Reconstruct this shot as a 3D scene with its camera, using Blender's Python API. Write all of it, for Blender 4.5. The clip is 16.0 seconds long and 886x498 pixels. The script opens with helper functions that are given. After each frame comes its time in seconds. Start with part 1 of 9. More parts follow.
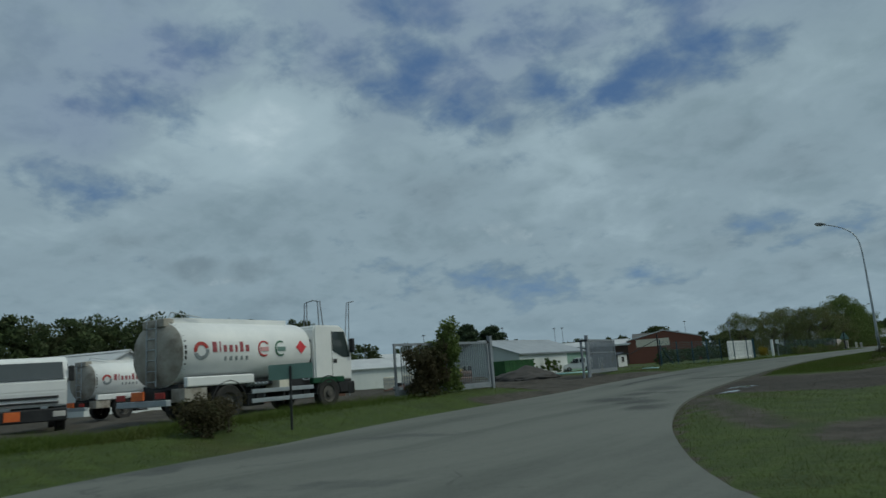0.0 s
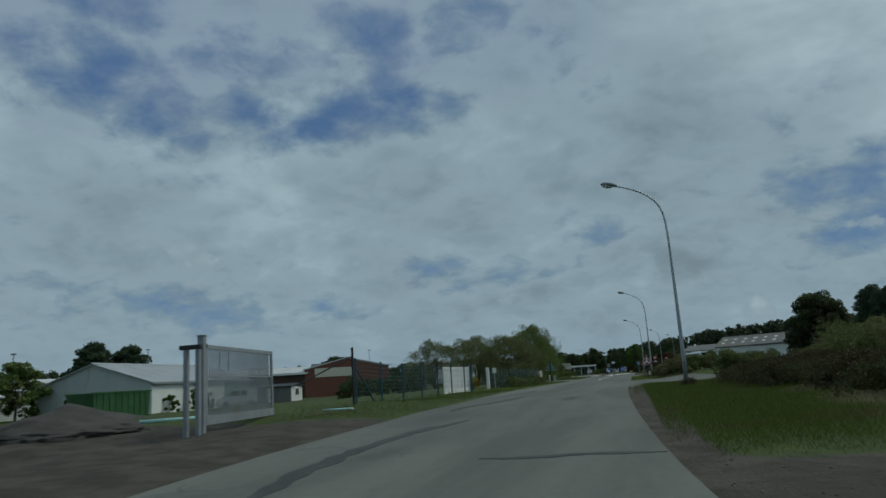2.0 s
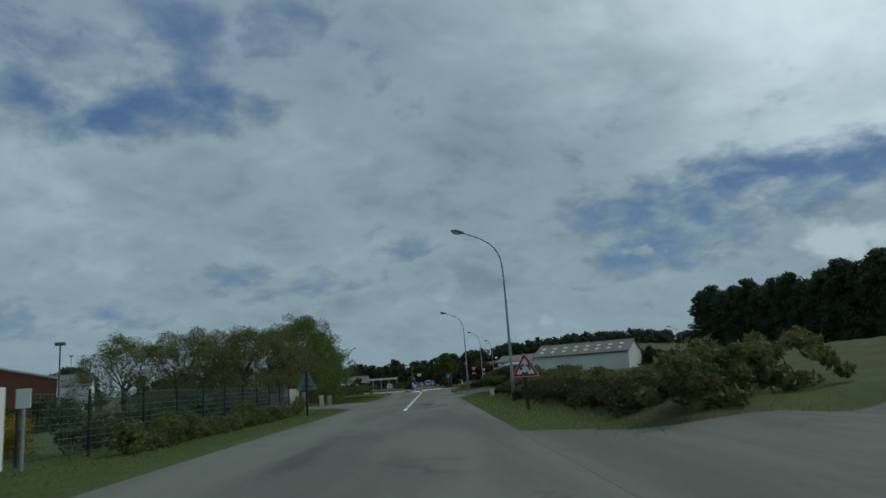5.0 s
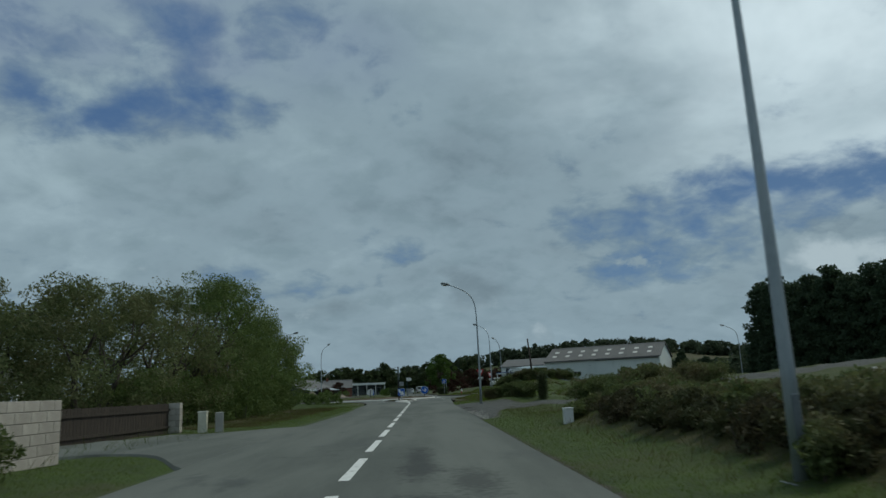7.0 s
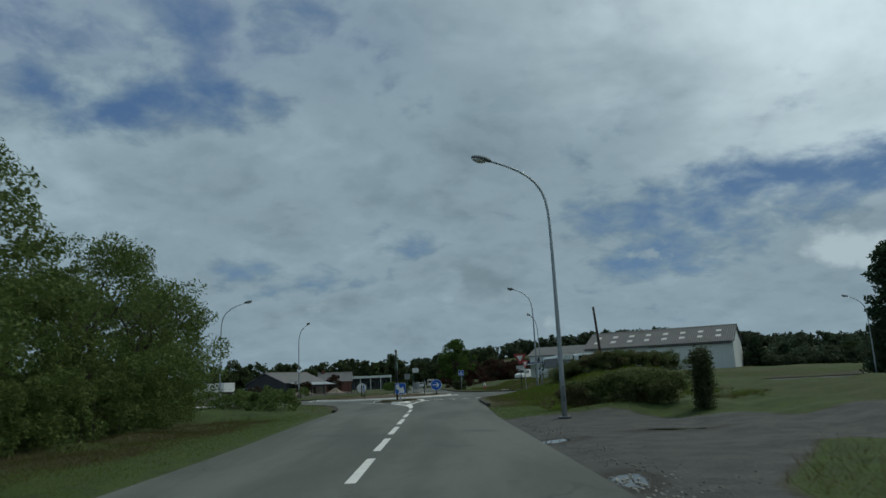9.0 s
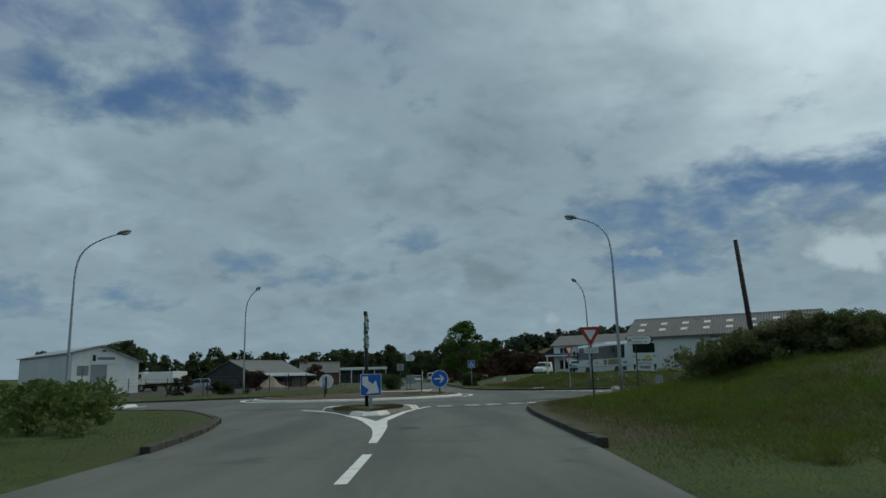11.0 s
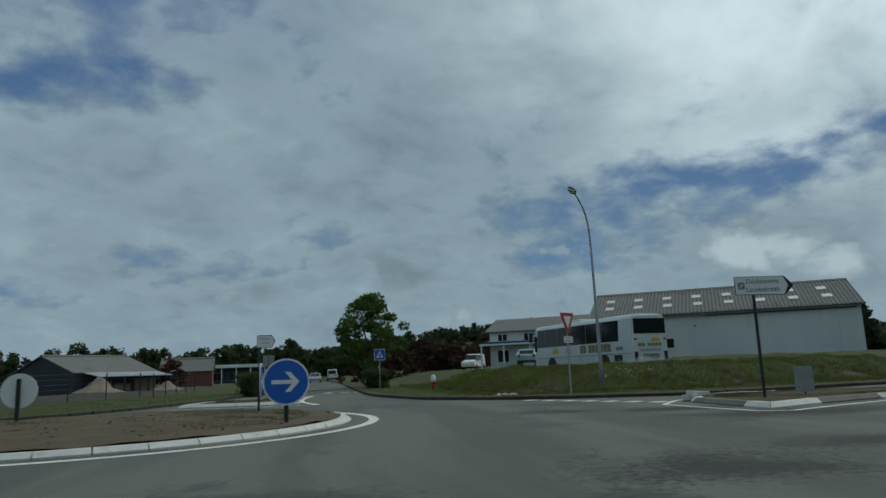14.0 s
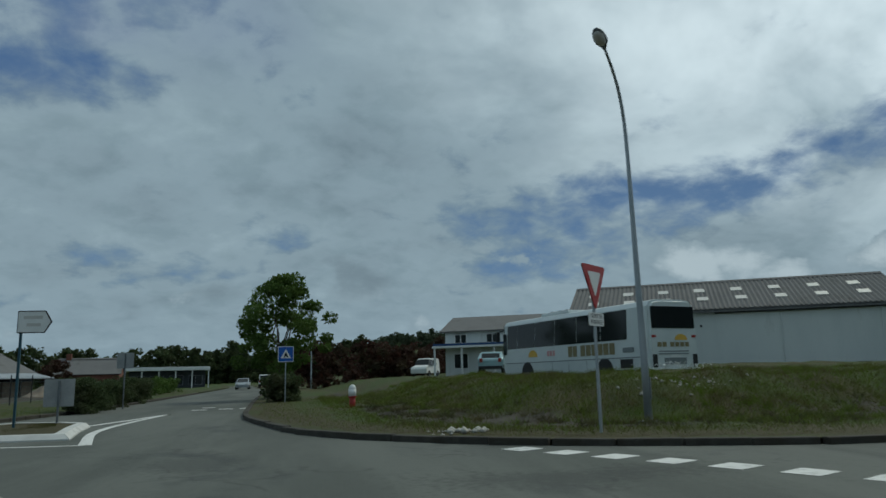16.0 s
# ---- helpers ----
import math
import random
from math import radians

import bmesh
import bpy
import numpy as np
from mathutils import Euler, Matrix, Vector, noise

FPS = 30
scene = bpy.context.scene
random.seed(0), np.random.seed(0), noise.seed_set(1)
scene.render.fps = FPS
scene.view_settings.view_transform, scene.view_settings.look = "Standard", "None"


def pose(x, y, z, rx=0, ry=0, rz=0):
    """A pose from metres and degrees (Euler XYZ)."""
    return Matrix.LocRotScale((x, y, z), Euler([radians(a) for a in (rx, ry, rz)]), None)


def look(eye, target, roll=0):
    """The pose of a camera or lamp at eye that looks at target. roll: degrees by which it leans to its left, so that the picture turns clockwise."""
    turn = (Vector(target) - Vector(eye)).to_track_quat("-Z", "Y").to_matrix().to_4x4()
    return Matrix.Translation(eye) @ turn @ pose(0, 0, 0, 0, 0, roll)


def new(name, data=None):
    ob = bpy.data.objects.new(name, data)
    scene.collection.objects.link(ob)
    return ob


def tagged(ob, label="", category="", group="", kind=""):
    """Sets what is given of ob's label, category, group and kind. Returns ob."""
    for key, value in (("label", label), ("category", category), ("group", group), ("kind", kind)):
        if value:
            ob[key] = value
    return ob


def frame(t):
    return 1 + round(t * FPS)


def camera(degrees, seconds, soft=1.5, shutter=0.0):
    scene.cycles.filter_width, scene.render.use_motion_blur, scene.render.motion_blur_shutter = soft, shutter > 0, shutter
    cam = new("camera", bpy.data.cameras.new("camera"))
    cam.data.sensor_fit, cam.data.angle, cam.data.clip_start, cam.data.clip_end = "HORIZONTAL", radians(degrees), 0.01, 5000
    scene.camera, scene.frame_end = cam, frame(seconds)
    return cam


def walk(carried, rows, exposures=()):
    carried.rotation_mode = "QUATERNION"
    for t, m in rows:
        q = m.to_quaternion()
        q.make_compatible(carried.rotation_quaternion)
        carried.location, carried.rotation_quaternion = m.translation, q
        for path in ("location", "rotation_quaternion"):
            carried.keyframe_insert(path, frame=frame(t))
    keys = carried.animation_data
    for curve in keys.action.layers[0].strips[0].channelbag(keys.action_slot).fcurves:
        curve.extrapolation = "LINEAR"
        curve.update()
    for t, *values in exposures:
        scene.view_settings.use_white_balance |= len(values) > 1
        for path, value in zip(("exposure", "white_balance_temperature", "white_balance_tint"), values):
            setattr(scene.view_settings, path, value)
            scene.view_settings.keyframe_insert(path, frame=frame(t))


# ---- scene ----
cam = camera(64.3, 16.0, soft=1.5, shutter=0.15)
PATH = [
    (0, (-1.195, -1.893, 0.729), (-2.449, -0.373, 1.071), -4.1),
    (0.5, (-4.099, 2.238, 0.647), (-5.19, 3.877, 1.001), -4.8),
    (1, (-6.684, 7.138, 0.577), (-7.575, 8.891, 0.942), -4.7),
    (1.5, (-8.788, 11.99, 0.67), (-9.473, 13.833, 1.034), -4.1),
    (2, (-10.305, 17.658, 0.706), (-10.785, 19.564, 1.076), -3.6),
    (2.5, (-11.139, 23.239, 0.776), (-11.436, 25.181, 1.148), -3.8),
    (3, (-11.648, 29.579, 0.94), (-11.769, 31.541, 1.309), -3.7),
    (3.5, (-11.828, 35.502, 1.063), (-11.833, 37.469, 1.423), -3.7),
    (6, (-12.313, 65.783, 1.071), (-12.241, 67.745, 1.45), -3.6),
    (6.5, (-12.307, 71.793, 1.096), (-12.233, 73.755, 1.478), -2.9),
    (7, (-12.31, 78.665, 1.117), (-12.235, 80.625, 1.504), -2.6),
    (7.5, (-12.218, 85.314, 1.126), (-12.153, 87.276, 1.505), -2.4),
    (8, (-12.272, 92.074, 1.084), (-12.214, 94.037, 1.464), -2.7),
    (8.5, (-12.286, 98.236, 1.141), (-12.233, 100.2, 1.516), -2.5),
    (9, (-12.243, 104.768, 1.224), (-12.2, 106.732, 1.594), -2.6),
    (11.5, (-12.316, 132.707, 1.131), (-12.274, 134.675, 1.482), -1.1),
    (12, (-12.147, 137.285, 1.143), (-12.088, 139.253, 1.491), -0.9),
    (12.5, (-11.994, 141.24, 1.158), (-11.914, 143.208, 1.505), -1.0),
    (13, (-11.768, 145.325, 1.13), (-11.665, 147.293, 1.474), -1.0),
    (13.5, (-11.422, 148.998, 1.122), (-11.285, 150.963, 1.467), -1.3),
    (14, (-10.767, 152.836, 1.121), (-10.487, 154.787, 1.459), -2.2),
    (14.5, (-10.004, 156.322, 1.087), (-9.578, 158.247, 1.428), -2.3),
    (15, (-9.067, 159.853, 1.117), (-8.572, 161.76, 1.459), -2.4),
    (15.5, (-8.353, 162.846, 1.122), (-7.848, 164.75, 1.468), -2.6),
    (16, (-7.859, 165.883, 1.128), (-7.468, 167.812, 1.481), -1.4),
]
walk(cam, [(t, look(eye, aim, roll)) for t, eye, aim, roll in PATH])

# ---------------------------------------------------------------- sky and sun
SUN_AZ, SUN_EL = radians(60.0), radians(52.0)      # azimuth from +y towards +x


def nd(tree, kind, at=(0, 0), **values):
    n = tree.nodes.new(kind)
    for k, v in values.items():
        if k in n.inputs:
            n.inputs[k].default_value = v
    return n


def math_node(tree, op, a, b=None, c=None, clamp=False):
    n = tree.nodes.new("ShaderNodeMath")
    n.operation, n.use_clamp = op, clamp
    for i, v in enumerate((a, b, c)):
        if v is None:
            continue
        if isinstance(v, (int, float)):
            n.inputs[i].default_value = v
        else:
            tree.links.new(v, n.inputs[i])
    return n.outputs[0]


def mix_col(tree, fac, a, b, blend="MIX"):
    n = tree.nodes.new("ShaderNodeMix")
    n.data_type, n.blend_type, n.clamp_factor = "RGBA", blend, True
    for sock, v in ((n.inputs[0], fac), (n.inputs[6], a), (n.inputs[7], b)):
        if isinstance(v, (int, float)):
            sock.default_value = v
        elif isinstance(v, tuple):
            sock.default_value = (*v[:3], 1.0)
        else:
            tree.links.new(v, sock)
    return n.outputs[2]


def ramp(tree, fac, lo, hi):
    n = tree.nodes.new("ShaderNodeMapRange")
    n.interpolation_type = "SMOOTHSTEP"
    tree.links.new(fac, n.inputs[0])
    n.inputs[1].default_value, n.inputs[2].default_value = lo, hi
    return n.outputs[0]


def noise_node(tree, vec, scale, detail=4.0, rough=0.55, distortion=0.0):
    n = tree.nodes.new("ShaderNodeTexNoise")
    n.inputs["Scale"].default_value, n.inputs["Detail"].default_value = scale, detail
    n.inputs["Roughness"].default_value, n.inputs["Distortion"].default_value = rough, distortion
    tree.links.new(vec, n.inputs["Vector"])
    return n.outputs["Fac"]


def build_world():
    world = bpy.data.worlds.new("sky")
    scene.world = world
    world.use_nodes = True
    t = world.node_tree
    t.nodes.clear()
    out, bg = t.nodes.new("ShaderNodeOutputWorld"), t.nodes.new("ShaderNodeBackground")
    t.links.new(bg.outputs[0], out.inputs[0])
    sky = t.nodes.new("ShaderNodeTexSky")
    sky.sky_type, sky.sun_disc = "NISHITA", False
    sky.sun_elevation, sky.sun_rotation = SUN_EL, SUN_AZ
    co = t.nodes.new("ShaderNodeTexCoord").outputs["Generated"]
    sep = t.nodes.new("ShaderNodeSeparateXYZ")
    t.links.new(co, sep.inputs[0])
    up = math_node(t, "MAXIMUM", sep.outputs[2], 0.0)
    depth = math_node(t, "ADD", up, 0.36)
    flat = t.nodes.new("ShaderNodeCombineXYZ")
    t.links.new(math_node(t, "DIVIDE", sep.outputs[0], depth), flat.inputs[0])
    t.links.new(math_node(t, "DIVIDE", sep.outputs[1], depth), flat.inputs[1])
    plane = flat.outputs[0]
    spread = lambda n, k: math_node(t, "MULTIPLY", math_node(t, "SUBTRACT", n, 0.5), k)
    add = lambda a, b: math_node(t, "ADD", a, b)
    # the cloud deck with ragged gaps where the blue shows
    big = noise_node(t, plane, 1.3, 3.0, 0.5, 0.4)
    mid = noise_node(t, plane, 4.6, 6.0, 0.55, 0.3)
    fine = noise_node(t, plane, 13.0, 6.0, 0.58, 0.25)
    cover = add(add(spread(big, 0.40), spread(mid, 1.15)), spread(fine, 0.85))
    squash = t.nodes.new("ShaderNodeVectorMath")
    squash.operation = "MULTIPLY"
    squash.inputs[1].default_value = (1.0, 1.0, FLATNESS)
    t.links.new(co, squash.inputs[0])

    def patches(rows):
        """The strongest of several soft oval patches of sky."""
        best = None
        for az, el, wide, amount in rows:
            a, e = radians(az), radians(el)
            d = t.nodes.new("ShaderNodeVectorMath")
            d.operation = "DISTANCE"
            t.links.new(squash.outputs[0], d.inputs[0])
            d.inputs[1].default_value = (math.sin(a) * math.cos(e), math.cos(a) * math.cos(e), FLATNESS * math.sin(e))
            near = math_node(t, "MULTIPLY", math_node(t, "SUBTRACT", 1.0, ramp(t, d.outputs["Value"], 0.0, radians(wide))), amount)
            best = near if best is None else math_node(t, "MAXIMUM", best, near)
        return best

    cover = math_node(t, "SUBTRACT", cover, patches(GAPS))
    dense = ramp(t, cover, -0.78, -0.15)
    # thick grey bases against thin bright parts
    shade = noise_node(t, plane, 2.2, 5.0, 0.52, 0.4)
    billow = noise_node(t, plane, 7.5, 6.0, 0.55, 0.3)
    light = add(add(spread(shade, 1.3), spread(billow, 0.95)), spread(fine, 0.35))
    light = add(light, math_node(t, "SUBTRACT", patches(BRIGHT), patches(DARK)))
    body = mix_col(t, ramp(t, light, -0.55, 0.05), (0.178, 0.246, 0.274), (0.248, 0.338, 0.368))
    body = mix_col(t, ramp(t, light, 0.02, 0.55), body, (0.375, 0.488, 0.512))
    body = mix_col(t, ramp(t, light, 0.50, 1.10), body, (0.56, 0.675, 0.685))
    # high thin cloud with the blue behind it
    veil = math_node(t, "MULTIPLY", patches(VEIL), ramp(t, light, 0.45, -0.25))
    body = mix_col(t, veil, body, (0.196, 0.262, 0.372))
    # the thinned edges of the gaps are lit from behind
    rim = math_node(t, "MULTIPLY", ramp(t, cover, -0.42, -0.12), math_node(t, "SUBTRACT", 1.0, ramp(t, cover, -0.08, 0.25)))
    body = mix_col(t, math_node(t, "MULTIPLY", rim, 0.28), body, (0.40, 0.51, 0.55))
    # the deck is thinner and brighter towards the sun
    glow = t.nodes.new("ShaderNodeVectorMath")
    glow.operation = "DOT_PRODUCT"
    t.links.new(co, glow.inputs[0])
    glow.inputs[1].default_value = (math.sin(SUN_AZ) * math.cos(SUN_EL), math.cos(SUN_AZ) * math.cos(SUN_EL), math.sin(SUN_EL))
    toward = math_node(t, "MULTIPLY", ramp(t, glow.outputs["Value"], 0.60, 0.97), ramp(t, shade, 0.25, 0.70))
    body = mix_col(t, toward, body, (1.05, 1.18, 1.16))
    blue = mix_col(t, 1.0, sky.outputs[0], (0.020, 0.020, 0.020), "MULTIPLY")
    blue = mix_col(t, 0.85, blue, (0.092, 0.182, 0.335))
    # a milky veil over the blue close to the horizon
    blue = mix_col(t, math_node(t, "SUBTRACT", 1.0, ramp(t, sep.outputs[2], 0.06, 0.36)), blue, (0.138, 0.245, 0.375))
    col = mix_col(t, dense, blue, body)
    # low heaps of cumulus above the horizon, white on top and grey below
    low = t.nodes.new("ShaderNodeMapping")
    low.inputs["Scale"].default_value = (1.0, 1.0, 1.5)
    t.links.new(co, low.inputs[0])
    curd = noise_node(t, low.outputs[0], 9.0, 7.0, 0.56, 0.15)
    heap = add(curd, math_node(t, "SUBTRACT", patches(HEAPS), 0.06))
    band = math_node(t, "MULTIPLY", ramp(t, sep.outputs[2], 0.025, 0.06),
                     math_node(t, "SUBTRACT", 1.0, ramp(t, sep.outputs[2], 0.17, 0.23)))
    puff = math_node(t, "MULTIPLY", ramp(t, heap, 0.56, 0.625), band)
    curl = noise_node(t, low.outputs[0], 22.0, 5.0, 0.55, 0.2)
    tone = mix_col(t, ramp(t, add(heap, spread(curl, 0.35)), 0.58, 0.80), (0.285, 0.375, 0.405), (0.50, 0.595, 0.605))
    col = mix_col(t, math_node(t, "MULTIPLY", puff, 0.9), col, tone)
    # dull grey scraps drifting low
    scrap = ramp(t, add(math_node(t, "SUBTRACT", patches(SCRAPS), 0.34), spread(curd, 1.7)), -0.04, 0.34)
    col = mix_col(t, math_node(t, "MULTIPLY", scrap, 0.70), col, mix_col(t, ramp(t, curl, 0.35, 0.65), (0.178, 0.242, 0.268), (0.235, 0.315, 0.342)))
    haze = math_node(t, "SUBTRACT", 1.0, ramp(t, sep.outputs[2], -0.02, 0.14))
    col = mix_col(t, math_node(t, "MULTIPLY", haze, 0.50), col, (0.285, 0.385, 0.43))
    col = mix_col(t, 1.0, col, (0.82, 0.855, 0.915), "MULTIPLY")
    t.links.new(col, bg.inputs[0])
    bg.inputs[1].default_value = 1.0


# patches of sky: azimuth, elevation, half-width in degrees, strength
FLATNESS = 2.1
GAPS = (
    (-57, 25.8, 9, 0.50), (-51.5, 25.3, 9, 0.50), (-47.5, 24.6, 8, 0.50), (-43.3, 22.9, 8, 0.52), (-40.3, 25, 7, 0.50), (-36.7, 21.2, 8, 0.53), (-29.3, 21.6, 8, 0.54), (-27, 20, 6, 0.50),
    (-24.2, 20.6, 7, 0.58), (-22, 22.2, 8, 0.55), (-17, 22.4, 8, 0.56), (-13.2, 22.2, 6, 0.52), (-41, 28.4, 9, 0.45), (-20, 27.7, 10, 0.45), (-12.2, 27.6, 7, 0.40), (-30, 26, 8, 0.36),
    (-66.5, 15.1, 8, 0.50), (-63, 21.6, 9, 0.40), (-8.3, 28.2, 8, 0.36), (38.8, 24.6, 5, 0.34),
    (16.3, 8.6, 7, 0.52), (17.4, 11.8, 8, 0.58), (20.5, 9.6, 8, 0.60), (21, 12.7, 8.5, 0.62), (25, 10.6, 7.5, 0.58), (25, 13.8, 8.5, 0.60), (29, 13.4, 8.5, 0.62), (29.5, 12.0, 7, 0.55), (34, 13.6, 8, 0.60), (38, 14.2, 8, 0.60), (23, 11.6, 8, 0.66), (28, 11.0, 6, 0.5),
    (42.3, 14.8, 8, 0.60), (47.4, 15.3, 9, 0.60), (53, 16.5, 11, 0.6), (61, 18, 13, 0.55),
    (-42.3, 7.7, 7, 0.38), (-36.5, 7.0, 7, 0.42), (-30.9, 6.3, 7.5, 0.44), (-24.5, 6.5, 5, 0.44), (-14.2, 8.5, 6.5, 0.38), (-9, 8.2, 5, 0.32), (-0.1, 11.5, 5, 0.33), (-6, 8.1, 4, 0.30),
    (95, 26, 17.4, 0.51), (150, 30, 20.3, 0.51), (-120, 28, 20.3, 0.51), (-165, 40, 20.3, 0.46), (10, 55, 17.4, 0.41))
VEIL = ((-58, 26, 24, 0.9), (-38, 27, 22, 0.85), (-20, 27, 18, 0.8), (-8, 27.5, 14, 0.55), (-68, 20, 16, 0.7))
BRIGHT = (
    (-51.6, 20.4, 11, 0.62), (-57, 18, 11, 0.45), (-7.4, 18, 10, 0.40), (-28.6, 16.2, 12, 0.25), (-39.8, 18.2, 9, 0.30), (24.3, 23.7, 20, 0.28), (30, 20, 14, 0.36), (17.3, 20.6, 10, 0.34), (14, 27, 14, 0.36),
    (33.4, 17.4, 10, 0.42), (43.5, 19.5, 15, 0.60), (45.3, 9.8, 9, 0.45), (52, 24, 16, 0.7), (9.5, 3.8, 4, 0.4), (-20.4, 3.7, 3.5, 0.4))
DARK = ((-13.9, 16.3, 7, 0.30), (4, 19.1, 9, 0.42), (8, 23.3, 8, 0.25), (-4.8, 17.5, 12, 0.22), (-13.5, 15, 10, 0.22), (-40, 14.8, 7, 0.25), (-18, 15.9, 6, 0.2), (2, 15, 9, 0.2))
HEAPS = ((31.5, 8.0, 5.5, 0.40), (34.5, 8.2, 5.5, 0.42), (37.8, 6.9, 5, 0.36), (45, 7.2, 6, 0.34), (-20.4, 3.7, 2.6, 0.16), (-30.7, 3.6, 2.6, 0.12), (9.5, 3.8, 3, 0.15))
SCRAPS = ((-54.4, 8.9, 4.6, 0.62), (-59.5, 9.2, 4.4, 0.58), (-44.1, 8.7, 3.4, 0.60), (-65, 10.9, 5, 0.5), (-13.4, 5.4, 5, 0.45), (4.8, 8.1, 5, 0.52), (-6.7, 6.7, 4, 0.45), (1.5, 9.4, 4, 0.42), (8.6, 10.2, 4, 0.42), (28.2, 7.2, 4.5, 0.42))
build_world()

sun = bpy.data.lights.new("sun", "SUN")
sun.energy, sun.angle, sun.color = 1.05, radians(16), (1.0, 1.0, 0.80)
sun_ob = new("sun", sun)
sun_ob.matrix_world = look((0, 0, 0), (-math.sin(SUN_AZ) * math.cos(SUN_EL), -math.cos(SUN_AZ) * math.cos(SUN_EL), -math.sin(SUN_EL)))

# ---------------------------------------------------------------- materials
def surface(name, c1, c2, scale=2.0, rough=0.7, metal=0.0, bump=0.15, fine=30.0, wear=None, wear_at=(0.55, 0.75), wear_scale=0.8, spec=0.4, world_space=False, stretch=(1, 1, 1), vary=0.0):
    m = bpy.data.materials.new(name)
    m.use_nodes = True
    t = m.node_tree
    bsdf = t.nodes["Principled BSDF"]
    if world_space:
        vec = t.nodes.new("ShaderNodeNewGeometry").outputs["Position"]
    else:
        vec = t.nodes.new("ShaderNodeTexCoord").outputs["Object"]
    mp = t.nodes.new("ShaderNodeMapping")
    mp.inputs["Scale"].default_value = stretch
    t.links.new(vec, mp.inputs[0])
    vec = mp.outputs[0]
    a = noise_node(t, vec, scale, 5.0, 0.6)
    b = noise_node(t, vec, fine, 3.0, 0.6)
    col = mix_col(t, ramp(t, math_node(t, "ADD", math_node(t, "MULTIPLY", a, 0.7), math_node(t, "MULTIPLY", b, 0.3)), 0.32, 0.68), c1, c2)
    if wear:
        w = noise_node(t, vec, wear_scale, 6.0, 0.65)
        col = mix_col(t, ramp(t, w, *wear_at), col, wear)
    if vary:
        info = t.nodes.new("ShaderNodeObjectInfo")
        hsv = t.nodes.new("ShaderNodeHueSaturation")
        t.links.new(col, hsv.inputs["Color"])
        t.links.new(math_node(t, "ADD", math_node(t, "MULTIPLY", info.outputs["Random"], vary), 1.0 - vary / 2), hsv.inputs["Value"])
        col = hsv.outputs[0]
    t.links.new(col, bsdf.inputs["Base Color"])
    t.links.new(math_node(t, "ADD", math_node(t, "MULTIPLY", a, 0.25), rough - 0.12, clamp=True), bsdf.inputs["Roughness"])
    bsdf.inputs["Metallic"].default_value = metal
    bsdf.inputs["Specular IOR Level"].default_value = spec
    if bump:
        bp = t.nodes.new("ShaderNodeBump")
        bp.inputs["Strength"].default_value, bp.inputs["Distance"].default_value = bump, 0.02
        t.links.new(b, bp.inputs["Height"])
        t.links.new(bp.outputs[0], bsdf.inputs["Normal"])
    return m


def glass_mat(name, tint, rough=0.05, spec=0.6):
    m = bpy.data.materials.new(name)
    m.use_nodes = True
    b = m.node_tree.nodes["Principled BSDF"]
    t = m.node_tree
    n = noise_node(t, t.nodes.new("ShaderNodeTexCoord").outputs["Object"], 1.5, 3.0)
    t.links.new(mix_col(t, n, tint, tuple(v * 1.5 for v in tint)), b.inputs["Base Color"])
    b.inputs["Roughness"].default_value = rough
    b.inputs["Specular IOR Level"].default_value = spec
    return m


def leaf_mat(name, c1, c2, c3):
    """Foliage: each leaf or clump a shade of its own, a little light coming through."""
    m = bpy.data.materials.new(name)
    m.use_nodes = True
    t = m.node_tree
    b = t.nodes["Principled BSDF"]
    g = t.nodes.new("ShaderNodeNewGeometry")
    patch = noise_node(t, g.outputs["Position"], 0.6, 3.0)
    col = mix_col(t, g.outputs["Random Per Island"], c1, c2)
    col = mix_col(t, ramp(t, patch, 0.42, 0.7), col, c3)
    t.links.new(col, b.inputs["Base Color"])
    b.inputs["Roughness"].default_value = 0.65
    b.inputs["Specular IOR Level"].default_value = 0.12
    tr = t.nodes.new("ShaderNodeBsdfTranslucent")
    t.links.new(col, tr.inputs[0])
    mx = t.nodes.new("ShaderNodeMixShader")
    mx.inputs[0].default_value = 0.34
    t.links.new(b.outputs[0], mx.inputs[1])
    t.links.new(tr.outputs[0], mx.inputs[2])
    t.links.new(mx.outputs[0], t.nodes["Material Output"].inputs[0])
    return m


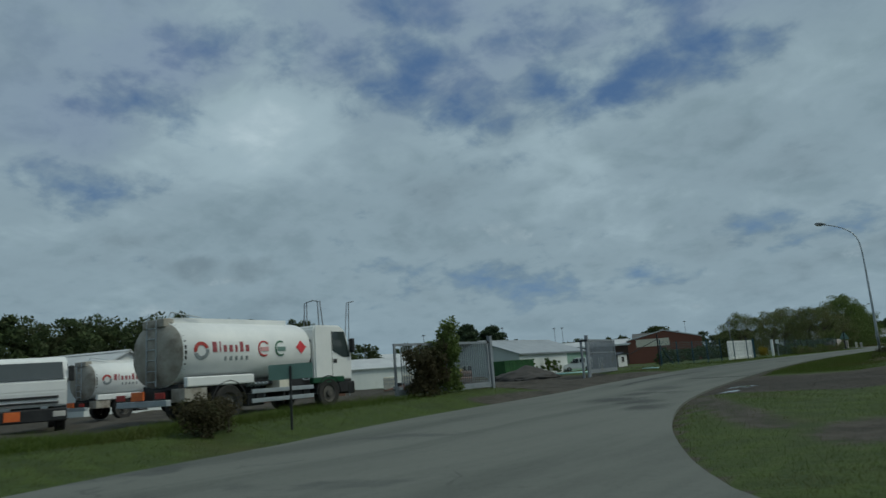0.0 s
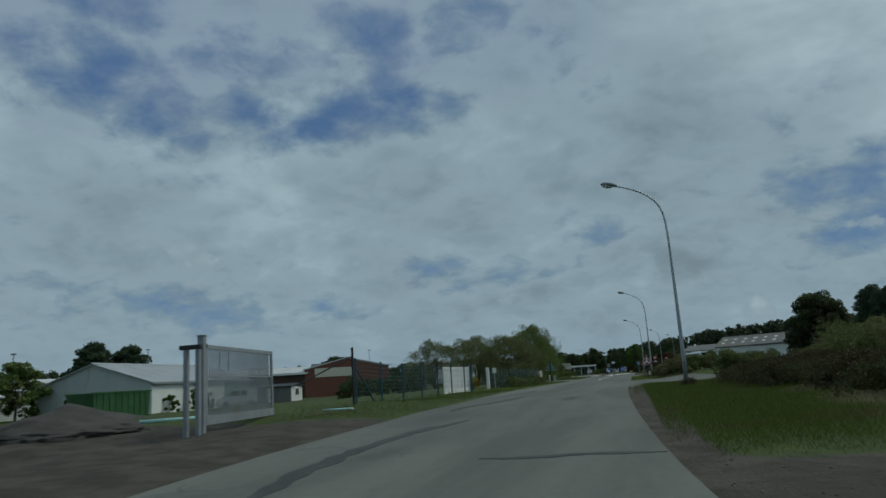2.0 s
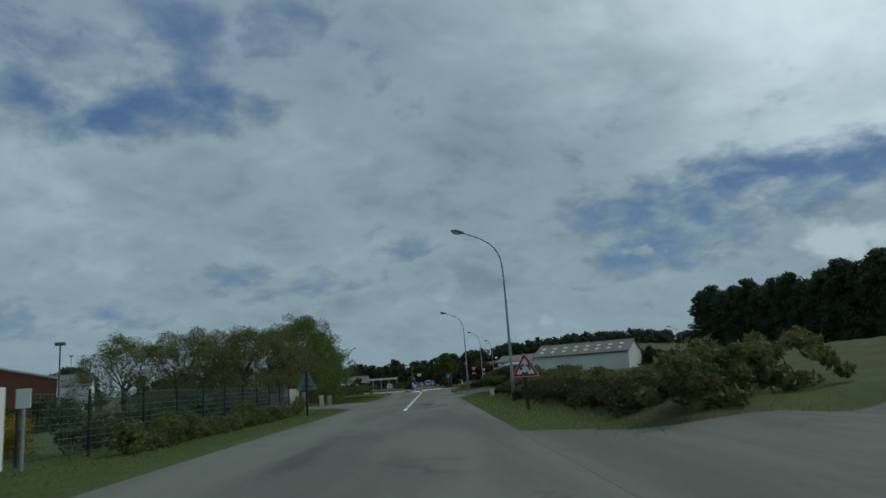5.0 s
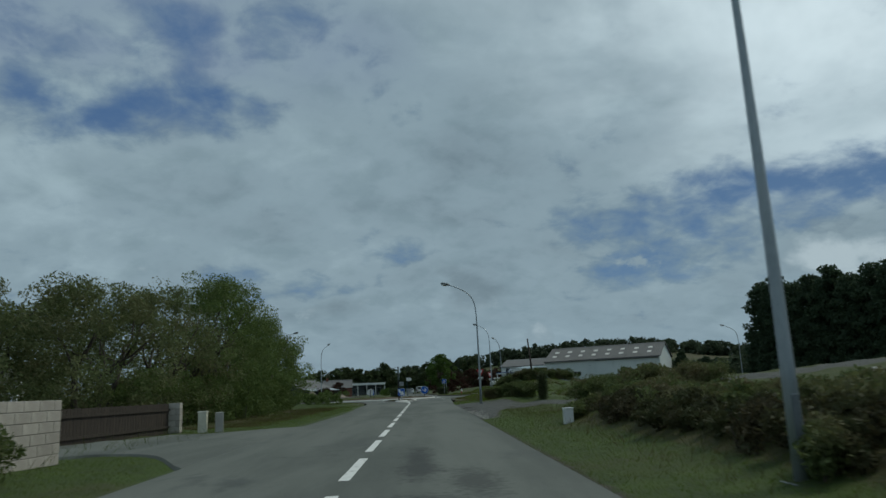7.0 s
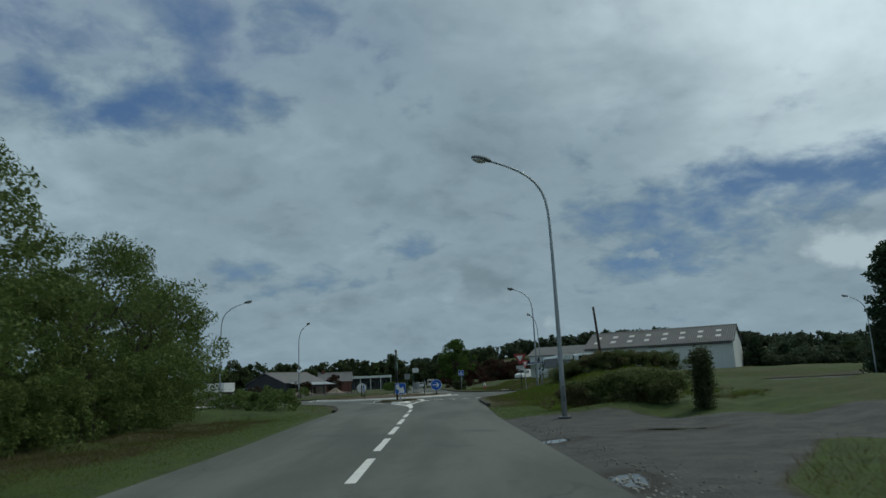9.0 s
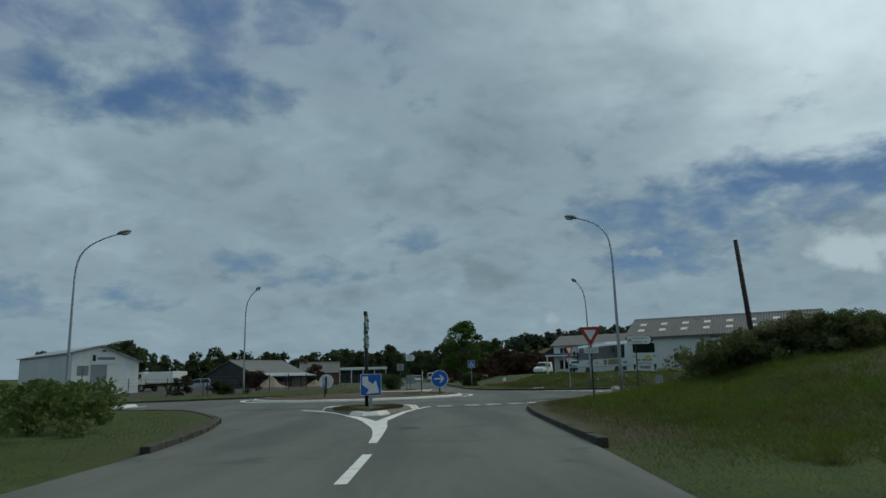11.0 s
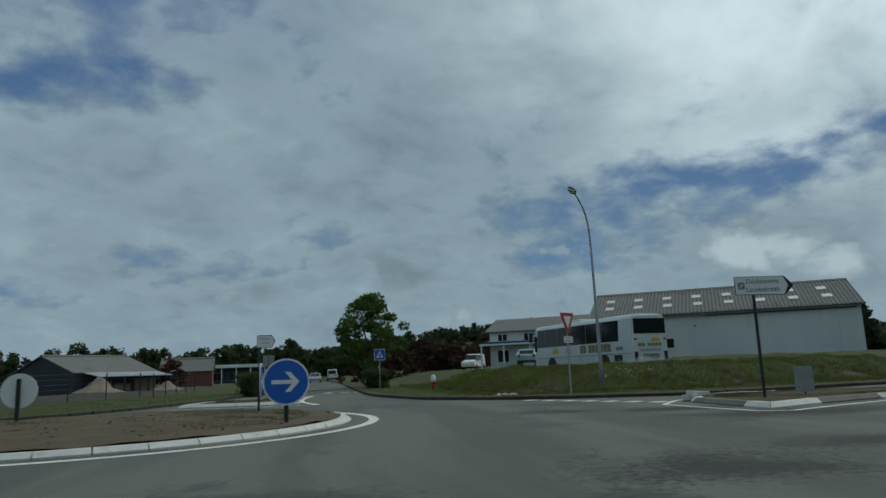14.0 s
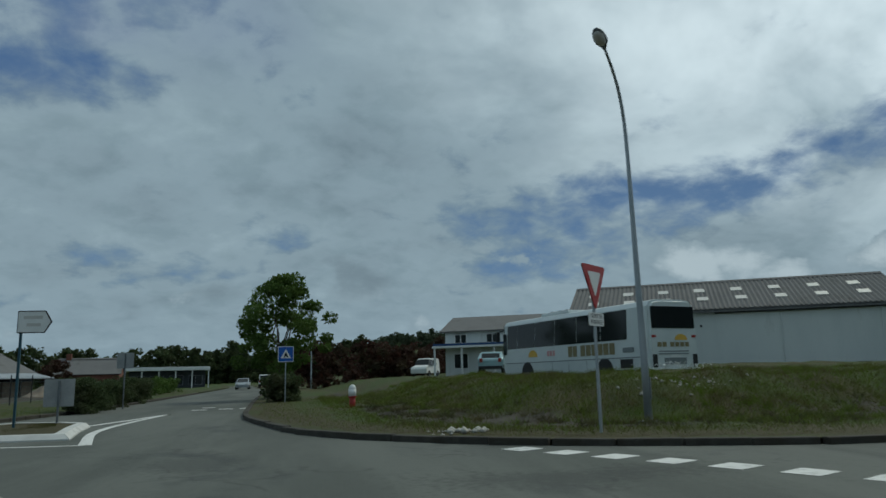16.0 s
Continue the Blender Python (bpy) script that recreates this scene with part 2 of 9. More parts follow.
def ground_mat():
    m = bpy.data.materials.new("ground")
    m.use_nodes = True
    t = m.node_tree
    b = t.nodes["Principled BSDF"]
    pos = t.nodes.new("ShaderNodeNewGeometry").outputs["Position"]

    def attr(name):
        n = t.nodes.new("ShaderNodeAttribute")
        n.attribute_name = name
        return n.outputs["Fac"]

    big, mid, fine = noise_node(t, pos, 0.22, 4.0), noise_node(t, pos, 1.7, 5.0, 0.65), noise_node(t, pos, 14.0, 4.0, 0.7)
    grass = mix_col(t, ramp(t, mid, 0.35, 0.65), (0.027, 0.048, 0.008), (0.048, 0.080, 0.011))
    grass = mix_col(t, ramp(t, fine, 0.4, 0.75), grass, (0.054, 0.070, 0.017))
    grass = mix_col(t, ramp(t, big, 0.54, 0.76), grass, (0.056, 0.054, 0.020))
    straw = mix_col(t, ramp(t, fine, 0.35, 0.7), (0.044, 0.038, 0.015), (0.074, 0.064, 0.025))
    soil = mix_col(t, ramp(t, mid, 0.35, 0.65), (0.034, 0.029, 0.022), (0.070, 0.061, 0.048))
    soil = mix_col(t, ramp(t, fine, 0.62, 0.8), soil, (0.105, 0.094, 0.078))
    edge = math_node(t, "ADD", math_node(t, "MULTIPLY", mid, 0.55), math_node(t, "MULTIPLY", fine, 0.35))
    rough_edge = math_node(t, "SUBTRACT", edge, 0.45)
    dry = ramp(t, math_node(t, "ADD", attr("dry"), rough_edge), 0.35, 0.75)
    bare = ramp(t, math_node(t, "ADD", attr("bare"), rough_edge), 0.40, 0.62)
    col = mix_col(t, dry, grass, straw)
    col = mix_col(t, bare, col, soil)
    chips = noise_node(t, pos, 38.0, 3.0, 0.7)
    gravel = mix_col(t, ramp(t, mid, 0.32, 0.68), (0.054, 0.056, 0.054), (0.086, 0.088, 0.083))
    gravel = mix_col(t, math_node(t, "MULTIPLY", ramp(t, chips, 0.55, 0.75), 0.6), gravel, (0.175, 0.172, 0.160))
    col = mix_col(t, ramp(t, math_node(t, "ADD", attr("gravel"), rough_edge), 0.42, 0.60), col, gravel)
    wet = ramp(t, math_node(t, "ADD", attr("wet"), math_node(t, "MULTIPLY", rough_edge, 0.8)), 0.50, 0.60)
    damp = math_node(t, "MULTIPLY", ramp(t, math_node(t, "ADD", attr("wet"), math_node(t, "MULTIPLY", rough_edge, 0.3)), 0.03, 0.40), 0.62)
    col = mix_col(t, damp, col, (0.022, 0.018, 0.014))
    col = mix_col(t, wet, col, (0.035, 0.032, 0.028))
    t.links.new(col, b.inputs["Base Color"])
    t.links.new(math_node(t, "SUBTRACT", 0.92, math_node(t, "MULTIPLY", wet, 0.88)), b.inputs["Roughness"])
    b.inputs["Specular IOR Level"].default_value = 0.35
    bp = t.nodes.new("ShaderNodeBump")
    bp.inputs["Distance"].default_value = 0.06
    t.links.new(math_node(t, "MULTIPLY", math_node(t, "SUBTRACT", 1.0, wet), 0.7), bp.inputs["Strength"])
    t.links.new(math_node(t, "ADD", mid, fine), bp.inputs["Height"])
    t.links.new(bp.outputs[0], b.inputs["Normal"])
    return m


def asphalt_mat(name, c1, c2, patch, stains=()):
    """Worn asphalt: stone grain, broad bleached and dark drifts, ragged patches, cracks."""
    m = bpy.data.materials.new(name)
    m.use_nodes = True
    t = m.node_tree
    b = t.nodes["Principled BSDF"]
    pos = t.nodes.new("ShaderNodeNewGeometry").outputs["Position"]
    long = t.nodes.new("ShaderNodeMapping")
    long.inputs["Scale"].default_value = (1.0, 0.14, 1.0)
    t.links.new(pos, long.inputs[0])
    broad = noise_node(t, long.outputs[0], 0.55, 5.0, 0.6, 0.3)
    spots = noise_node(t, pos, 0.38, 6.0, 0.65, 0.4)
    grain = noise_node(t, pos, 55.0, 3.0, 0.7)
    stone = noise_node(t, pos, 9.0, 4.0, 0.6)
    col = mix_col(t, ramp(t, broad, 0.36, 0.64), c1, c2)
    col = mix_col(t, math_node(t, "MULTIPLY", ramp(t, spots, 0.57, 0.68), 0.75), col, patch)
    col = mix_col(t, math_node(t, "MULTIPLY", ramp(t, grain, 0.45, 0.75), 0.35), col, tuple(v * 1.5 for v in c2))
    col = mix_col(t, math_node(t, "MULTIPLY", ramp(t, stone, 0.5, 0.75), 0.25), col, tuple(v * 0.6 for v in c1))
    # oil and tyre stains at their places: x, y, half-width, half-length, strength
    for sx, sy, rx, ry, amount in stains:
        m2 = t.nodes.new("ShaderNodeMapping")
        m2.vector_type = "TEXTURE"
        m2.inputs["Location"].default_value, m2.inputs["Scale"].default_value = (sx, sy, 0), (rx, ry, 50.0)
        t.links.new(pos, m2.inputs[0])
        ln = t.nodes.new("ShaderNodeVectorMath")
        ln.operation = "LENGTH"
        t.links.new(m2.outputs[0], ln.inputs[0])
        blot = math_node(t, "ADD", math_node(t, "SUBTRACT", 1.0, ln.outputs["Value"]), math_node(t, "MULTIPLY", math_node(t, "SUBTRACT", stone, 0.5), 1.6))
        blot = math_node(t, "ADD", blot, math_node(t, "MULTIPLY", math_node(t, "SUBTRACT", spots, 0.5), 2.0))
        col = mix_col(t, math_node(t, "MULTIPLY", ramp(t, blot, 0.05, 0.75), amount), col, (0.032, 0.034, 0.035))
    crack = t.nodes.new("ShaderNodeTexVoronoi")
    crack.feature = "DISTANCE_TO_EDGE"
    crack.inputs["Scale"].default_value = 0.33
    warp = t.nodes.new("ShaderNodeVectorMath")
    warp.operation = "ADD"
    wn = t.nodes.new("ShaderNodeTexNoise")
    wn.inputs["Scale"].default_value = 1.1
    t.links.new(pos, wn.inputs["Vector"])
    t.links.new(pos, warp.inputs[0])
    t.links.new(wn.outputs["Color"], warp.inputs[1])
    t.links.new(warp.outputs[0], crack.inputs["Vector"])
    line = math_node(t, "SUBTRACT", 1.0, ramp(t, crack.outputs["Distance"], 0.004, 0.014))
    line = math_node(t, "MULTIPLY", line, ramp(t, spots, 0.50, 0.60))
    col = mix_col(t, math_node(t, "MULTIPLY", line, 0.35), col, (0.03, 0.03, 0.03))
    t.links.new(col, b.inputs["Base Color"])
    t.links.new(math_node(t, "SUBTRACT", 0.86, math_node(t, "MULTIPLY", ramp(t, spots, 0.55, 0.7), 0.18)), b.inputs["Roughness"])
    b.inputs["Specular IOR Level"].default_value = 0.22
    bp = t.nodes.new("ShaderNodeBump")
    bp.inputs["Strength"].default_value, bp.inputs["Distance"].default_value = 0.35, 0.01
    t.links.new(grain, bp.inputs["Height"])
    t.links.new(bp.outputs[0], b.inputs["Normal"])
    return m


GROUND = ground_mat()
ROAD_OLD = asphalt_mat("asphalt_old", (0.089, 0.097, 0.088), (0.135, 0.144, 0.130), (0.052, 0.057, 0.053), ((-12.4, 90.5, 0.45, 4.0, 0.7), (-11.7, 87.6, 0.5, 2.0, 0.6), (-12.4, 86.0, 0.8, 1.2, 0.6), (-12.2, 40.0, 0.5, 2.2, 0.55), (-11.4, 21.5, 1.1, 1.2, 0.5), (-10.2, 19.6, 0.9, 0.8, 0.55), (-14.4, 66.0, 0.4, 5.0, 0.4), (-10.9, 16.9, 0.9, 1.3, 0.7), (-8.7, 14.4, 0.9, 1.3, 0.7), (-11.2, 19.3, 0.9, 1.3, 0.7), (-9.6, 15.9, 0.9, 1.3, 0.7)))
ROAD_TAR = surface("road_tar", (0.034, 0.036, 0.037), (0.062, 0.065, 0.066), 1.5, 0.85, bump=0.4, fine=40.0, world_space=True)
ROAD_DARK = asphalt_mat("asphalt_dark", (0.084, 0.0915, 0.083), (0.127, 0.1355, 0.1225), (0.048, 0.0525, 0.049), ((-6.6, 160.0, 2.2, 1.6, 0.95), (-3.4, 161.6, 2.4, 0.9, 0.9), (-8.4, 158.4, 1.0, 1.1, 0.6), (-5.0, 173.6, 2.5, 0.9, 0.45), (-9.3, 176.5, 1.0, 1.3, 0.4), (-12.9, 144.2, 0.3, 0.5, 0.7), (-18.6, 156.5, 2.6, 1.2, 0.45), (-12.0, 159.6, 2.4, 0.8, 0.45), (-10.4, 154.6, 1.7, 1.0, 0.6), (-3.0, 169.3, 2.4, 1.2, 1.0), (-5.4, 170.0, 1.8, 1.1, 0.9), (-1.6, 166.6, 3.4, 1.6, 0.9)))
PAINT = surface("road_paint", (0.62, 0.62, 0.60), (0.72, 0.72, 0.70), 3.0, 0.7, wear=(0.30, 0.30, 0.29), wear_at=(0.52, 0.72), wear_scale=5.0, world_space=True)
KERB_WHITE = surface("white_painted_concrete", (0.510, 0.510, 0.493), (0.629, 0.629, 0.612), 2.0, 0.75, wear=(0.30, 0.29, 0.26), wear_at=(0.56, 0.72), wear_scale=2.5, world_space=True)
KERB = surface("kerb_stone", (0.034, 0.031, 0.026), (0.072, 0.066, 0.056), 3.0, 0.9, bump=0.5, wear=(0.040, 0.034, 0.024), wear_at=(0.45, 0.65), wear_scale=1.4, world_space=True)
CONCRETE = surface("concrete", (0.30, 0.29, 0.27), (0.42, 0.41, 0.38), 1.5, 0.85, wear=(0.20, 0.19, 0.17), bump=0.3)
BLOCK = surface("concrete_block", (0.32, 0.29, 0.26), (0.46, 0.42, 0.38), 2.0, 0.9, wear=(0.2, 0.19, 0.16), bump=0.4, vary=0.25)
MORTAR = surface("mortar", (0.2, 0.19, 0.17), (0.28, 0.26, 0.24), 4.0, 0.95)
# brick darkened in its colour to stand for a wall in shade
BRICK_SHADED = surface("shaded_brick", (0.050, 0.032, 0.027), (0.078, 0.050, 0.040), 3.0, 0.9, stretch=(1, 1, 3), wear=(0.045, 0.030, 0.026))
BRICK = surface("brick", (0.15, 0.058, 0.042), (0.21, 0.088, 0.062), 3.0, 0.9, stretch=(1, 1, 3), wear=(0.16, 0.06, 0.045))
ZINC = surface("galvanised_steel", (0.30, 0.34, 0.37), (0.42, 0.46, 0.49), 2.0, 0.5, 0.5, 0.03, wear=(0.24, 0.27, 0.29), stretch=(1, 1, 0.3))
ZINC_DARK = surface("weathered_zinc_post", (0.12, 0.14, 0.15), (0.2, 0.22, 0.24), 3.0, 0.6, 0.4, 0.03)
GATE_GREY = surface("grey_gate_paint", (0.20, 0.225, 0.25), (0.28, 0.305, 0.33), 3.0, 0.5, 0.2, 0.03, wear=(0.22, 0.22, 0.2))
BLACK = surface("black_paint", (0.012, 0.013, 0.014), (0.03, 0.031, 0.033), 3.0, 0.55, 0, 0.03)
RUBBER = surface("rubber", (0.018, 0.018, 0.018), (0.04, 0.038, 0.036), 4.0, 0.85, wear=(0.10, 0.09, 0.075))
WHITE = surface("white_paint", (0.66, 0.68, 0.68), (0.78, 0.79, 0.78), 0.9, 0.45, 0, 0.02, wear=(0.50, 0.50, 0.47), wear_at=(0.6, 0.85))
WHITE_WALL = surface("white_cladding", (0.551, 0.589, 0.589), (0.665, 0.694, 0.684), 0.4, 0.6, 0, 0.04, wear=(0.45, 0.47, 0.45), wear_at=(0.55, 0.8), stretch=(1, 1, 0.25))
GREY_WALL = surface("pale_grey_cladding", (0.36, 0.40, 0.41), (0.46, 0.50, 0.50), 0.4, 0.6, 0, 0.04, wear=(0.30, 0.32, 0.31), stretch=(1, 1, 0.25))
DARK_WALL = surface("slate_dark_cladding", (0.028, 0.034, 0.045), (0.05, 0.058, 0.07), 0.6, 0.6)
ROOF_CEMENT = surface("fibre_cement", (0.125, 0.125, 0.128), (0.180, 0.180, 0.180), 0.5, 0.9, wear=(0.10, 0.10, 0.095), wear_at=(0.5, 0.75), wear_scale=0.5)
ROOF_ZINC = surface("grey_sheet_roof", (0.25, 0.28, 0.31), (0.34, 0.37, 0.40), 0.5, 0.55, 0.1, 0.04, wear=(0.2, 0.22, 0.23))
ROOF_PALE = surface("pale_sheet_roof", (0.42, 0.44, 0.46), (0.55, 0.57, 0.58), 0.5, 0.55, 0.1, 0.04)
SKYLIGHT = surface("translucent_sheet", (0.48, 0.47, 0.45), (0.60, 0.59, 0.56), 1.5, 0.5)
GLASS_DARK = glass_mat("dark_glass", (0.014, 0.017, 0.018), 0.10, 0.32)
GLASS_CAB = glass_mat("cab_glass", (0.03, 0.04, 0.042))
GREEN_PAINT = surface("green_paint", (0.012, 0.065, 0.02), (0.03, 0.11, 0.035), 2.0, 0.6, wear=(0.05, 0.05, 0.03))
GREEN_BACK = surface("green_sign_back", (0.125, 0.220, 0.190), (0.160, 0.270, 0.235), 2.0, 0.55, 0.1, 0.02)
GREEN_WALL = surface("pale_green_cladding", (0.20, 0.33, 0.27), (0.26, 0.40, 0.33), 0.6, 0.6)
TANK_GREEN = surface("dark_green_tank", (0.022, 0.075, 0.095), (0.035, 0.105, 0.125), 1.0, 0.5)
SIGN_BLUE = surface("sign_blue", (0.008, 0.09, 0.42), (0.012, 0.115, 0.50), 2.0, 0.4, 0, 0.0)
SIGN_RED = surface("sign_red", (0.34, 0.02, 0.022), (0.44, 0.03, 0.03), 2.0, 0.45, 0, 0.0)
SIGN_WHITE = surface("sign_white", (0.66, 0.68, 0.68), (0.76, 0.77, 0.76), 2.0, 0.4, 0, 0.0)
SIGN_BACK = surface("aluminium_sign_back", (0.26, 0.275, 0.28), (0.36, 0.375, 0.38), 2.0, 0.55, 0.3, 0.02)
BLUE_POST = surface("blue_green_fence_paint", (0.014, 0.055, 0.080), (0.022, 0.080, 0.110), 3.0, 0.5)
WIRE = surface("fence_wire", (0.05, 0.10, 0.11), (0.09, 0.15, 0.16), 3.0, 0.6)
WOOD = surface("weathered_wood", (0.10, 0.075, 0.05), (0.2, 0.16, 0.12), 3.0, 0.85, stretch=(6, 6, 0.6))
DARK_WOOD = surface("dark_creosoted_wood", (0.03, 0.024, 0.02), (0.065, 0.05, 0.04), 3.0, 0.9, stretch=(6, 6, 0.6))
SOIL = surface("dark_spoil", (0.035, 0.033, 0.032), (0.075, 0.07, 0.066), 1.2, 0.95, bump=0.6, wear=(0.12, 0.11, 0.10), wear_at=(0.62, 0.75), wear_scale=3.0)
ISLAND_SOIL = surface("dry_island_soil", (0.076, 0.054, 0.033), (0.119, 0.090, 0.056), 1.5, 0.95, bump=0.6, wear=(0.085, 0.085, 0.035), wear_at=(0.55, 0.7), world_space=True)
RED_PAINT = surface("red_paint", (0.30, 0.025, 0.02), (0.40, 0.04, 0.03), 3.0, 0.5)
ORANGE = surface("orange_plate", (0.62, 0.12, 0.03), (0.72, 0.17, 0.04), 4.0, 0.5)
YELLOW = surface("yellow_plastic", (0.55, 0.40, 0.08), (0.66, 0.50, 0.14), 3.0, 0.5)
CREAM = surface("cream_plastic", (0.55, 0.52, 0.42), (0.66, 0.63, 0.54), 3.0, 0.5)
GREY_TXT = surface("grey_lettering", (0.17, 0.20, 0.21), (0.22, 0.25, 0.26), 5.0, 0.5, 0, 0.0)
RUST = surface("rusty_steel", (0.10, 0.05, 0.035), (0.19, 0.10, 0.07), 3.0, 0.85)
TEAL = surface("pale_blue_pipe", (0.33, 0.56, 0.56), (0.42, 0.66, 0.65), 3.0, 0.5)
PALE_BLUE = surface("pale_blue_car_paint", (0.30, 0.46, 0.50), (0.36, 0.52, 0.56), 3.0, 0.3)
BRONZE = surface("red_cladding", (0.26, 0.07, 0.05), (0.33, 0.10, 0.07), 1.0, 0.7, stretch=(1, 1, 0.2))
GRAVEL_MAT = surface("grey_gravel", (0.10, 0.098, 0.09), (0.19, 0.185, 0.17), 3.0, 0.9, bump=0.3, world_space=True)
STONE = surface("pale_stone", (0.38, 0.37, 0.34), (0.52, 0.50, 0.46), 2.0, 0.9, bump=0.4, vary=0.3)
BARK = surface("bark", (0.045, 0.038, 0.03), (0.10, 0.085, 0.068), 4.0, 0.95, bump=0.5, stretch=(3, 3, 0.5))
LEAF_WILLOW = leaf_mat("willow_leaves", (0.088, 0.112, 0.046), (0.165, 0.195, 0.082), (0.165, 0.165, 0.080))
LEAF_GREEN = leaf_mat("green_leaves", (0.074, 0.116, 0.036), (0.155, 0.210, 0.066), (0.124, 0.160, 0.054))
LEAF_BRIGHT = leaf_mat("bright_leaves", (0.050, 0.095, 0.022), (0.105, 0.170, 0.040), (0.080, 0.130, 0.030))
LEAF_BROOM = leaf_mat("broom_flowers", (0.20, 0.16, 0.030), (0.36, 0.27, 0.035), (0.09, 0.11, 0.03))
LEAF_DARK = leaf_mat("dark_leaves", (0.044, 0.067, 0.031), (0.085, 0.117, 0.048), (0.074, 0.084, 0.043))
# leaves of the far woods, with distance haze mixed into the colour
LEAF_HAZED = leaf_mat("hazed_leaves", (0.050, 0.074, 0.046), (0.082, 0.110, 0.062), (0.072, 0.088, 0.056))
LEAF_BRAMBLE = leaf_mat("bramble_leaves", (0.074, 0.101, 0.039), (0.149, 0.185, 0.067), (0.156, 0.134, 0.074))
LEAF_BROWN = leaf_mat("brown_scrub", (0.046, 0.041, 0.023), (0.086, 0.076, 0.041), (0.057, 0.069, 0.030))
LEAF_RED = leaf_mat("copper_leaves", (0.050, 0.026, 0.020), (0.085, 0.040, 0.030), (0.060, 0.050, 0.030))
NEEDLE = leaf_mat("conifer_needles", (0.035, 0.059, 0.035), (0.076, 0.108, 0.057), (0.057, 0.084, 0.049))
GRASS_BLADE = leaf_mat("grass_blades", (0.084, 0.139, 0.015), (0.123, 0.185, 0.023), (0.114, 0.136, 0.031))
STRAW_BLADE = leaf_mat("dry_grass_blades", (0.086, 0.073, 0.032), (0.134, 0.113, 0.050), (0.078, 0.086, 0.028))


# ---------------------------------------------------------------- building helpers
def part(name, bm, material, parent=None, label="", smooth=False, kind=""):
    """Links a bmesh as one mesh object under a thing or under a part."""
    me = bpy.data.meshes.new(name)
    bm.to_mesh(me)
    bm.free()
    if smooth:
        me.shade_smooth()
    me.materials.append(material)
    ob = new(name, me)
    ob.parent = parent
    return tagged(ob, label, kind=kind)


def thing(name, x, y, z, turn, label, category, group="", kind=""):
    ob = new(name)
    ob.empty_display_size = 0.3
    ob.matrix_world = pose(x, y, z, 0, 0, turn)
    return tagged(ob, label, category, group, kind)


def box(bm, x0, x1, y0, y1, z0, z1, bevel=0.0, m=None):
    r = bmesh.ops.create_cube(bm, size=1.0, matrix=Matrix.Translation(((x0 + x1) / 2, (y0 + y1) / 2, (z0 + z1) / 2)) @ Matrix.Diagonal((x1 - x0, y1 - y0, z1 - z0, 1)))
    vs = r["verts"]
    if bevel:
        es = list({e for v in vs for e in v.link_edges})
        got = bmesh.ops.bevel(bm, geom=es, offset=bevel, segments=2, affect="EDGES", profile=0.5)
        vs = list({v for f in got["faces"] for v in f.verts} | {v for v in vs if v.is_valid})
    if m is not None:
        bmesh.ops.transform(bm, matrix=m, verts=vs)
    return vs


def boxes(*rows, bevel=0.0):
    bm = bmesh.new()
    for r in rows:
        box(bm, *r, bevel=bevel)
    return bm


def rod(bm, a, b, r0, r1=None, seg=10):
    a, b = Vector(a), Vector(b)
    d = b - a
    m = Matrix.Translation((a + b) / 2) @ d.to_track_quat("Z", "Y").to_matrix().to_4x4()
    return bmesh.ops.create_cone(bm, cap_ends=True, segments=seg, radius1=r0, radius2=r1 if r1 is not None else r0, depth=d.length, matrix=m)["verts"]


def tube(bm, pts, radii, seg=10):
    """A round bar through the points, with a radius at each."""
    rings = []
    for i, p in enumerate(pts):
        d = (Vector(pts[min(i + 1, len(pts) - 1)]) - Vector(pts[max(i - 1, 0)])).normalized()
        side = d.cross(Vector((0.31, 0.95, 0.02))).normalized()
        other = d.cross(side)
        rings.append([bm.verts.new(Vector(p) + radii[i] * (side * math.cos(a) + other * math.sin(a))) for a in [2 * math.pi * k / seg for k in range(seg)]])
    for r, s in zip(rings, rings[1:]):
        for k in range(seg):
            bm.faces.new((r[k], r[(k + 1) % seg], s[(k + 1) % seg], s[k]))
    bm.faces.new(rings[0])
    bm.faces.new(list(reversed(rings[-1])))
    bmesh.ops.recalc_face_normals(bm, faces=bm.faces)
    return bm


def prism(bm, outline, y0, y1, axis="y"):
    """A solid from an outline in (x, z), drawn out along y (or in (x, y), drawn out along z)."""
    place = (lambda u, v, w: (u, w, v)) if axis == "y" else ((lambda u, v, w: (u, v, w)) if axis == "z" else (lambda u, v, w: (w, u, v)))
    a = [bm.verts.new(place(u, v, y0)) for u, v in outline]
    b = [bm.verts.new(place(u, v, y1)) for u, v in outline]
    n = len(outline)
    fs = [bm.faces.new(a), bm.faces.new(list(reversed(b)))]
    for i in range(n):
        fs.append(bm.faces.new((a[i], b[i], b[(i + 1) % n], a[(i + 1) % n])))
    bmesh.ops.recalc_face_normals(bm, faces=fs)
    return a + b


def solid(outline, y0, y1, axis="y"):
    bm = bmesh.new()
    prism(bm, outline, y0, y1, axis)
    return bm


def disc_outline(r, n=28, cx=0.0, cz=0.0):
    return [(cx + r * math.cos(2 * math.pi * i / n), cz + r * math.sin(2 * math.pi * i / n)) for i in range(n)]


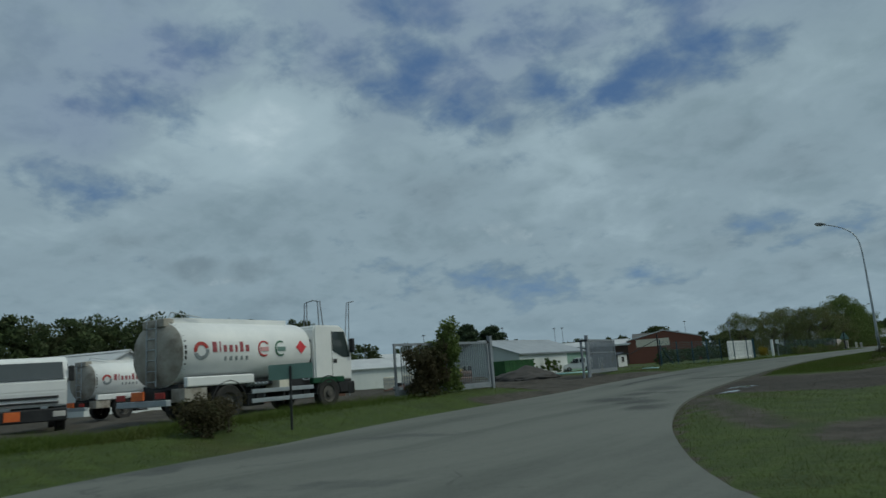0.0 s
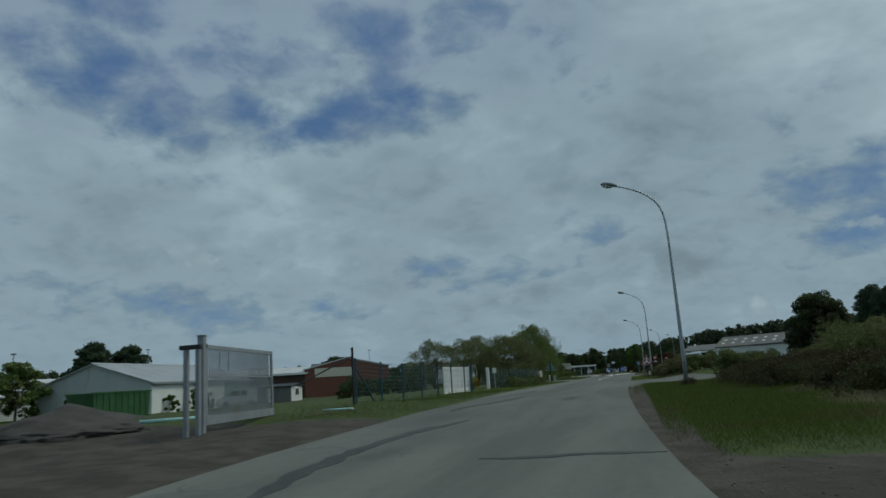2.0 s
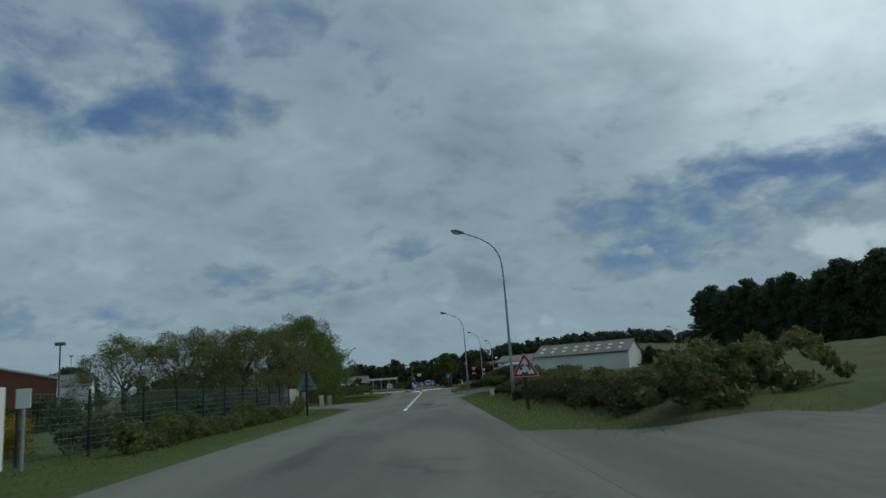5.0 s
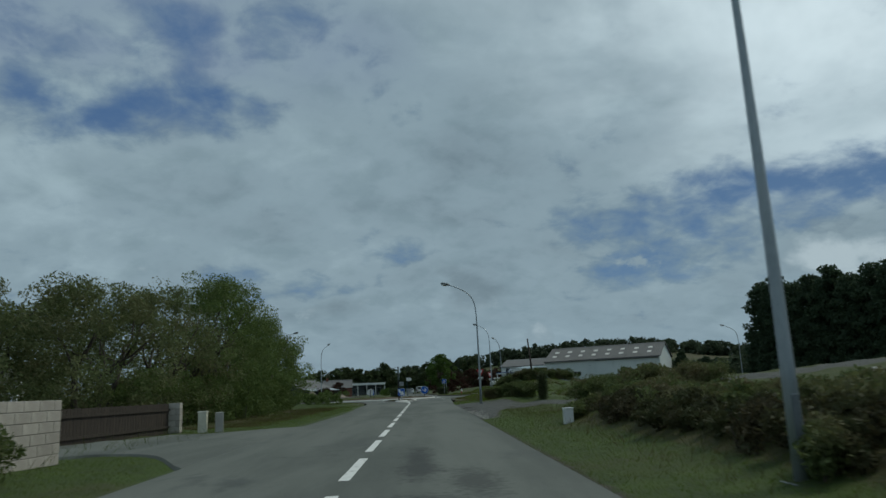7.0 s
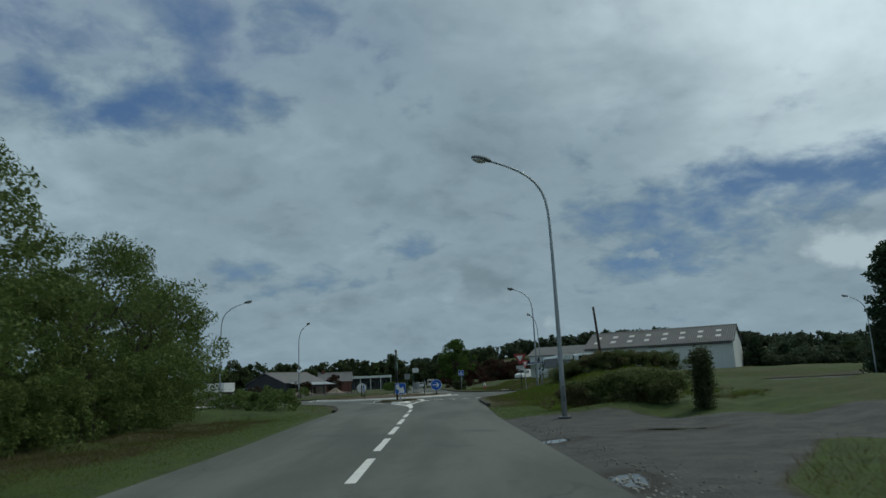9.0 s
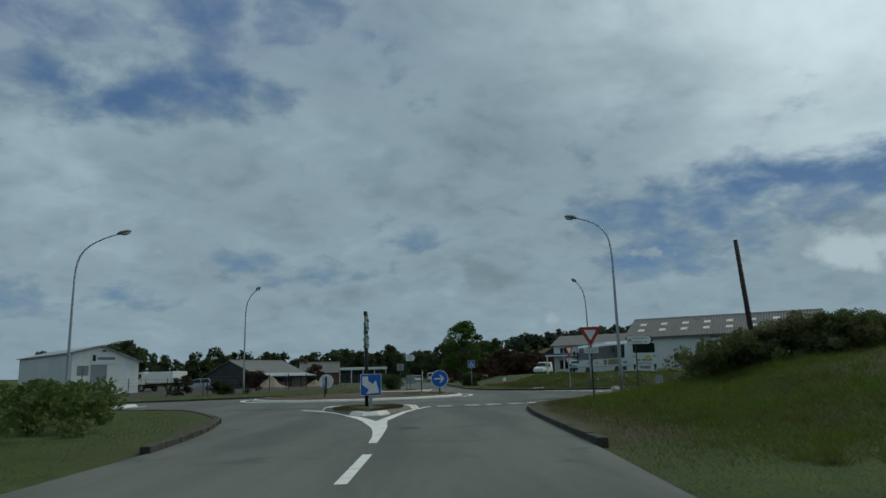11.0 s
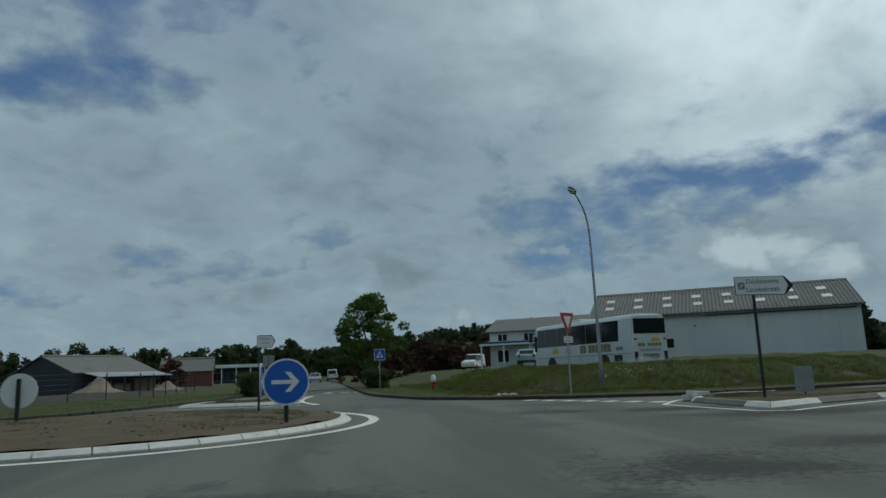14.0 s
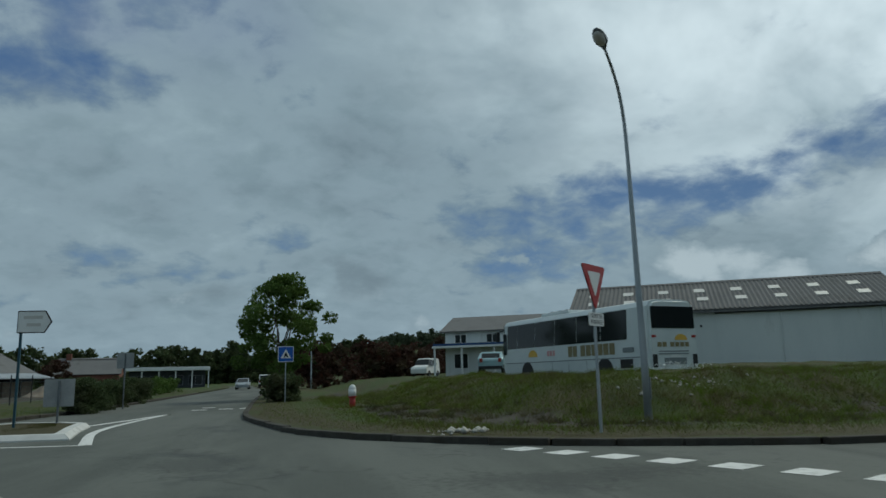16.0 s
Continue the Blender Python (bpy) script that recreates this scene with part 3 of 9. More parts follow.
def round_poly(pts, r, seg=4):
    """An outline with its corners rounded off."""
    out = []
    n = len(pts)
    for i in range(n):
        p, a, b = Vector(pts[i]), Vector(pts[i - 1]), Vector(pts[(i + 1) % n])
        u, v = (a - p).normalized(), (b - p).normalized()
        half = math.acos(max(-1, min(1, u.dot(v)))) / 2
        d = min(r / math.tan(half), 0.45 * (a - p).length, 0.45 * (b - p).length)
        for k in range(seg + 1):
            s = k / seg
            q = (1 - s) ** 2 * (p + u * d) + 2 * s * (1 - s) * p + s * s * (p + v * d)
            out.append((q.x, q.y))
    return out


def mesh_from(name, verts, faces, material, parent=None, smooth=False):
    me = bpy.data.meshes.new(name)
    verts, faces = np.asarray(verts, dtype=np.float32), np.asarray(faces, dtype=np.int32)
    n, k = faces.shape
    me.vertices.add(len(verts))
    me.vertices.foreach_set("co", verts.ravel())
    me.loops.add(n * k)
    me.loops.foreach_set("vertex_index", faces.ravel())
    me.polygons.add(n)
    me.polygons.foreach_set("loop_start", np.arange(0, n * k, k, dtype=np.int32))
    me.update(calc_edges=True)
    me.validate()
    if smooth:
        me.shade_smooth()
    me.materials.append(material)
    ob = new(name, me)
    ob.parent = parent
    return ob


def smooth_line(pts, steps=4):
    """A Catmull-Rom line through the points."""
    p = [Vector(q) for q in pts]
    p = [2 * p[0] - p[1]] + p + [2 * p[-1] - p[-2]]
    out = []
    for i in range(1, len(p) - 2):
        for k in range(steps):
            s = k / steps
            out.append(0.5 * (2 * p[i] + (p[i + 1] - p[i - 1]) * s + (2 * p[i - 1] - 5 * p[i] + 4 * p[i + 1] - p[i + 2]) * s * s + (3 * p[i] - 3 * p[i + 1] + p[i + 2] - p[i - 1]) * s ** 3))
    return out + [p[-2]]
DIRTY_CONCRETE = surface("dirty_concrete", (0.10, 0.098, 0.088), (0.20, 0.19, 0.17), 2.0, 0.85, wear=(0.06, 0.058, 0.05), wear_scale=2.0, world_space=True)
DULL_WALL = surface("dull_grey_render", (0.15, 0.155, 0.15), (0.21, 0.215, 0.20), 0.8, 0.85, wear=(0.11, 0.11, 0.10), stretch=(1, 1, 0.3))
SANDY = surface("sandy_soil", (0.16, 0.13, 0.10), (0.27, 0.22, 0.175), 2.5, 0.95, bump=0.3, world_space=True)
LUSH_BLADE = leaf_mat("lush_grass_blades", (0.056, 0.090, 0.017), (0.086, 0.124, 0.024), (0.084, 0.092, 0.027))
from mathutils.geometry import tessellate_polygon


# ---------------------------------------------------------------- plan of the roads
# left edge x, y and right edge x, y of the carriageway, station by station
STATIONS = (
    (-2.0, -20.0, 6.0, -14.0), (-9.0, -3.5, -0.6, 1.2), (-12.0, 1.7, -3.6, 5.0), (-13.4, 6.0, -5.6, 8.6), (-14.4, 11.0, -7.0, 11.9),
    (-15.0, 16.0, -8.3, 15.9), (-15.3, 21.0, -9.3, 20.5), (-15.8, 26.0, -9.9, 25.5), (-15.9, 34.0, -10.3, 33.5), (-16.1, 44.0, -10.5, 44.0),
    (-16.6, 56.0, -10.5, 56.0), (-16.5, 75.0, -10.45, 75.0), (-16.3, 88.0, -10.4, 88.0), (-16.6, 104.0, -10.3, 104.0),
    (-16.5, 118.0, -10.2, 118.0), (-16.9, 130.0, -10.1, 130.0), (-17.1, 140.5, -9.7, 140.5))
LEFT = smooth_line([(a, b, 0) for a, b, _, _ in STATIONS])
RIGHT = smooth_line([(c, d, 0) for _, _, c, d in STATIONS])
KERB_SE = smooth_line([(-9.7, 140.5, 0), (-9.6, 145, 0), (-9.45, 149, 0), (-9.1, 152.3, 0), (-8.1, 155.4, 0), (-6.4, 158.0, 0), (-3.5, 160.6, 0), (0.5, 162.8, 0), (6, 164.6, 0), (14, 166.2, 0), (60, 171, 0)], 5)
KERB_NE = smooth_line([(60, 184, 0), (30, 180, 0), (9.5, 176.6, 0), (4.2, 175.4, 0), (0.5, 175.15, 0), (-3, 176.3, 0), (-5.4, 177.9, 0), (-7.6, 180.6, 0), (-8.9, 184.9, 0), (-9.6, 189, 0), (-9.9, 195, 0), (-10.3, 205, 0), (-11.4, 237, 0), (-14, 274, 0), (-19, 330, 0)], 5)
KERB_NW = smooth_line([(-24, 330, 0), (-18.8, 282, 0), (-17.2, 237, 0), (-16.6, 214, 0), (-16.4, 200, 0), (-16.9, 192, 0), (-18.0, 186.5, 0), (-19.6, 181.5, 0), (-21.8, 177.8, 0), (-24.6, 174.9, 0), (-28.5, 172.2, 0), (-34, 169.4, 0), (-46, 166.5, 0), (-90, 160, 0)], 5)
KERB_SW = smooth_line([(-90, 153, 0), (-46, 158.6, 0), (-34, 159.6, 0), (-27.7, 158.6, 0), (-24.5, 157.3, 0), (-22.4, 156.0, 0), (-21.0, 154.1, 0), (-19.2, 150.4, 0), (-18.3, 148.0, 0), (-17.5, 144, 0), (-17.1, 140.5, 0)], 5)
JUNCTION = KERB_SE + KERB_NE + KERB_NW + KERB_SW
ROAD = np.array([(p.x, p.y) for p in RIGHT[:-1] + JUNCTION + list(reversed(LEFT[:-1]))])
CENTRE = (-16.8, 170.8)


def road_z(y):
    return np.interp(y, (-20, 7, 12, 18, 23, 29.6, 35.5, 46), (-0.30, -0.54, -0.46, -0.41, -0.34, -0.18, -0.06, 0.0))


def inside_distance(x, y, outline):
    """Distance to an outline, below 0 inside it."""
    best, inside = np.full(x.shape, 1e9), np.zeros(x.shape, bool)
    for (ax, ay), (bx, by) in zip(outline, np.roll(outline, -1, axis=0)):
        dx, dy = bx - ax, by - ay
        s = np.clip(((x - ax) * dx + (y - ay) * dy) / (dx * dx + dy * dy + 1e-12), 0, 1)
        best = np.minimum(best, (x - ax - s * dx) ** 2 + (y - ay - s * dy) ** 2)
        inside ^= ((ay > y) != (by > y)) & (x < dx * (y - ay) / (dy + 1e-12) + ax)
    return np.where(inside, -1, 1) * np.sqrt(best)


def step(a, b, v):
    s = np.clip((v - a) / (b - a), 0, 1)
    return s * s * (3 - 2 * s)


def span(v, a, b, c, d):
    return step(a, b, v) * (1 - step(c, d, v))


def spot(x, y, cx, cy, rx, ry):
    return np.exp(-((x - cx) / rx) ** 2 - ((y - cy) / ry) ** 2)


def relief(x, y, away):
    """Height of the land, with its distance from the road's edge."""
    right = x > np.interp(y, (0, 45, 200), (-10, -13, -13))
    z = road_z(y) - 0.05
    kerbed = step(138.5, 140.5, y)
    z = z + np.where(away > 0, (1 - kerbed) * 0.05 * step(0.2, 0.9, away) + kerbed * 0.16 * step(0.22, 0.5, away), 0)
    left_up = np.where(right, 0, 0.32 * step(0.3, 2.6, away) * (1 - step(34, 50, y)) * (1 - 0.85 * span(y, 20.5, 24, 39, 44)))
    yard = np.where(right, 0, -0.5 * step(6, 30, away) * (1 - step(95, 130, y)))
    slope = np.where(right, 0.072 * np.clip(x + 5, 0, 34) * step(28, 60, y) * (1 - step(128, 152, y)), 0)
    bank = np.where(right, 0.46 * step(-8.9, -6.9, x) * span(y, 62, 70, 98, 108) + 0.25 * step(-8.2, -4, x) * span(y, 22, 34, 49, 53), 0)
    mound = np.where(right & (y < 168), 1.45 * np.exp(-((x + 1.0) / 4.6) ** 2 - ((y - 146.5) / 7.5) ** 2) * step(0.3, 3.0, away), 0)
    rise = 0.36 * spot(x, y, -5.6, 128.2, 2.6, 1.9)
    terrace = np.where(right & (y > 172), 0.86 * step(4.6, 8.0, away) * step(-7.0, 0.0, x) + 0.10 * step(3.0, 6.0, away) * np.sin(1.7 * x + 0.4 * y) * np.sin(1.1 * y - 0.6 * x) + 0.45 * step(8, 30, away) * step(-8, -1, x), 0)
    lumps = 0.10 * step(2.2, 4.5, away) * (np.sin(1.3 * x + 0.7 * y) * np.sin(0.9 * x - 1.1 * y))
    far = np.hypot(x + 12, y - 100)
    angle = np.degrees(np.arctan2(x + 12, y - 100))
    hill = 26 * step(280, 620, far) * (0.62 * span(angle, -8, 14, 17, 30) + 0.38 * span(angle, -8, 14, 60, 95)) + 6 * step(250, 600, far) * span(angle, -120, -60, -10, 10)
    return z + left_up + yard + slope + bank + rise + mound + terrace + lumps + hill


def axis_values(lo, a, b, hi, fine):
    mid = list(np.arange(a, b + 1e-6, fine))
    down, up, d = [], [], fine
    v = a
    while v > lo:
        d *= 1.28
        v -= d
        down.append(v)
    d, v = fine, b
    while v < hi:
        d *= 1.28
        v += d
        up.append(v)
    return np.array(down[::-1] + mid + up)


GX, GY = axis_values(-1500, -33, 14, 1500, 0.42), axis_values(-1200, -8, 200, 1800, 0.42)
MX, MY = np.meshgrid(GX, GY)
AWAY = inside_distance(MX, MY, ROAD)
MZ = relief(MX, MY, AWAY)
# nothing may stand over the island and the carriageway
MZ = np.where(AWAY < 0.1, road_z(MY) - 0.06, MZ)


def land(x, y):
    """Height of the ground sheet at a place."""
    i = int(np.clip(np.searchsorted(GX, x) - 1, 0, len(GX) - 2))
    j = int(np.clip(np.searchsorted(GY, y) - 1, 0, len(GY) - 2))
    s, t = (x - GX[i]) / (GX[i + 1] - GX[i]), (y - GY[j]) / (GY[j + 1] - GY[j])
    return float((MZ[j, i] * (1 - s) + MZ[j, i + 1] * s) * (1 - t) + (MZ[j + 1, i] * (1 - s) + MZ[j + 1, i + 1] * s) * t)


def lands(x, y):
    x, y = np.asarray(x, float), np.asarray(y, float)
    i = np.clip(np.searchsorted(GX, x) - 1, 0, len(GX) - 2)
    j = np.clip(np.searchsorted(GY, y) - 1, 0, len(GY) - 2)
    s, t = (x - GX[i]) / (GX[i + 1] - GX[i]), (y - GY[j]) / (GY[j + 1] - GY[j])
    return (MZ[j, i] * (1 - s) + MZ[j, i + 1] * s) * (1 - t) + (MZ[j + 1, i] * (1 - s) + MZ[j + 1, i + 1] * s) * t


def away_at(x, y):
    i = np.clip(np.searchsorted(GX, x), 0, len(GX) - 1)
    j = np.clip(np.searchsorted(GY, y), 0, len(GY) - 1)
    return AWAY[j, i]


def set_attribute(me, name, values):
    me.attributes.new(name, "FLOAT", "POINT").data.foreach_set("value", np.asarray(values, np.float32).ravel())


def in_box(x, y, x0, x1, y0, y1, soft=1.0):
    return span(x, x0 - soft, x0 + soft, x1 - soft, x1 + soft) * span(y, y0 - soft, y0 + soft, y1 - soft, y1 + soft)


YARD_R = np.array(((-10.4, 104.5), (-9.6, 105.5), (-9.2, 109), (-8.7, 112.5), (-6.2, 116.3), (0, 116.5), (26, 124), (26, 131), (8, 126.5), (0, 122.4), (-3.4, 122.0), (-6.9, 126.9), (-10, 127.5), (-10.6, 131)))


def ground_masks(x, y, away):
    bare = np.maximum.reduce([
        in_box(x, y, -27, -15.6, 22.5, 34.6, 1.2), in_box(x, y, -62, -20.5, -30, 35.5, 1.2), in_box(x, y, -62, -30, 34, 47, 1.5), in_box(x, y, -16.9, -13.8, 17, 25, 0.7) * 0.72, in_box(x, y, -11.0, 3.0, 18.2, 26.0, 1.1) * 0.9, in_box(x + 0.55 * (y - 15), y, -8.2, -6.4, 9.5, 18.5, 0.8) * 0.62, spot(x, y, -3.2, 9.8, 1.3, 2.4) * 0.75,
        np.where((x > -13) & (y > 20) & (y < 62), 1 - step(0.2, 1.1, away), 0), 1 - step(-0.4, 0.6, inside_distance(x, y, YARD_R)),
        np.where(y < 138, 0.75 * (1 - step(0.0, 0.35, away)), 0), in_box(x, y, -60, -26, 96, 101, 1) * 0.8,
        in_box(x, y, -8.4, -6.8, 66, 97, 0.5) * 0.36, in_box(x, y, -7.0, -2.5, 31, 51, 0.6) * 0.40,
        np.where((y > 178) & (y < 262) & (x < np.interp(y, (178, 184, 192, 200, 214, 262), (-36, -32, -28.6, -25, -24.6, -26))), 0.8, 0),
        np.where((y > 176) & (x > -6), span(away, 1.8, 2.8, 5.0, 6.4) * (0.50 + 0.2 * np.sin(0.8 * x + 0.3 * y)), 0)])
    dry = np.maximum.reduce([
        in_box(x, y, -23, -18.4, 106, 134, 0.9) * (0.62 + 0.22 * np.sin(0.9 * y)), np.where(y > 139, np.where(x < -15, 0.5, 0.80) * (1 - step(1.2, 2.6, away)), 0), in_box(x, y, -8.5, -6.2, 64, 98, 0.35) * 0.62,
        in_box(x, y, -8, 3, 138, 160, 2) * (0.42 + 0.2 * np.sin(1.1 * x + 0.6 * y) * np.sin(0.8 * y - 0.5 * x)), in_box(x, y, -7.4, -2, 29, 51, 0.7) * 0.9, in_box(x, y, -3, 60, 60, 140, 3) * 0.5, in_box(x, y, -70, -17.5, 176, 260, 2) * 0.55, np.where((y > 176) & (x > -9), 0.50 + 0.25 * np.sin(1.3 * x + 0.5 * y) * np.sin(0.9 * y - 0.4 * x), 0)])
    wet = np.maximum.reduce([spot(x, y, -8.5, 20.9, 0.50, 0.70), spot(x, y, -8.25, 19.0, 0.42, 0.50), in_box(x, y, -9.6, -2.5, 18.4, 25.0, 1.2) * 0.30, spot(x, y, -9.85, 119.3, 0.6, 0.45), spot(x, y, -7.0, 120.4, 1.1, 0.45), spot(x, y, -9.95, 113.6, 0.32, 0.8) * 0.95, spot(x, y, -9.9, 105.6, 0.30, 0.5) * 0.9])
    return bare, dry, wet


def gravel_mask(x, y):
    return 1 - step(-0.5, 0.5, inside_distance(x, y, YARD_R))


def build_ground():
    ny, nx = MX.shape
    idx = np.arange(nx * ny).reshape(ny, nx)
    faces = np.stack([idx[:-1, :-1], idx[:-1, 1:], idx[1:, 1:], idx[1:, :-1]], -1).reshape(-1, 4)
    ob = mesh_from("ground", np.stack([MX, MY, MZ], -1).reshape(-1, 3), faces, GROUND, smooth=True)
    for name, values in zip(("bare", "dry", "wet"), ground_masks(MX, MY, AWAY)):
        set_attribute(ob.data, name, values)
    set_attribute(ob.data, "gravel", gravel_mask(MX, MY))
    tagged(ob, "grass verges and fields with bare muddy patches", "ground", kind="structure")


def strip(bm, line_a, line_b, za, zb):
    va = [bm.verts.new((p[0], p[1], za(p[0], p[1]))) for p in line_a]
    vb = [bm.verts.new((p[0], p[1], zb(p[0], p[1]))) for p in line_b]
    for i in range(len(va) - 1):
        bm.faces.new((va[i], va[i + 1], vb[i + 1], vb[i]))


def shifted(line, d):
    """A line moved sideways: d to the right of its direction."""
    out = []
    for i, p in enumerate(line):
        a, b = Vector(line[max(i - 1, 0)]), Vector(line[min(i + 1, len(line) - 1)])
        t = (b - a).normalized()
        out.append(Vector((p[0] + d * t.y, p[1] - d * t.x, 0)))
    return out


def sheet(name, outline, z, material, label="", kind="structure", category="road"):
    """A flat surface with the given outline."""
    from_pts = [Vector((p[0], p[1], 0)) for p in outline]
    tris = tessellate_polygon([from_pts])
    bm = bmesh.new()
    vs = [bm.verts.new((p.x, p.y, z(p.x, p.y) if callable(z) else z)) for p in from_pts]
    for f in tris:
        try:
            bm.faces.new([vs[i] for i in f])
        except ValueError:
            pass
    bmesh.ops.recalc_face_normals(bm, faces=bm.faces)
    for f in bm.faces:
        if f.normal.z < 0:
            f.normal_flip()
    ob = part(name, bm, material)
    return tagged(ob, label, category, kind=kind)





def finish_drape(bm):
    """Turns the faces up and lets the edges run down into the ground."""
    bm.normal_update()
    bmesh.ops.reverse_faces(bm, faces=[f for f in bm.faces if f.normal.z < 0])
    for e in [e for e in bm.edges if e.is_boundary]:
        a, b = e.verts
        side = (b.co - a.co).cross(Vector((0, 0, 1))).normalized()
        if side.dot(e.link_faces[0].calc_center_median() - a.co) > 0:
            side = -side
        c, d = bm.verts.new(b.co + side * 0.15 - Vector((0, 0, 0.14))), bm.verts.new(a.co + side * 0.15 - Vector((0, 0, 0.14)))
        bm.faces.new((a, b, c, d))
    bm.normal_update()
    bmesh.ops.reverse_faces(bm, faces=[f for f in bm.faces if f.normal.z < 0])


def build_roads():
    bm = bmesh.new()
    for p, q in zip(range(len(LEFT) - 1), range(1, len(LEFT))):
        n = 6
        for k in range(n):
            quad = []
            for i, s in ((p, k / n), (p, (k + 1) / n), (q, (k + 1) / n), (q, k / n)):
                v = LEFT[i].lerp(RIGHT[i], s)
                quad.append(bm.verts.new((v.x, v.y, float(road_z(v.y)))))
            bm.faces.new(quad)
    bmesh.ops.remove_doubles(bm, verts=bm.verts, dist=0.002)
    # the broken edge of the asphalt hangs down a little on both sides
    for e in [e for e in bm.edges if e.is_boundary]:
        a, b = e.verts
        if abs((a.co - b.co).y) > 0.3:
            c, d = bm.verts.new(b.co - Vector((0, 0, 0.12))), bm.verts.new(a.co - Vector((0, 0, 0.12)))
            bm.faces.new((a, b, c, d))
    bmesh.ops.recalc_face_normals(bm, faces=bm.faces)
    for f in bm.faces:
        if f.normal.z < -0.5:
            f.normal_flip()
    tagged(part("road", bm, ROAD_OLD), "worn grey asphalt road with patches and cracks", "road", kind="structure")
    sheet("junction_road", JUNCTION, 0.0, ROAD_DARK, "grey asphalt roundabout carriageway with dark stains")
    drape = lambda x, y: max(land(x, y) + 0.05, float(road_z(y)) + 0.004 if away_at(x, y) < 0.5 else -9.0)
    side_l = smooth_line([(-10.5, 68.5, 0), (-8.2, 65.8, 0), (-4, 66.0, 0), (3, 70.5, 0), (14, 78.5, 0), (37, 94, 0)], 24)
    side_r = smooth_line([(-10.5, 51.0, 0), (-8.6, 54.5, 0), (-4, 58.5, 0), (3, 63, 0), (15, 70, 0), (40, 84, 0)], 24)
    bm = bmesh.new()
    for k in range(30):
        strip(bm, [a.lerp(b, k / 30) for a, b in zip(side_l, side_r)], [a.lerp(b, (k + 1) / 30) for a, b in zip(side_l, side_r)], drape, drape)
    bmesh.ops.remove_doubles(bm, verts=bm.verts, dist=0.002)
    finish_drape(bm)
    tagged(part("side_road", bm, ROAD_DARK), "grey asphalt side road climbing to a yard", "road", kind="structure")
    bm = bmesh.new()
    a = smooth_line([(-16.35, 91, 0), (-18.4, 94.2, 0), (-22, 94.6, 0), (-34, 94.8, 0)], 6)
    b = smooth_line([(-16.55, 105, 0), (-18.4, 102.2, 0), (-22, 101.2, 0), (-34, 101.2, 0)], 6)
    for k in range(5):
        strip(bm, [p.lerp(q, k / 5) for p, q in zip(a, b)], [p.lerp(q, (k + 1) / 5) for p, q in zip(a, b)], drape, drape)
    bmesh.ops.remove_doubles(bm, verts=bm.verts, dist=0.002)
    finish_drape(bm)
    tagged(part("driveway", bm, ROAD_OLD), "grey asphalt driveway through the hedge", "road", kind="structure")


def road_patch(line, half, label, seed):
    """A ragged strip of darker asphalt laid a few millimetres proud of the road."""
    rng = random.Random(seed)
    pts = smooth_line([(a, b, 0) for a, b in line], 6)
    bm = bmesh.new()
    left, right = [], []
    for i, (p, q) in enumerate(zip(shifted(pts, 1.0), pts)):
        d = (p - q).normalized()
        taper = min(1.0, (i + 0.3) / 4, (len(pts) - i - 0.7) / 4)
        for side, rows in ((-1, left), (1, right)):
            v = q + d * side * half * taper * rng.uniform(0.55, 1.3)
            rows.append(Vector((v.x, v.y, float(road_z(v.y)) + 0.006)))
    top = [(bm.verts.new(a), bm.verts.new(b)) for a, b in zip(left, right)]
    low = [(bm.verts.new(a - Vector((0, 0, 0.02))), bm.verts.new(b - Vector((0, 0, 0.02)))) for a, b in zip(left, right)]
    for k in range(len(top) - 1):
        bm.faces.new((top[k][0], top[k][1], top[k + 1][1], top[k + 1][0]))
        bm.faces.new((top[k][0], top[k + 1][0], low[k + 1][0], low[k][0]))
        bm.faces.new((top[k][1], low[k][1], low[k + 1][1], top[k + 1][1]))
    bmesh.ops.recalc_face_normals(bm, faces=bm.faces)
    tagged(part("road_patch", bm, ROAD_TAR), label, "road", kind="structure")


def loose_blocks():
    for x, y, z, t in ((-0.95, 171.9, 0.13, 20), (-1.15, 172.15, 0.02, 62)):
        g = thing("loose_kerb_block", x, y, z, t, "broken white kerb block lying loose on the splitter island", "kerb block")
        bm = boxes((-0.34, 0.34, -0.13, 0.13, 0.0, 0.16), bevel=0.02)
        for v in bm.verts:
            v.co.z -= 0.05 * (v.co.x > 0) * (v.co.z > 0.1)
        part("block", bm, KERB_WHITE, g)


def build_patches():
    road_patch([(-13.95, 23.6), (-14.3, 26.0), (-14.38, 28.3), (-14.2, 30.5), (-13.7, 32.6)], 0.17, "dark ragged seam along the asphalt road", 1)
    road_patch([(-14.9, 35.6), (-15.0, 37.6), (-14.7, 39.2), (-14.45, 41.0), (-14.15, 44.0)], 0.14, "dark ragged seam along the asphalt road", 2)
    road_patch([(-12.25, 26.5), (-11.6, 26.45), (-10.9, 26.6), (-10.0, 26.55)], 0.10, "dark tar patch across the asphalt lane", 3)
    road_patch([(-15.2, 45.5), (-14.9, 49.5), (-15.0, 54.0)], 0.09, "dark tar seam along the asphalt road", 4)


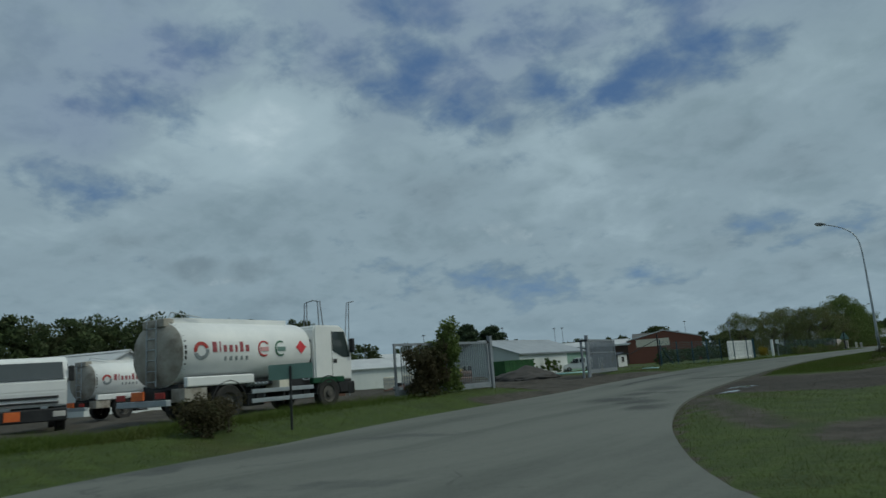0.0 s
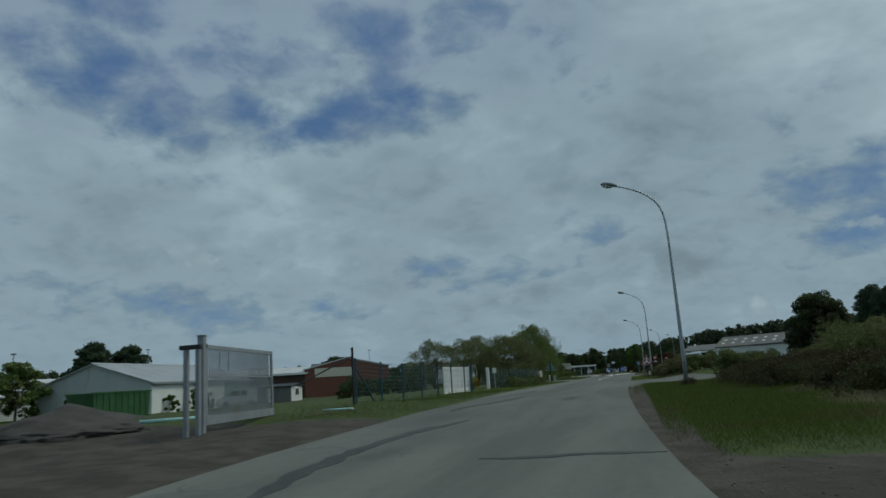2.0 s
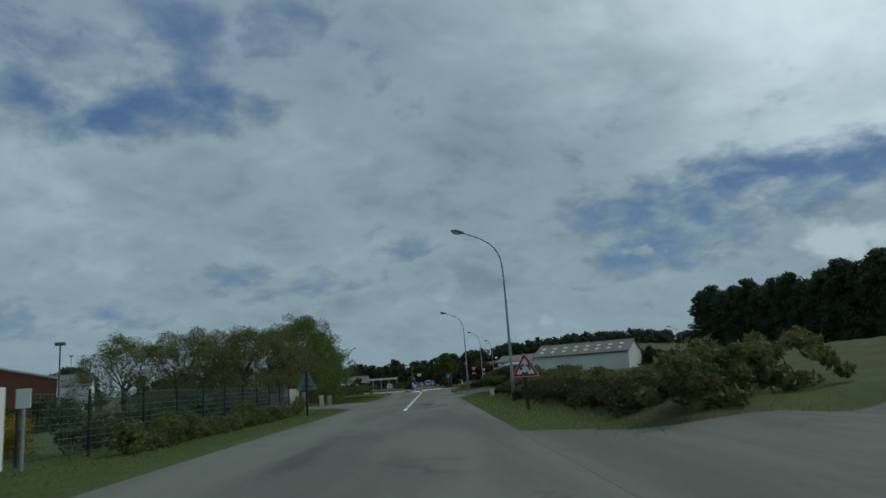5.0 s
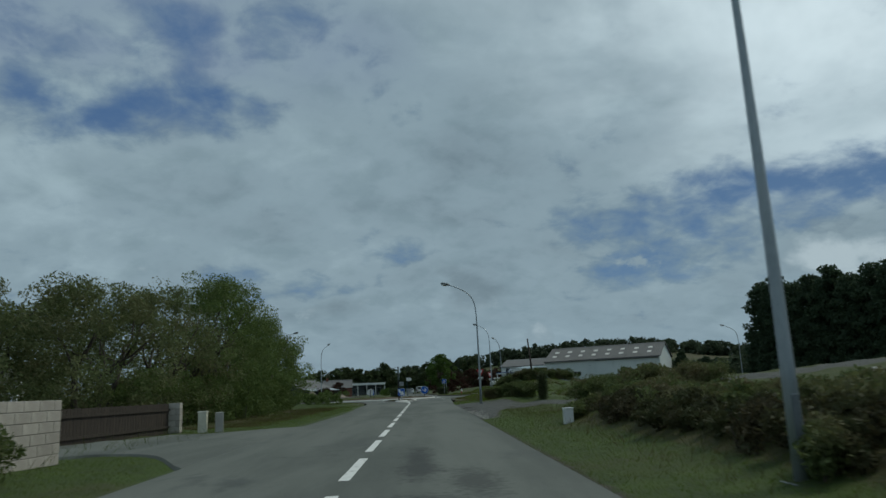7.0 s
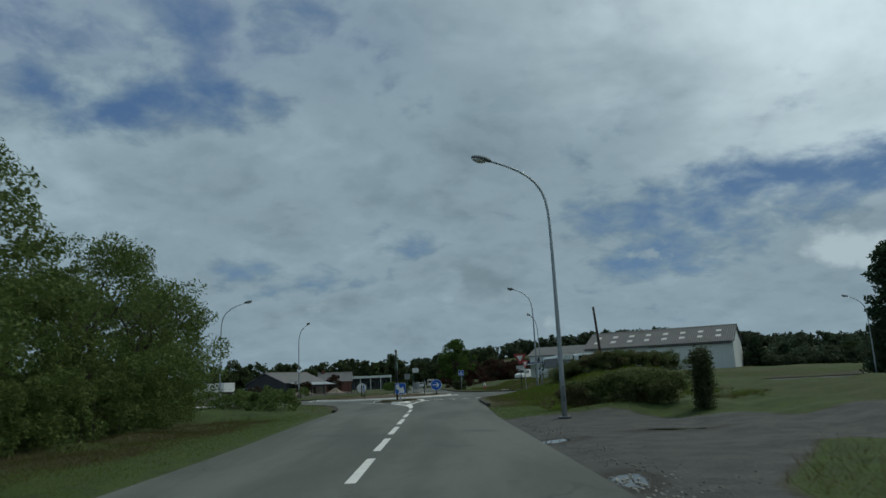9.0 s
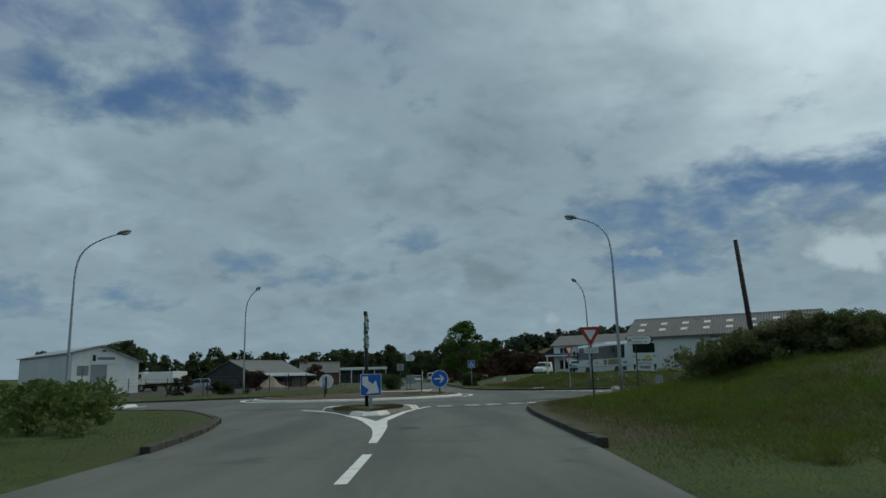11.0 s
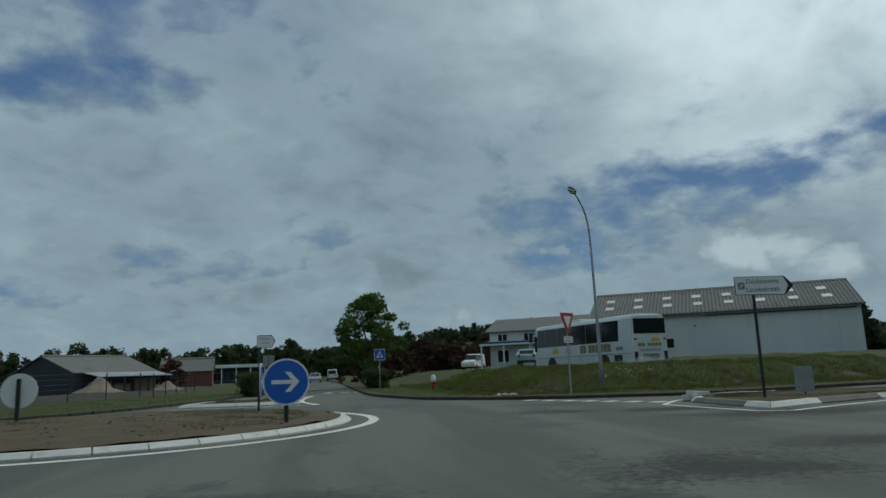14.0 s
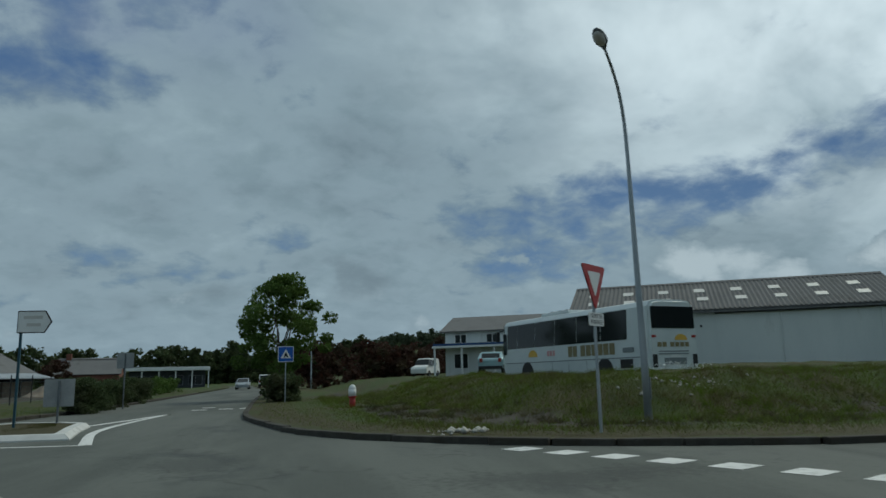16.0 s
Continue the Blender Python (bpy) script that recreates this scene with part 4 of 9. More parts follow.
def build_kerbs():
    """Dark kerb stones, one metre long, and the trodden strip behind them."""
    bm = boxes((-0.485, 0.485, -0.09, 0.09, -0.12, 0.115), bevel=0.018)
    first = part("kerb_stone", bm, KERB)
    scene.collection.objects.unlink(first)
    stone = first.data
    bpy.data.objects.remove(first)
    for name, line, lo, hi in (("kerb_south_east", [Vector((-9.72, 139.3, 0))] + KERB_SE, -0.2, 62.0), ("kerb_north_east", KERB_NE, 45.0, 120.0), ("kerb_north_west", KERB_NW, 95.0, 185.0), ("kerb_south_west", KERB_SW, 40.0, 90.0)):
        root = tagged(new(name), "dark mottled concrete kerb along the roundabout", "kerb", kind="structure")
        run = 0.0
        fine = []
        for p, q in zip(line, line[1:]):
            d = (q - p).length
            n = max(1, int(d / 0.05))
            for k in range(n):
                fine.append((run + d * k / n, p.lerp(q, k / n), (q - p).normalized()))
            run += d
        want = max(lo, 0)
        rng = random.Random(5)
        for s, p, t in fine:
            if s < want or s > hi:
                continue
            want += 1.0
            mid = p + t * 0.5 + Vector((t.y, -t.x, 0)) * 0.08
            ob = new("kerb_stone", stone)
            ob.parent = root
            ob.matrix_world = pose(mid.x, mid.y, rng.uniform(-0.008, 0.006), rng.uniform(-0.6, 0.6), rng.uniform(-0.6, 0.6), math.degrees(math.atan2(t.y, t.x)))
        bm = bmesh.new()
        low = lambda z: (lambda x, y: z - 0.17 * (1 - min(1.0, max(0.0, (y - 139.9) / 1.6))))
        strip(bm, shifted(line, 0.15), shifted(line, 0.9), low(0.085), low(0.095))
        strip(bm, shifted(line, 0.9), shifted(line, 1.3), low(0.095), low(0.05))
        bmesh.ops.remove_doubles(bm, verts=bm.verts, dist=0.001)
        for f in bm.faces:
            if f.normal.z < 0:
                f.normal_flip()
        edge = part("kerb_verge", bm, GROUND)
        me = edge.data
        xs = np.array([v.co[:] for v in me.vertices])
        set_attribute(me, "dry", 0.62 + 0.12 * np.sin(xs[:, 0] * 1.7 + xs[:, 1]))
        set_attribute(me, "bare", 0.18 + 0.10 * np.sin(xs[:, 0] * 0.6 - xs[:, 1] * 1.1))
        tagged(edge, "dry trodden grass behind the kerb", "ground", kind="structure")


# ---------------------------------------------------------------- markings and islands
def flat_bar(bm, a, b, width, z=0.005, zf=None):
    a, b = Vector(a), Vector(b)
    t = (b - a).normalized()
    s = Vector((-t.y, t.x)) * width / 2
    bm.faces.new([bm.verts.new((p.x, p.y, z + (float(road_z(p.y)) if zf is None else zf))) for p in (a - s, b - s, b + s, a + s)])


def marking(name, bm, label):
    for f in bm.faces:
        f.normal_update()
        if f.normal.z < 0:
            f.normal_flip()
    tagged(part(name, bm, PAINT), label, "road marking", kind="structure")


def line_of(bm, pts, width, z=0.005):
    """A painted line; the width may change along it."""
    n = len(pts)
    va, vb = [], []
    for i, p in enumerate(pts):
        w = width(i / (n - 1)) if callable(width) else width
        a, b = Vector(pts[max(i - 1, 0)]).to_2d(), Vector(pts[min(i + 1, n - 1)]).to_2d()
        t = (b - a).normalized()
        va.append(bm.verts.new((p[0] - t.y * w / 2, p[1] + t.x * w / 2, z)))
        vb.append(bm.verts.new((p[0] + t.y * w / 2, p[1] - t.x * w / 2, z)))
    for i in range(n - 1):
        bm.faces.new((va[i], va[i + 1], vb[i + 1], vb[i]))


def build_markings():
    y = 83.85
    while y < 137:
        bm = bmesh.new()
        flat_bar(bm, (-13.36, y), (-13.34, y + 3.0), 0.15)
        marking("lane_dash", bm, "white painted centre line dash")
        y += 4.33
    for x, y in ((-11.92, 155.66), (-10.85, 155.85), (-10.0, 156.15), (-9.08, 156.55), (-8.27, 157.0), (-7.45, 157.48)):
        bm = bmesh.new()
        t = Vector((0.95, 0.31 + 0.05 * (x + 12))).normalized()
        p = Vector((x, y))
        flat_bar(bm, p - t * 0.28, p + t * 0.28, 0.46)
        marking("give_way_dash", bm, "white painted give-way block")
    for k in range(7):
        bm = bmesh.new()
        p = Vector((-4.55, 176.5)).lerp(Vector((-2.0, 172.2)), k / 6)
        t = Vector((0.45, -0.9)).normalized()
        flat_bar(bm, p - t * 0.22, p + t * 0.22, 0.5)
        marking("give_way_dash", bm, "white painted give-way block")
    for x, y in ((-12.1, 196.0), (-11.1, 196.2), (-10.3, 196.3), (-12.0, 198.2)):
        bm = bmesh.new()
        flat_bar(bm, (x, y), (x + 0.55, y), 0.45)
        marking("give_way_dash", bm, "worn white painted block")
    # the fork of lines round the south splitter
    bm = bmesh.new()
    line_of(bm, smooth_line([(-13.42, 140.7, 0), (-13.48, 142.6, 0), (-13.62, 144.7, 0), (-13.9, 146.95, 0)]), lambda s: 0.16 + 0.5 * s * s)
    line_of(bm, smooth_line([(-14.0, 146.9, 0), (-14.45, 148.6, 0), (-15.2, 151.0, 0), (-16.1, 153.2, 0), (-17.3, 155.1, 0)]), lambda s: 0.34 - 0.16 * s)
    line_of(bm, smooth_line([(-13.75, 146.9, 0), (-13.55, 149.2, 0), (-13.3, 151.8, 0), (-12.95, 153.8, 0), (-12.5, 155.6, 0)]), lambda s: 0.30 - 0.12 * s)
    marking("splitter_line", bm, "white painted forked line before the splitter island")
    bm = bmesh.new()
    line_of(bm, [(CENTRE[0] + 6.72 * math.cos(a), CENTRE[1] + 6.72 * math.sin(a), 0) for a in [2 * math.pi * k / 90 for k in range(91)]], 0.24)
    marking("island_line", bm, "white painted ring round the central island")
    bm = bmesh.new()
    line_of(bm, [(-2.45, 170.9, 0), (-2.25, 169.0, 0), (-2.0, 167.3, 0), (-1.4, 166.95, 0), (0.6, 167.9, 0), (2.7, 168.75, 0), (9, 170.2, 0), (16, 171.2, 0)], 0.14)
    line_of(bm, [(-2.45, 170.9, 0), (-1.4, 172.4, 0), (0.6, 174.1, 0), (6, 173.2, 0), (16, 172.0, 0)], 0.14)
    marking("splitter_line", bm, "white painted line round the east splitter island")
    bm = bmesh.new()
    line_of(bm, [(-17.6, 181.6, 0), (-14.6, 180.9, 0), (-11.8, 180.5, 0)], 0.14)
    line_of(bm, smooth_line([(-11.8, 180.5, 0), (-12.6, 184.2, 0), (-12.7, 188.0, 0), (-12.4, 193.0, 0)]), lambda s: 0.24 - 0.1 * s)
    line_of(bm, [(-13.5, 187.0, 0), (-12.9, 190, 0), (-12.4, 193, 0)], 0.2)
    marking("splitter_line", bm, "white painted line round the north splitter island")
    bm = bmesh.new()
    line_of(bm, [(-27.2, 165.2, 0), (-26.8, 162.0, 0), (-31, 162.9, 0), (-40, 163.0, 0)], 0.16)
    marking("splitter_line", bm, "white painted line round the west splitter island")


def kerb_ring(name, outline, label, white=lambda i: True, height=0.13, width=0.32, top=GROUND, dry=0.6):
    """A raised island: sloping kerb blocks all round a core of grass."""
    root = thing(name, 0, 0, 0, 0, label, "traffic island", kind="structure")
    pts = [Vector((p[0], p[1], 0)) for p in outline]
    area = sum(a.x * b.y - b.x * a.y for a, b in zip(pts, pts[1:] + pts[:1]))
    if area < 0:
        pts.reverse()
    n = len(pts)
    inner, mid = [], []
    for i, p in enumerate(pts):
        u, v = (p - pts[i - 1]).normalized(), (pts[(i + 1) % n] - p).normalized()
        nrm = (Vector((-u.y, u.x, 0)) + Vector((-v.y, v.x, 0)))
        nrm = nrm.normalized() * min(1.6, 1 / max(0.5, nrm.length / 2))
        mid.append(p + nrm * width * 0.35)
        inner.append(p + nrm * width)
    for i in range(n):
        j = (i + 1) % n
        bm = bmesh.new()
        gap = 0.012 / max(0.1, (pts[j] - pts[i]).length)
        row = []
        for line, z in ((pts, -0.05), (pts, 0.03), (mid, height), (inner, height)):
            row.append([line[i].lerp(line[j], gap) + Vector((0, 0, z)), line[i].lerp(line[j], 1 - gap) + Vector((0, 0, z))])
        row.append([row[3][0] * 1.0, row[3][1] * 1.0])
        row[4][0].z = row[4][1].z = -0.05
        vs = [[bm.verts.new(q) for q in r] for r in row]
        for a, b in zip(vs, vs[1:]):
            bm.faces.new((a[0], a[1], b[1], b[0]))
        for k in (0, 1):
            bm.faces.new([r[k] for r in vs])
        bmesh.ops.recalc_face_normals(bm, faces=bm.faces)
        part("kerb_block", bm, KERB_WHITE if white(i) else DIRTY_CONCRETE, root)
    return root, inner


def build_islands():
    # central island
    n = 46
    ring = [(CENTRE[0] + 6.17 * math.cos(2 * math.pi * k / n), CENTRE[1] + 6.17 * math.sin(2 * math.pi * k / n)) for k in range(n)]
    root, _ = kerb_ring("central_island", ring, "round traffic island of brown soil inside a white kerb", height=0.11, width=0.27)
    bm = bmesh.new()
    rings, m = [], 14
    for i in range(m + 1):
        r = 5.92 * (1 - i / m)
        rings.append([bm.verts.new((CENTRE[0] + r * math.cos(2 * math.pi * k / 60), CENTRE[1] + r * math.sin(2 * math.pi * k / 60),
                      0.13 + 0.16 * (i / m) ** 0.6 + 0.05 * noise.noise((r * math.cos(k * 0.1047) * 1.4, r * math.sin(k * 0.1047) * 1.4, 3)))) for k in range(60)])
    for a, b in zip(rings, rings[1:]):
        for k in range(60):
            bm.faces.new((a[k], a[(k + 1) % 60], b[(k + 1) % 60], b[k]))
    bmesh.ops.remove_doubles(bm, verts=bm.verts, dist=0.001)
    part("soil_bed", bm, ISLAND_SOIL, root, "dry brown soil with sparse grass", smooth=True)
    for name, pts, label, white in (
        ("splitter_island", [(-14.5, 149.3), (-14.0, 149.55), (-13.7, 150.4), (-13.35, 152.3), (-13.1, 153.4), (-12.88, 154.2), (-13.3, 155.1), (-14.6, 155.55), (-16.0, 155.6), (-16.45, 154.4), (-16.3, 153.8), (-15.7, 152.5), (-15.0, 150.4)],
         "small grass splitter island with chipped white kerb blocks", lambda i: i in (0, 1, 4, 5, 8, 9, 12)),
        ("splitter_island", [(-0.9, 172.6), (-1.5, 171.2), (-1.5, 169.9), (-1.5, 168.7), (-1.5, 167.6), (0.4, 168.5), (2.6, 169.3), (6, 170.1), (10, 171.2), (6, 172.3), (2.2, 173.3), (0.5, 173.6)],
         "grass splitter island with broken white kerb blocks", lambda i: i in (0, 3, 4, 6, 8, 10)),
        ("splitter_island", [(-12.5, 182.0), (-13.0, 184.5), (-13.3, 186.5), (-14.1, 187.4), (-15.6, 187.9), (-17.0, 185.5), (-17.4, 182.8), (-15.0, 182.1)],
         "small grass splitter island with a white kerb", lambda i: True),
        ("splitter_island", [(-27.4, 164.7), (-27.2, 162.6), (-31, 163.0), (-36, 163.5), (-36, 164.6), (-31, 165.2)],
         "narrow splitter island with a white kerb", lambda i: True)):
        root, inner = kerb_ring(name, pts, label, white)
        inner = [Vector((p.x, p.y, 0)) for p in inner]
        mid = sum(inner, Vector()) / len(inner)
        bm = bmesh.new()
        top = bm.verts.new((mid.x, mid.y, 0.17))
        edge = [bm.verts.new((p.x, p.y, 0.115)) for p in inner]
        for i in range(len(edge)):
            bm.faces.new((edge[i], edge[(i + 1) % len(edge)], top))
        bmesh.ops.subdivide_edges(bm, edges=bm.edges, cuts=3, use_grid_fill=True)
        for v in bm.verts:
            if not v.is_boundary:
                v.co.z += 0.03 * noise.noise(v.co * 2)
        bmesh.ops.recalc_face_normals(bm, faces=bm.faces)
        for f in bm.faces:
            if f.normal.z < 0:
                f.normal_flip()
        core = part("grass_core", bm, GROUND, root, "dry grass", smooth=True)
        set_attribute(core.data, "dry", np.full(len(core.data.vertices), 0.85))
        set_attribute(core.data, "bare", np.full(len(core.data.vertices), 0.3))


build_ground()
build_roads()
build_patches()
build_markings()
build_islands()
loose_blocks()


# ---------------------------------------------------------------- street lamps
def street_lamp(x, y, turn, z=None, height=7.92, reach=1.95, lean=0.0):
    """A tapered steel column that bends over into an arm; the arm points along local -x before the turn."""
    z = land(x, y) if z is None else z
    lamp = thing("street_lamp", x, y, z - 0.02, turn, "tall grey steel street lamp with a curved arm", "street lamp", "street lamps")
    k = reach / 1.95
    profile = ((0, 0), (0, 1.2), (0, 2.4), (0.005, 3.6), (0.012, 4.8), (0.025, 5.75), (0.055, 6.2), (0.11, 6.55), (0.21, 6.83), (0.37, 7.08), (0.59, 7.30), (0.86, 7.48), (1.16, 7.63), (1.46, 7.75), (1.75, 7.85))
    pts = [(-u * k - lean * h, 0, h * height / 7.92) for u, h in profile]
    radii = [0.082 - 0.0071 * min(h, 5.75) - 0.013 * max(0, i - 5) / 9 for i, (u, h) in enumerate(profile)]
    bm = tube(bmesh.new(), pts, radii, 14)
    part("column", bm, ZINC, lamp, smooth=True)
    bm = bmesh.new()
    box(bm, -0.17, 0.17, -0.17, 0.17, -0.02, 0.025, 0.006)
    part("base_plate", bm, ZINC_DARK, lamp)
    bm = bmesh.new()
    box(bm, -0.04, 0.04, -0.092, -0.068, 0.45, 0.9, 0.006)
    part("hatch", bm, ZINC_DARK, lamp)
    # head: an oval housing with a bowl below, tipped up along the arm
    tip = Matrix.Translation(pts[-1]) @ pose(0, 0, 0, 0, 14, 0)
    bm = bmesh.new()
    bmesh.ops.create_uvsphere(bm, u_segments=18, v_segments=12, radius=1.0, matrix=Matrix.Translation((-0.27, 0, 0.02)) @ Matrix.Diagonal((0.33, 0.135, 0.105, 1)))
    for v in bm.verts:
        v.co.z = max(v.co.z, -0.015)
        if v.co.x > -0.12:
            v.co.y *= 0.72
    rod(bm, (0.02, 0, 0), (-0.10, 0, 0.01), 0.042, 0.05, 12)
    bmesh.ops.transform(bm, matrix=tip, verts=bm.verts)
    part("head", bm, ZINC_DARK, lamp, "grey lamp head", smooth=True)
    bm = bmesh.new()
    bmesh.ops.create_uvsphere(bm, u_segments=16, v_segments=10, radius=1.0, matrix=Matrix.Translation((-0.33, 0, -0.02)) @ Matrix.Diagonal((0.23, 0.115, 0.095, 1)))
    bmesh.ops.transform(bm, matrix=tip, verts=bm.verts)
    part("bowl", bm, SKYLIGHT, lamp, "pale lamp bowl", smooth=True)
    return lamp


street_lamp(-8.40, 45.45, -3, 0.04)
street_lamp(-8.50, 86.0, -2, 0.02)
street_lamp(-8.46, 125.8, -1, 0.08)
street_lamp(-4.62, 157.15, -46, 0.10)
street_lamp(-0.90, 179.54, 50, 0.12, 7.60, 1.45, 0.026)
street_lamp(-26.70, 182.2, 131, 0.05)
street_lamp(-28.4, 159.4, 190, 0.10)
street_lamp(-6.9, 236.0, 10)
street_lamp(31.0, 174.0, 0)


# ---------------------------------------------------------------- road signs
def sign_post(root, height, material=BLACK, w=0.07, d=0.045, lean=0.0):
    bm = boxes((-w / 2, w / 2, -d / 2, d / 2, -0.15, height), bevel=0.008)
    if lean:
        bmesh.ops.transform(bm, matrix=pose(0, 0, 0, 0, lean, 0), verts=bm.verts)
    part("post", bm, material, root)


def plate(root, name, outline, y, thick, material, label="", parent=None):
    return part(name, solid(outline, y, y + thick), material, parent or root, label)


def tri(side, up=True, cz=0.0, r=0.05):
    h = side * 0.8660
    pts = [(-side / 2, cz - h / 3), (side / 2, cz - h / 3), (0, cz + 2 * h / 3)] if up else [(side / 2, cz + h / 3), (-side / 2, cz + h / 3), (0, cz - 2 * h / 3)]
    return round_poly(pts, r)


def lettering(root, words, size, x, z, y, material, width=None, parent=None):
    """Words in the built-in font, as a mesh that stands on the plate's front (towards local -y)."""
    cu = bpy.data.curves.new("lettering", "FONT")
    cu.body, cu.size, cu.align_x, cu.align_y, cu.extrude = words, size, "CENTER", "CENTER", 0.002
    cu.resolution_u = 2
    tmp = new("lettering", cu)
    bpy.context.view_layer.update()
    me = bpy.data.meshes.new_from_object(tmp.evaluated_get(bpy.context.evaluated_depsgraph_get()))
    bpy.data.objects.remove(tmp)
    xs = [v.co.x for v in me.vertices]
    k = width / (max(xs) - min(xs)) if width else 1.0
    for v in me.vertices:
        v.co = Vector((x + v.co.x * k, y - v.co.z, z + v.co.y))
    me.materials.clear()
    me.materials.append(material)
    ob = new("lettering", me)
    ob.parent = parent or root
    return ob


def give_way_sign(x, y, turn, z=None, tip=2.12, post=BLACK, side=0.92):
    z = land(x, y) if z is None else z
    s = thing("give_way_sign", x, y, z, turn, "red and white triangular give-way sign with a worded plate", "road sign", "give-way signs")
    h = side * 0.866
    sign_post(s, tip + h - 0.12, post, 0.065 if post is BLACK else 0.05)
    cz = tip + 2 * h / 3
    p = plate(s, "sign_panel", tri(side, False, cz, 0.05), -0.045, 0.018, SIGN_RED, "red triangular panel")
    plate(s, "sign_back", tri(side * 1.03, False, cz, 0.05), -0.026, 0.004, SIGN_BACK)
    plate(s, "white_field", tri(side * 0.56, False, cz, 0.03), -0.049, 0.003, SIGN_WHITE, "", p)
    q = plate(s, "plate", round_poly([(-0.29, tip - 0.27), (0.29, tip - 0.27), (0.29, tip - 0.04), (-0.29, tip - 0.04)], 0.03), -0.042, 0.014, SIGN_WHITE, "white worded plate")
    lettering(s, "CEDEZ", 0.10, -0.075, tip - 0.10, -0.0425, BLACK, 0.29, q)
    lettering(s, "LE", 0.10, 0.165, tip - 0.10, -0.0425, BLACK, 0.10, q)
    lettering(s, "PASSAGE", 0.10, 0, tip - 0.205, -0.0425, BLACK, 0.44, q)
    return s


def arrow_outline(scale=1.0, cx=0.0, cz=0.0, turn=0.0):
    """An arrow to the right: a shaft and two bars that meet in a point."""
    pts = [(-0.72, 0.10), (0.28, 0.10), (-0.06, 0.50), (0.20, 0.50), (0.66, 0.0), (0.20, -0.50), (-0.06, -0.50), (0.28, -0.10), (-0.72, -0.10)]
    c, s = math.cos(radians(turn)), math.sin(radians(turn))
    return [(cx + scale * (c * u - s * v), cz + scale * (s * u + c * v)) for u, v in pts]


def round_arrow_sign(x, y, turn, z, height=0.80, r=0.485):
    s = thing("roundabout_sign", x, y, z, turn, "round blue sign with a white arrow on a black post", "road sign", "signs on the island")
    sign_post(s, height + r * 0.7, BLACK, 0.09, 0.06)
    plate(s, "rim", disc_outline(r, 40, 0, height), -0.065, 0.02, SIGN_WHITE, "white rim and back")
    p = plate(s, "sign_panel", disc_outline(r * 0.925, 40, 0, height), -0.071, 0.005, SIGN_BLUE, "blue disc")
    plate(s, "arrow", arrow_outline(r * 0.86, 0, height), -0.076, 0.004, SIGN_WHITE, "", p)
    return s


give_way_sign(-5.84, 156.85, -12, 0.06)
give_way_sign(-2.85, 177.45, 41, 0.06, post=ZINC)
island_top = 0.20
round_arrow_sign(-12.0, 168.3, 3, island_top)
round_arrow_sign(-13.1, 172.9, 93, island_top)
round_arrow_sign(-19.0, 172.4, 183, island_top, r=0.44)
round_arrow_sign(-18.1, 165.85, 285, island_top, height=0.74, r=0.375)


def keep_right_sign():
    s = thing("keep_right_sign", -14.41, 151.53, 0.14, 14, "square blue sign with a white slanting arrow on a post", "road sign")
    bm = boxes((-0.05, 0.05, -0.035, 0.035, -0.2, 0.55), bevel=0.01)
    part("post", bm, ZINC, s)
    z0, w = 0.43, 0.70
    sq = lambda k: round_poly([(-w / 2 * k, z0 + w / 2 * (1 - k)), (w / 2 * k, z0 + w / 2 * (1 - k)), (w / 2 * k, z0 + w / 2 * (1 + k)), (-w / 2 * k, z0 + w / 2 * (1 + k))], 0.05)
    plate(s, "rim", sq(1.0), -0.06, 0.02, SIGN_WHITE)
    p = plate(s, "sign_panel", sq(0.955), -0.066, 0.005, SIGN_BLUE, "blue panel")
    a = [(0.10, 0.88), (0.37, 0.89), (0.37, 0.68), (0.59, 0.53), (0.74, 0.71), (0.89, 0.12), (0.27, 0.08), (0.41, 0.28), (0.09, 0.51)]
    a = [((u - 0.5) * w, z0 + v * w) for u, v in a]
    plate(s, "arrow", a, -0.071, 0.004, SIGN_WHITE, "", p)


def direction_post():
    s = thing("direction_sign", -14.70, 153.22, 0.15, 0, "tall black post with stacked green-backed direction arrows", "road sign")
    bm = rod_mesh((0, 0, -0.2), (0, 0, 3.32), 0.065)
    part("post", bm, BLACK, s, smooth=True)
    part("cap", boxes((-0.09, 0.03, -0.05, 0.05, 3.2, 3.36), bevel=0.01), BLACK, s)
    for k, (z, turn, ln) in enumerate(((2.62, -180, 1.15), (2.02, -180, 1.2), (2.50, -3, 0.36), (1.98, 2, 0.34))):
        m = pose(0, 0, 0, 0, 0, turn + 90)
        out = round_poly([(0.02, z), (ln - 0.22, z), (ln, z + 0.24), (ln - 0.22, z + 0.48), (0.02, z + 0.48)], 0.03)
        bm = solid(out, 0.07, 0.09)
        bmesh.ops.transform(bm, matrix=m, verts=bm.verts)
        panel = part("sign_panel", bm, GREEN_BACK, s, "pale green sign back with dark rails")
        for zz in (z + 0.1, z + 0.36):
            bm = boxes((0.05, ln - 0.3, 0.092, 0.115, zz, zz + 0.035))
            bmesh.ops.transform(bm, matrix=m, verts=bm.verts)
            part("rail", bm, BLACK, panel)


def rod_mesh(a, b, r0, r1=None, seg=14):
    bm = bmesh.new()
    rod(bm, a, b, r0, r1, seg)
    return bm


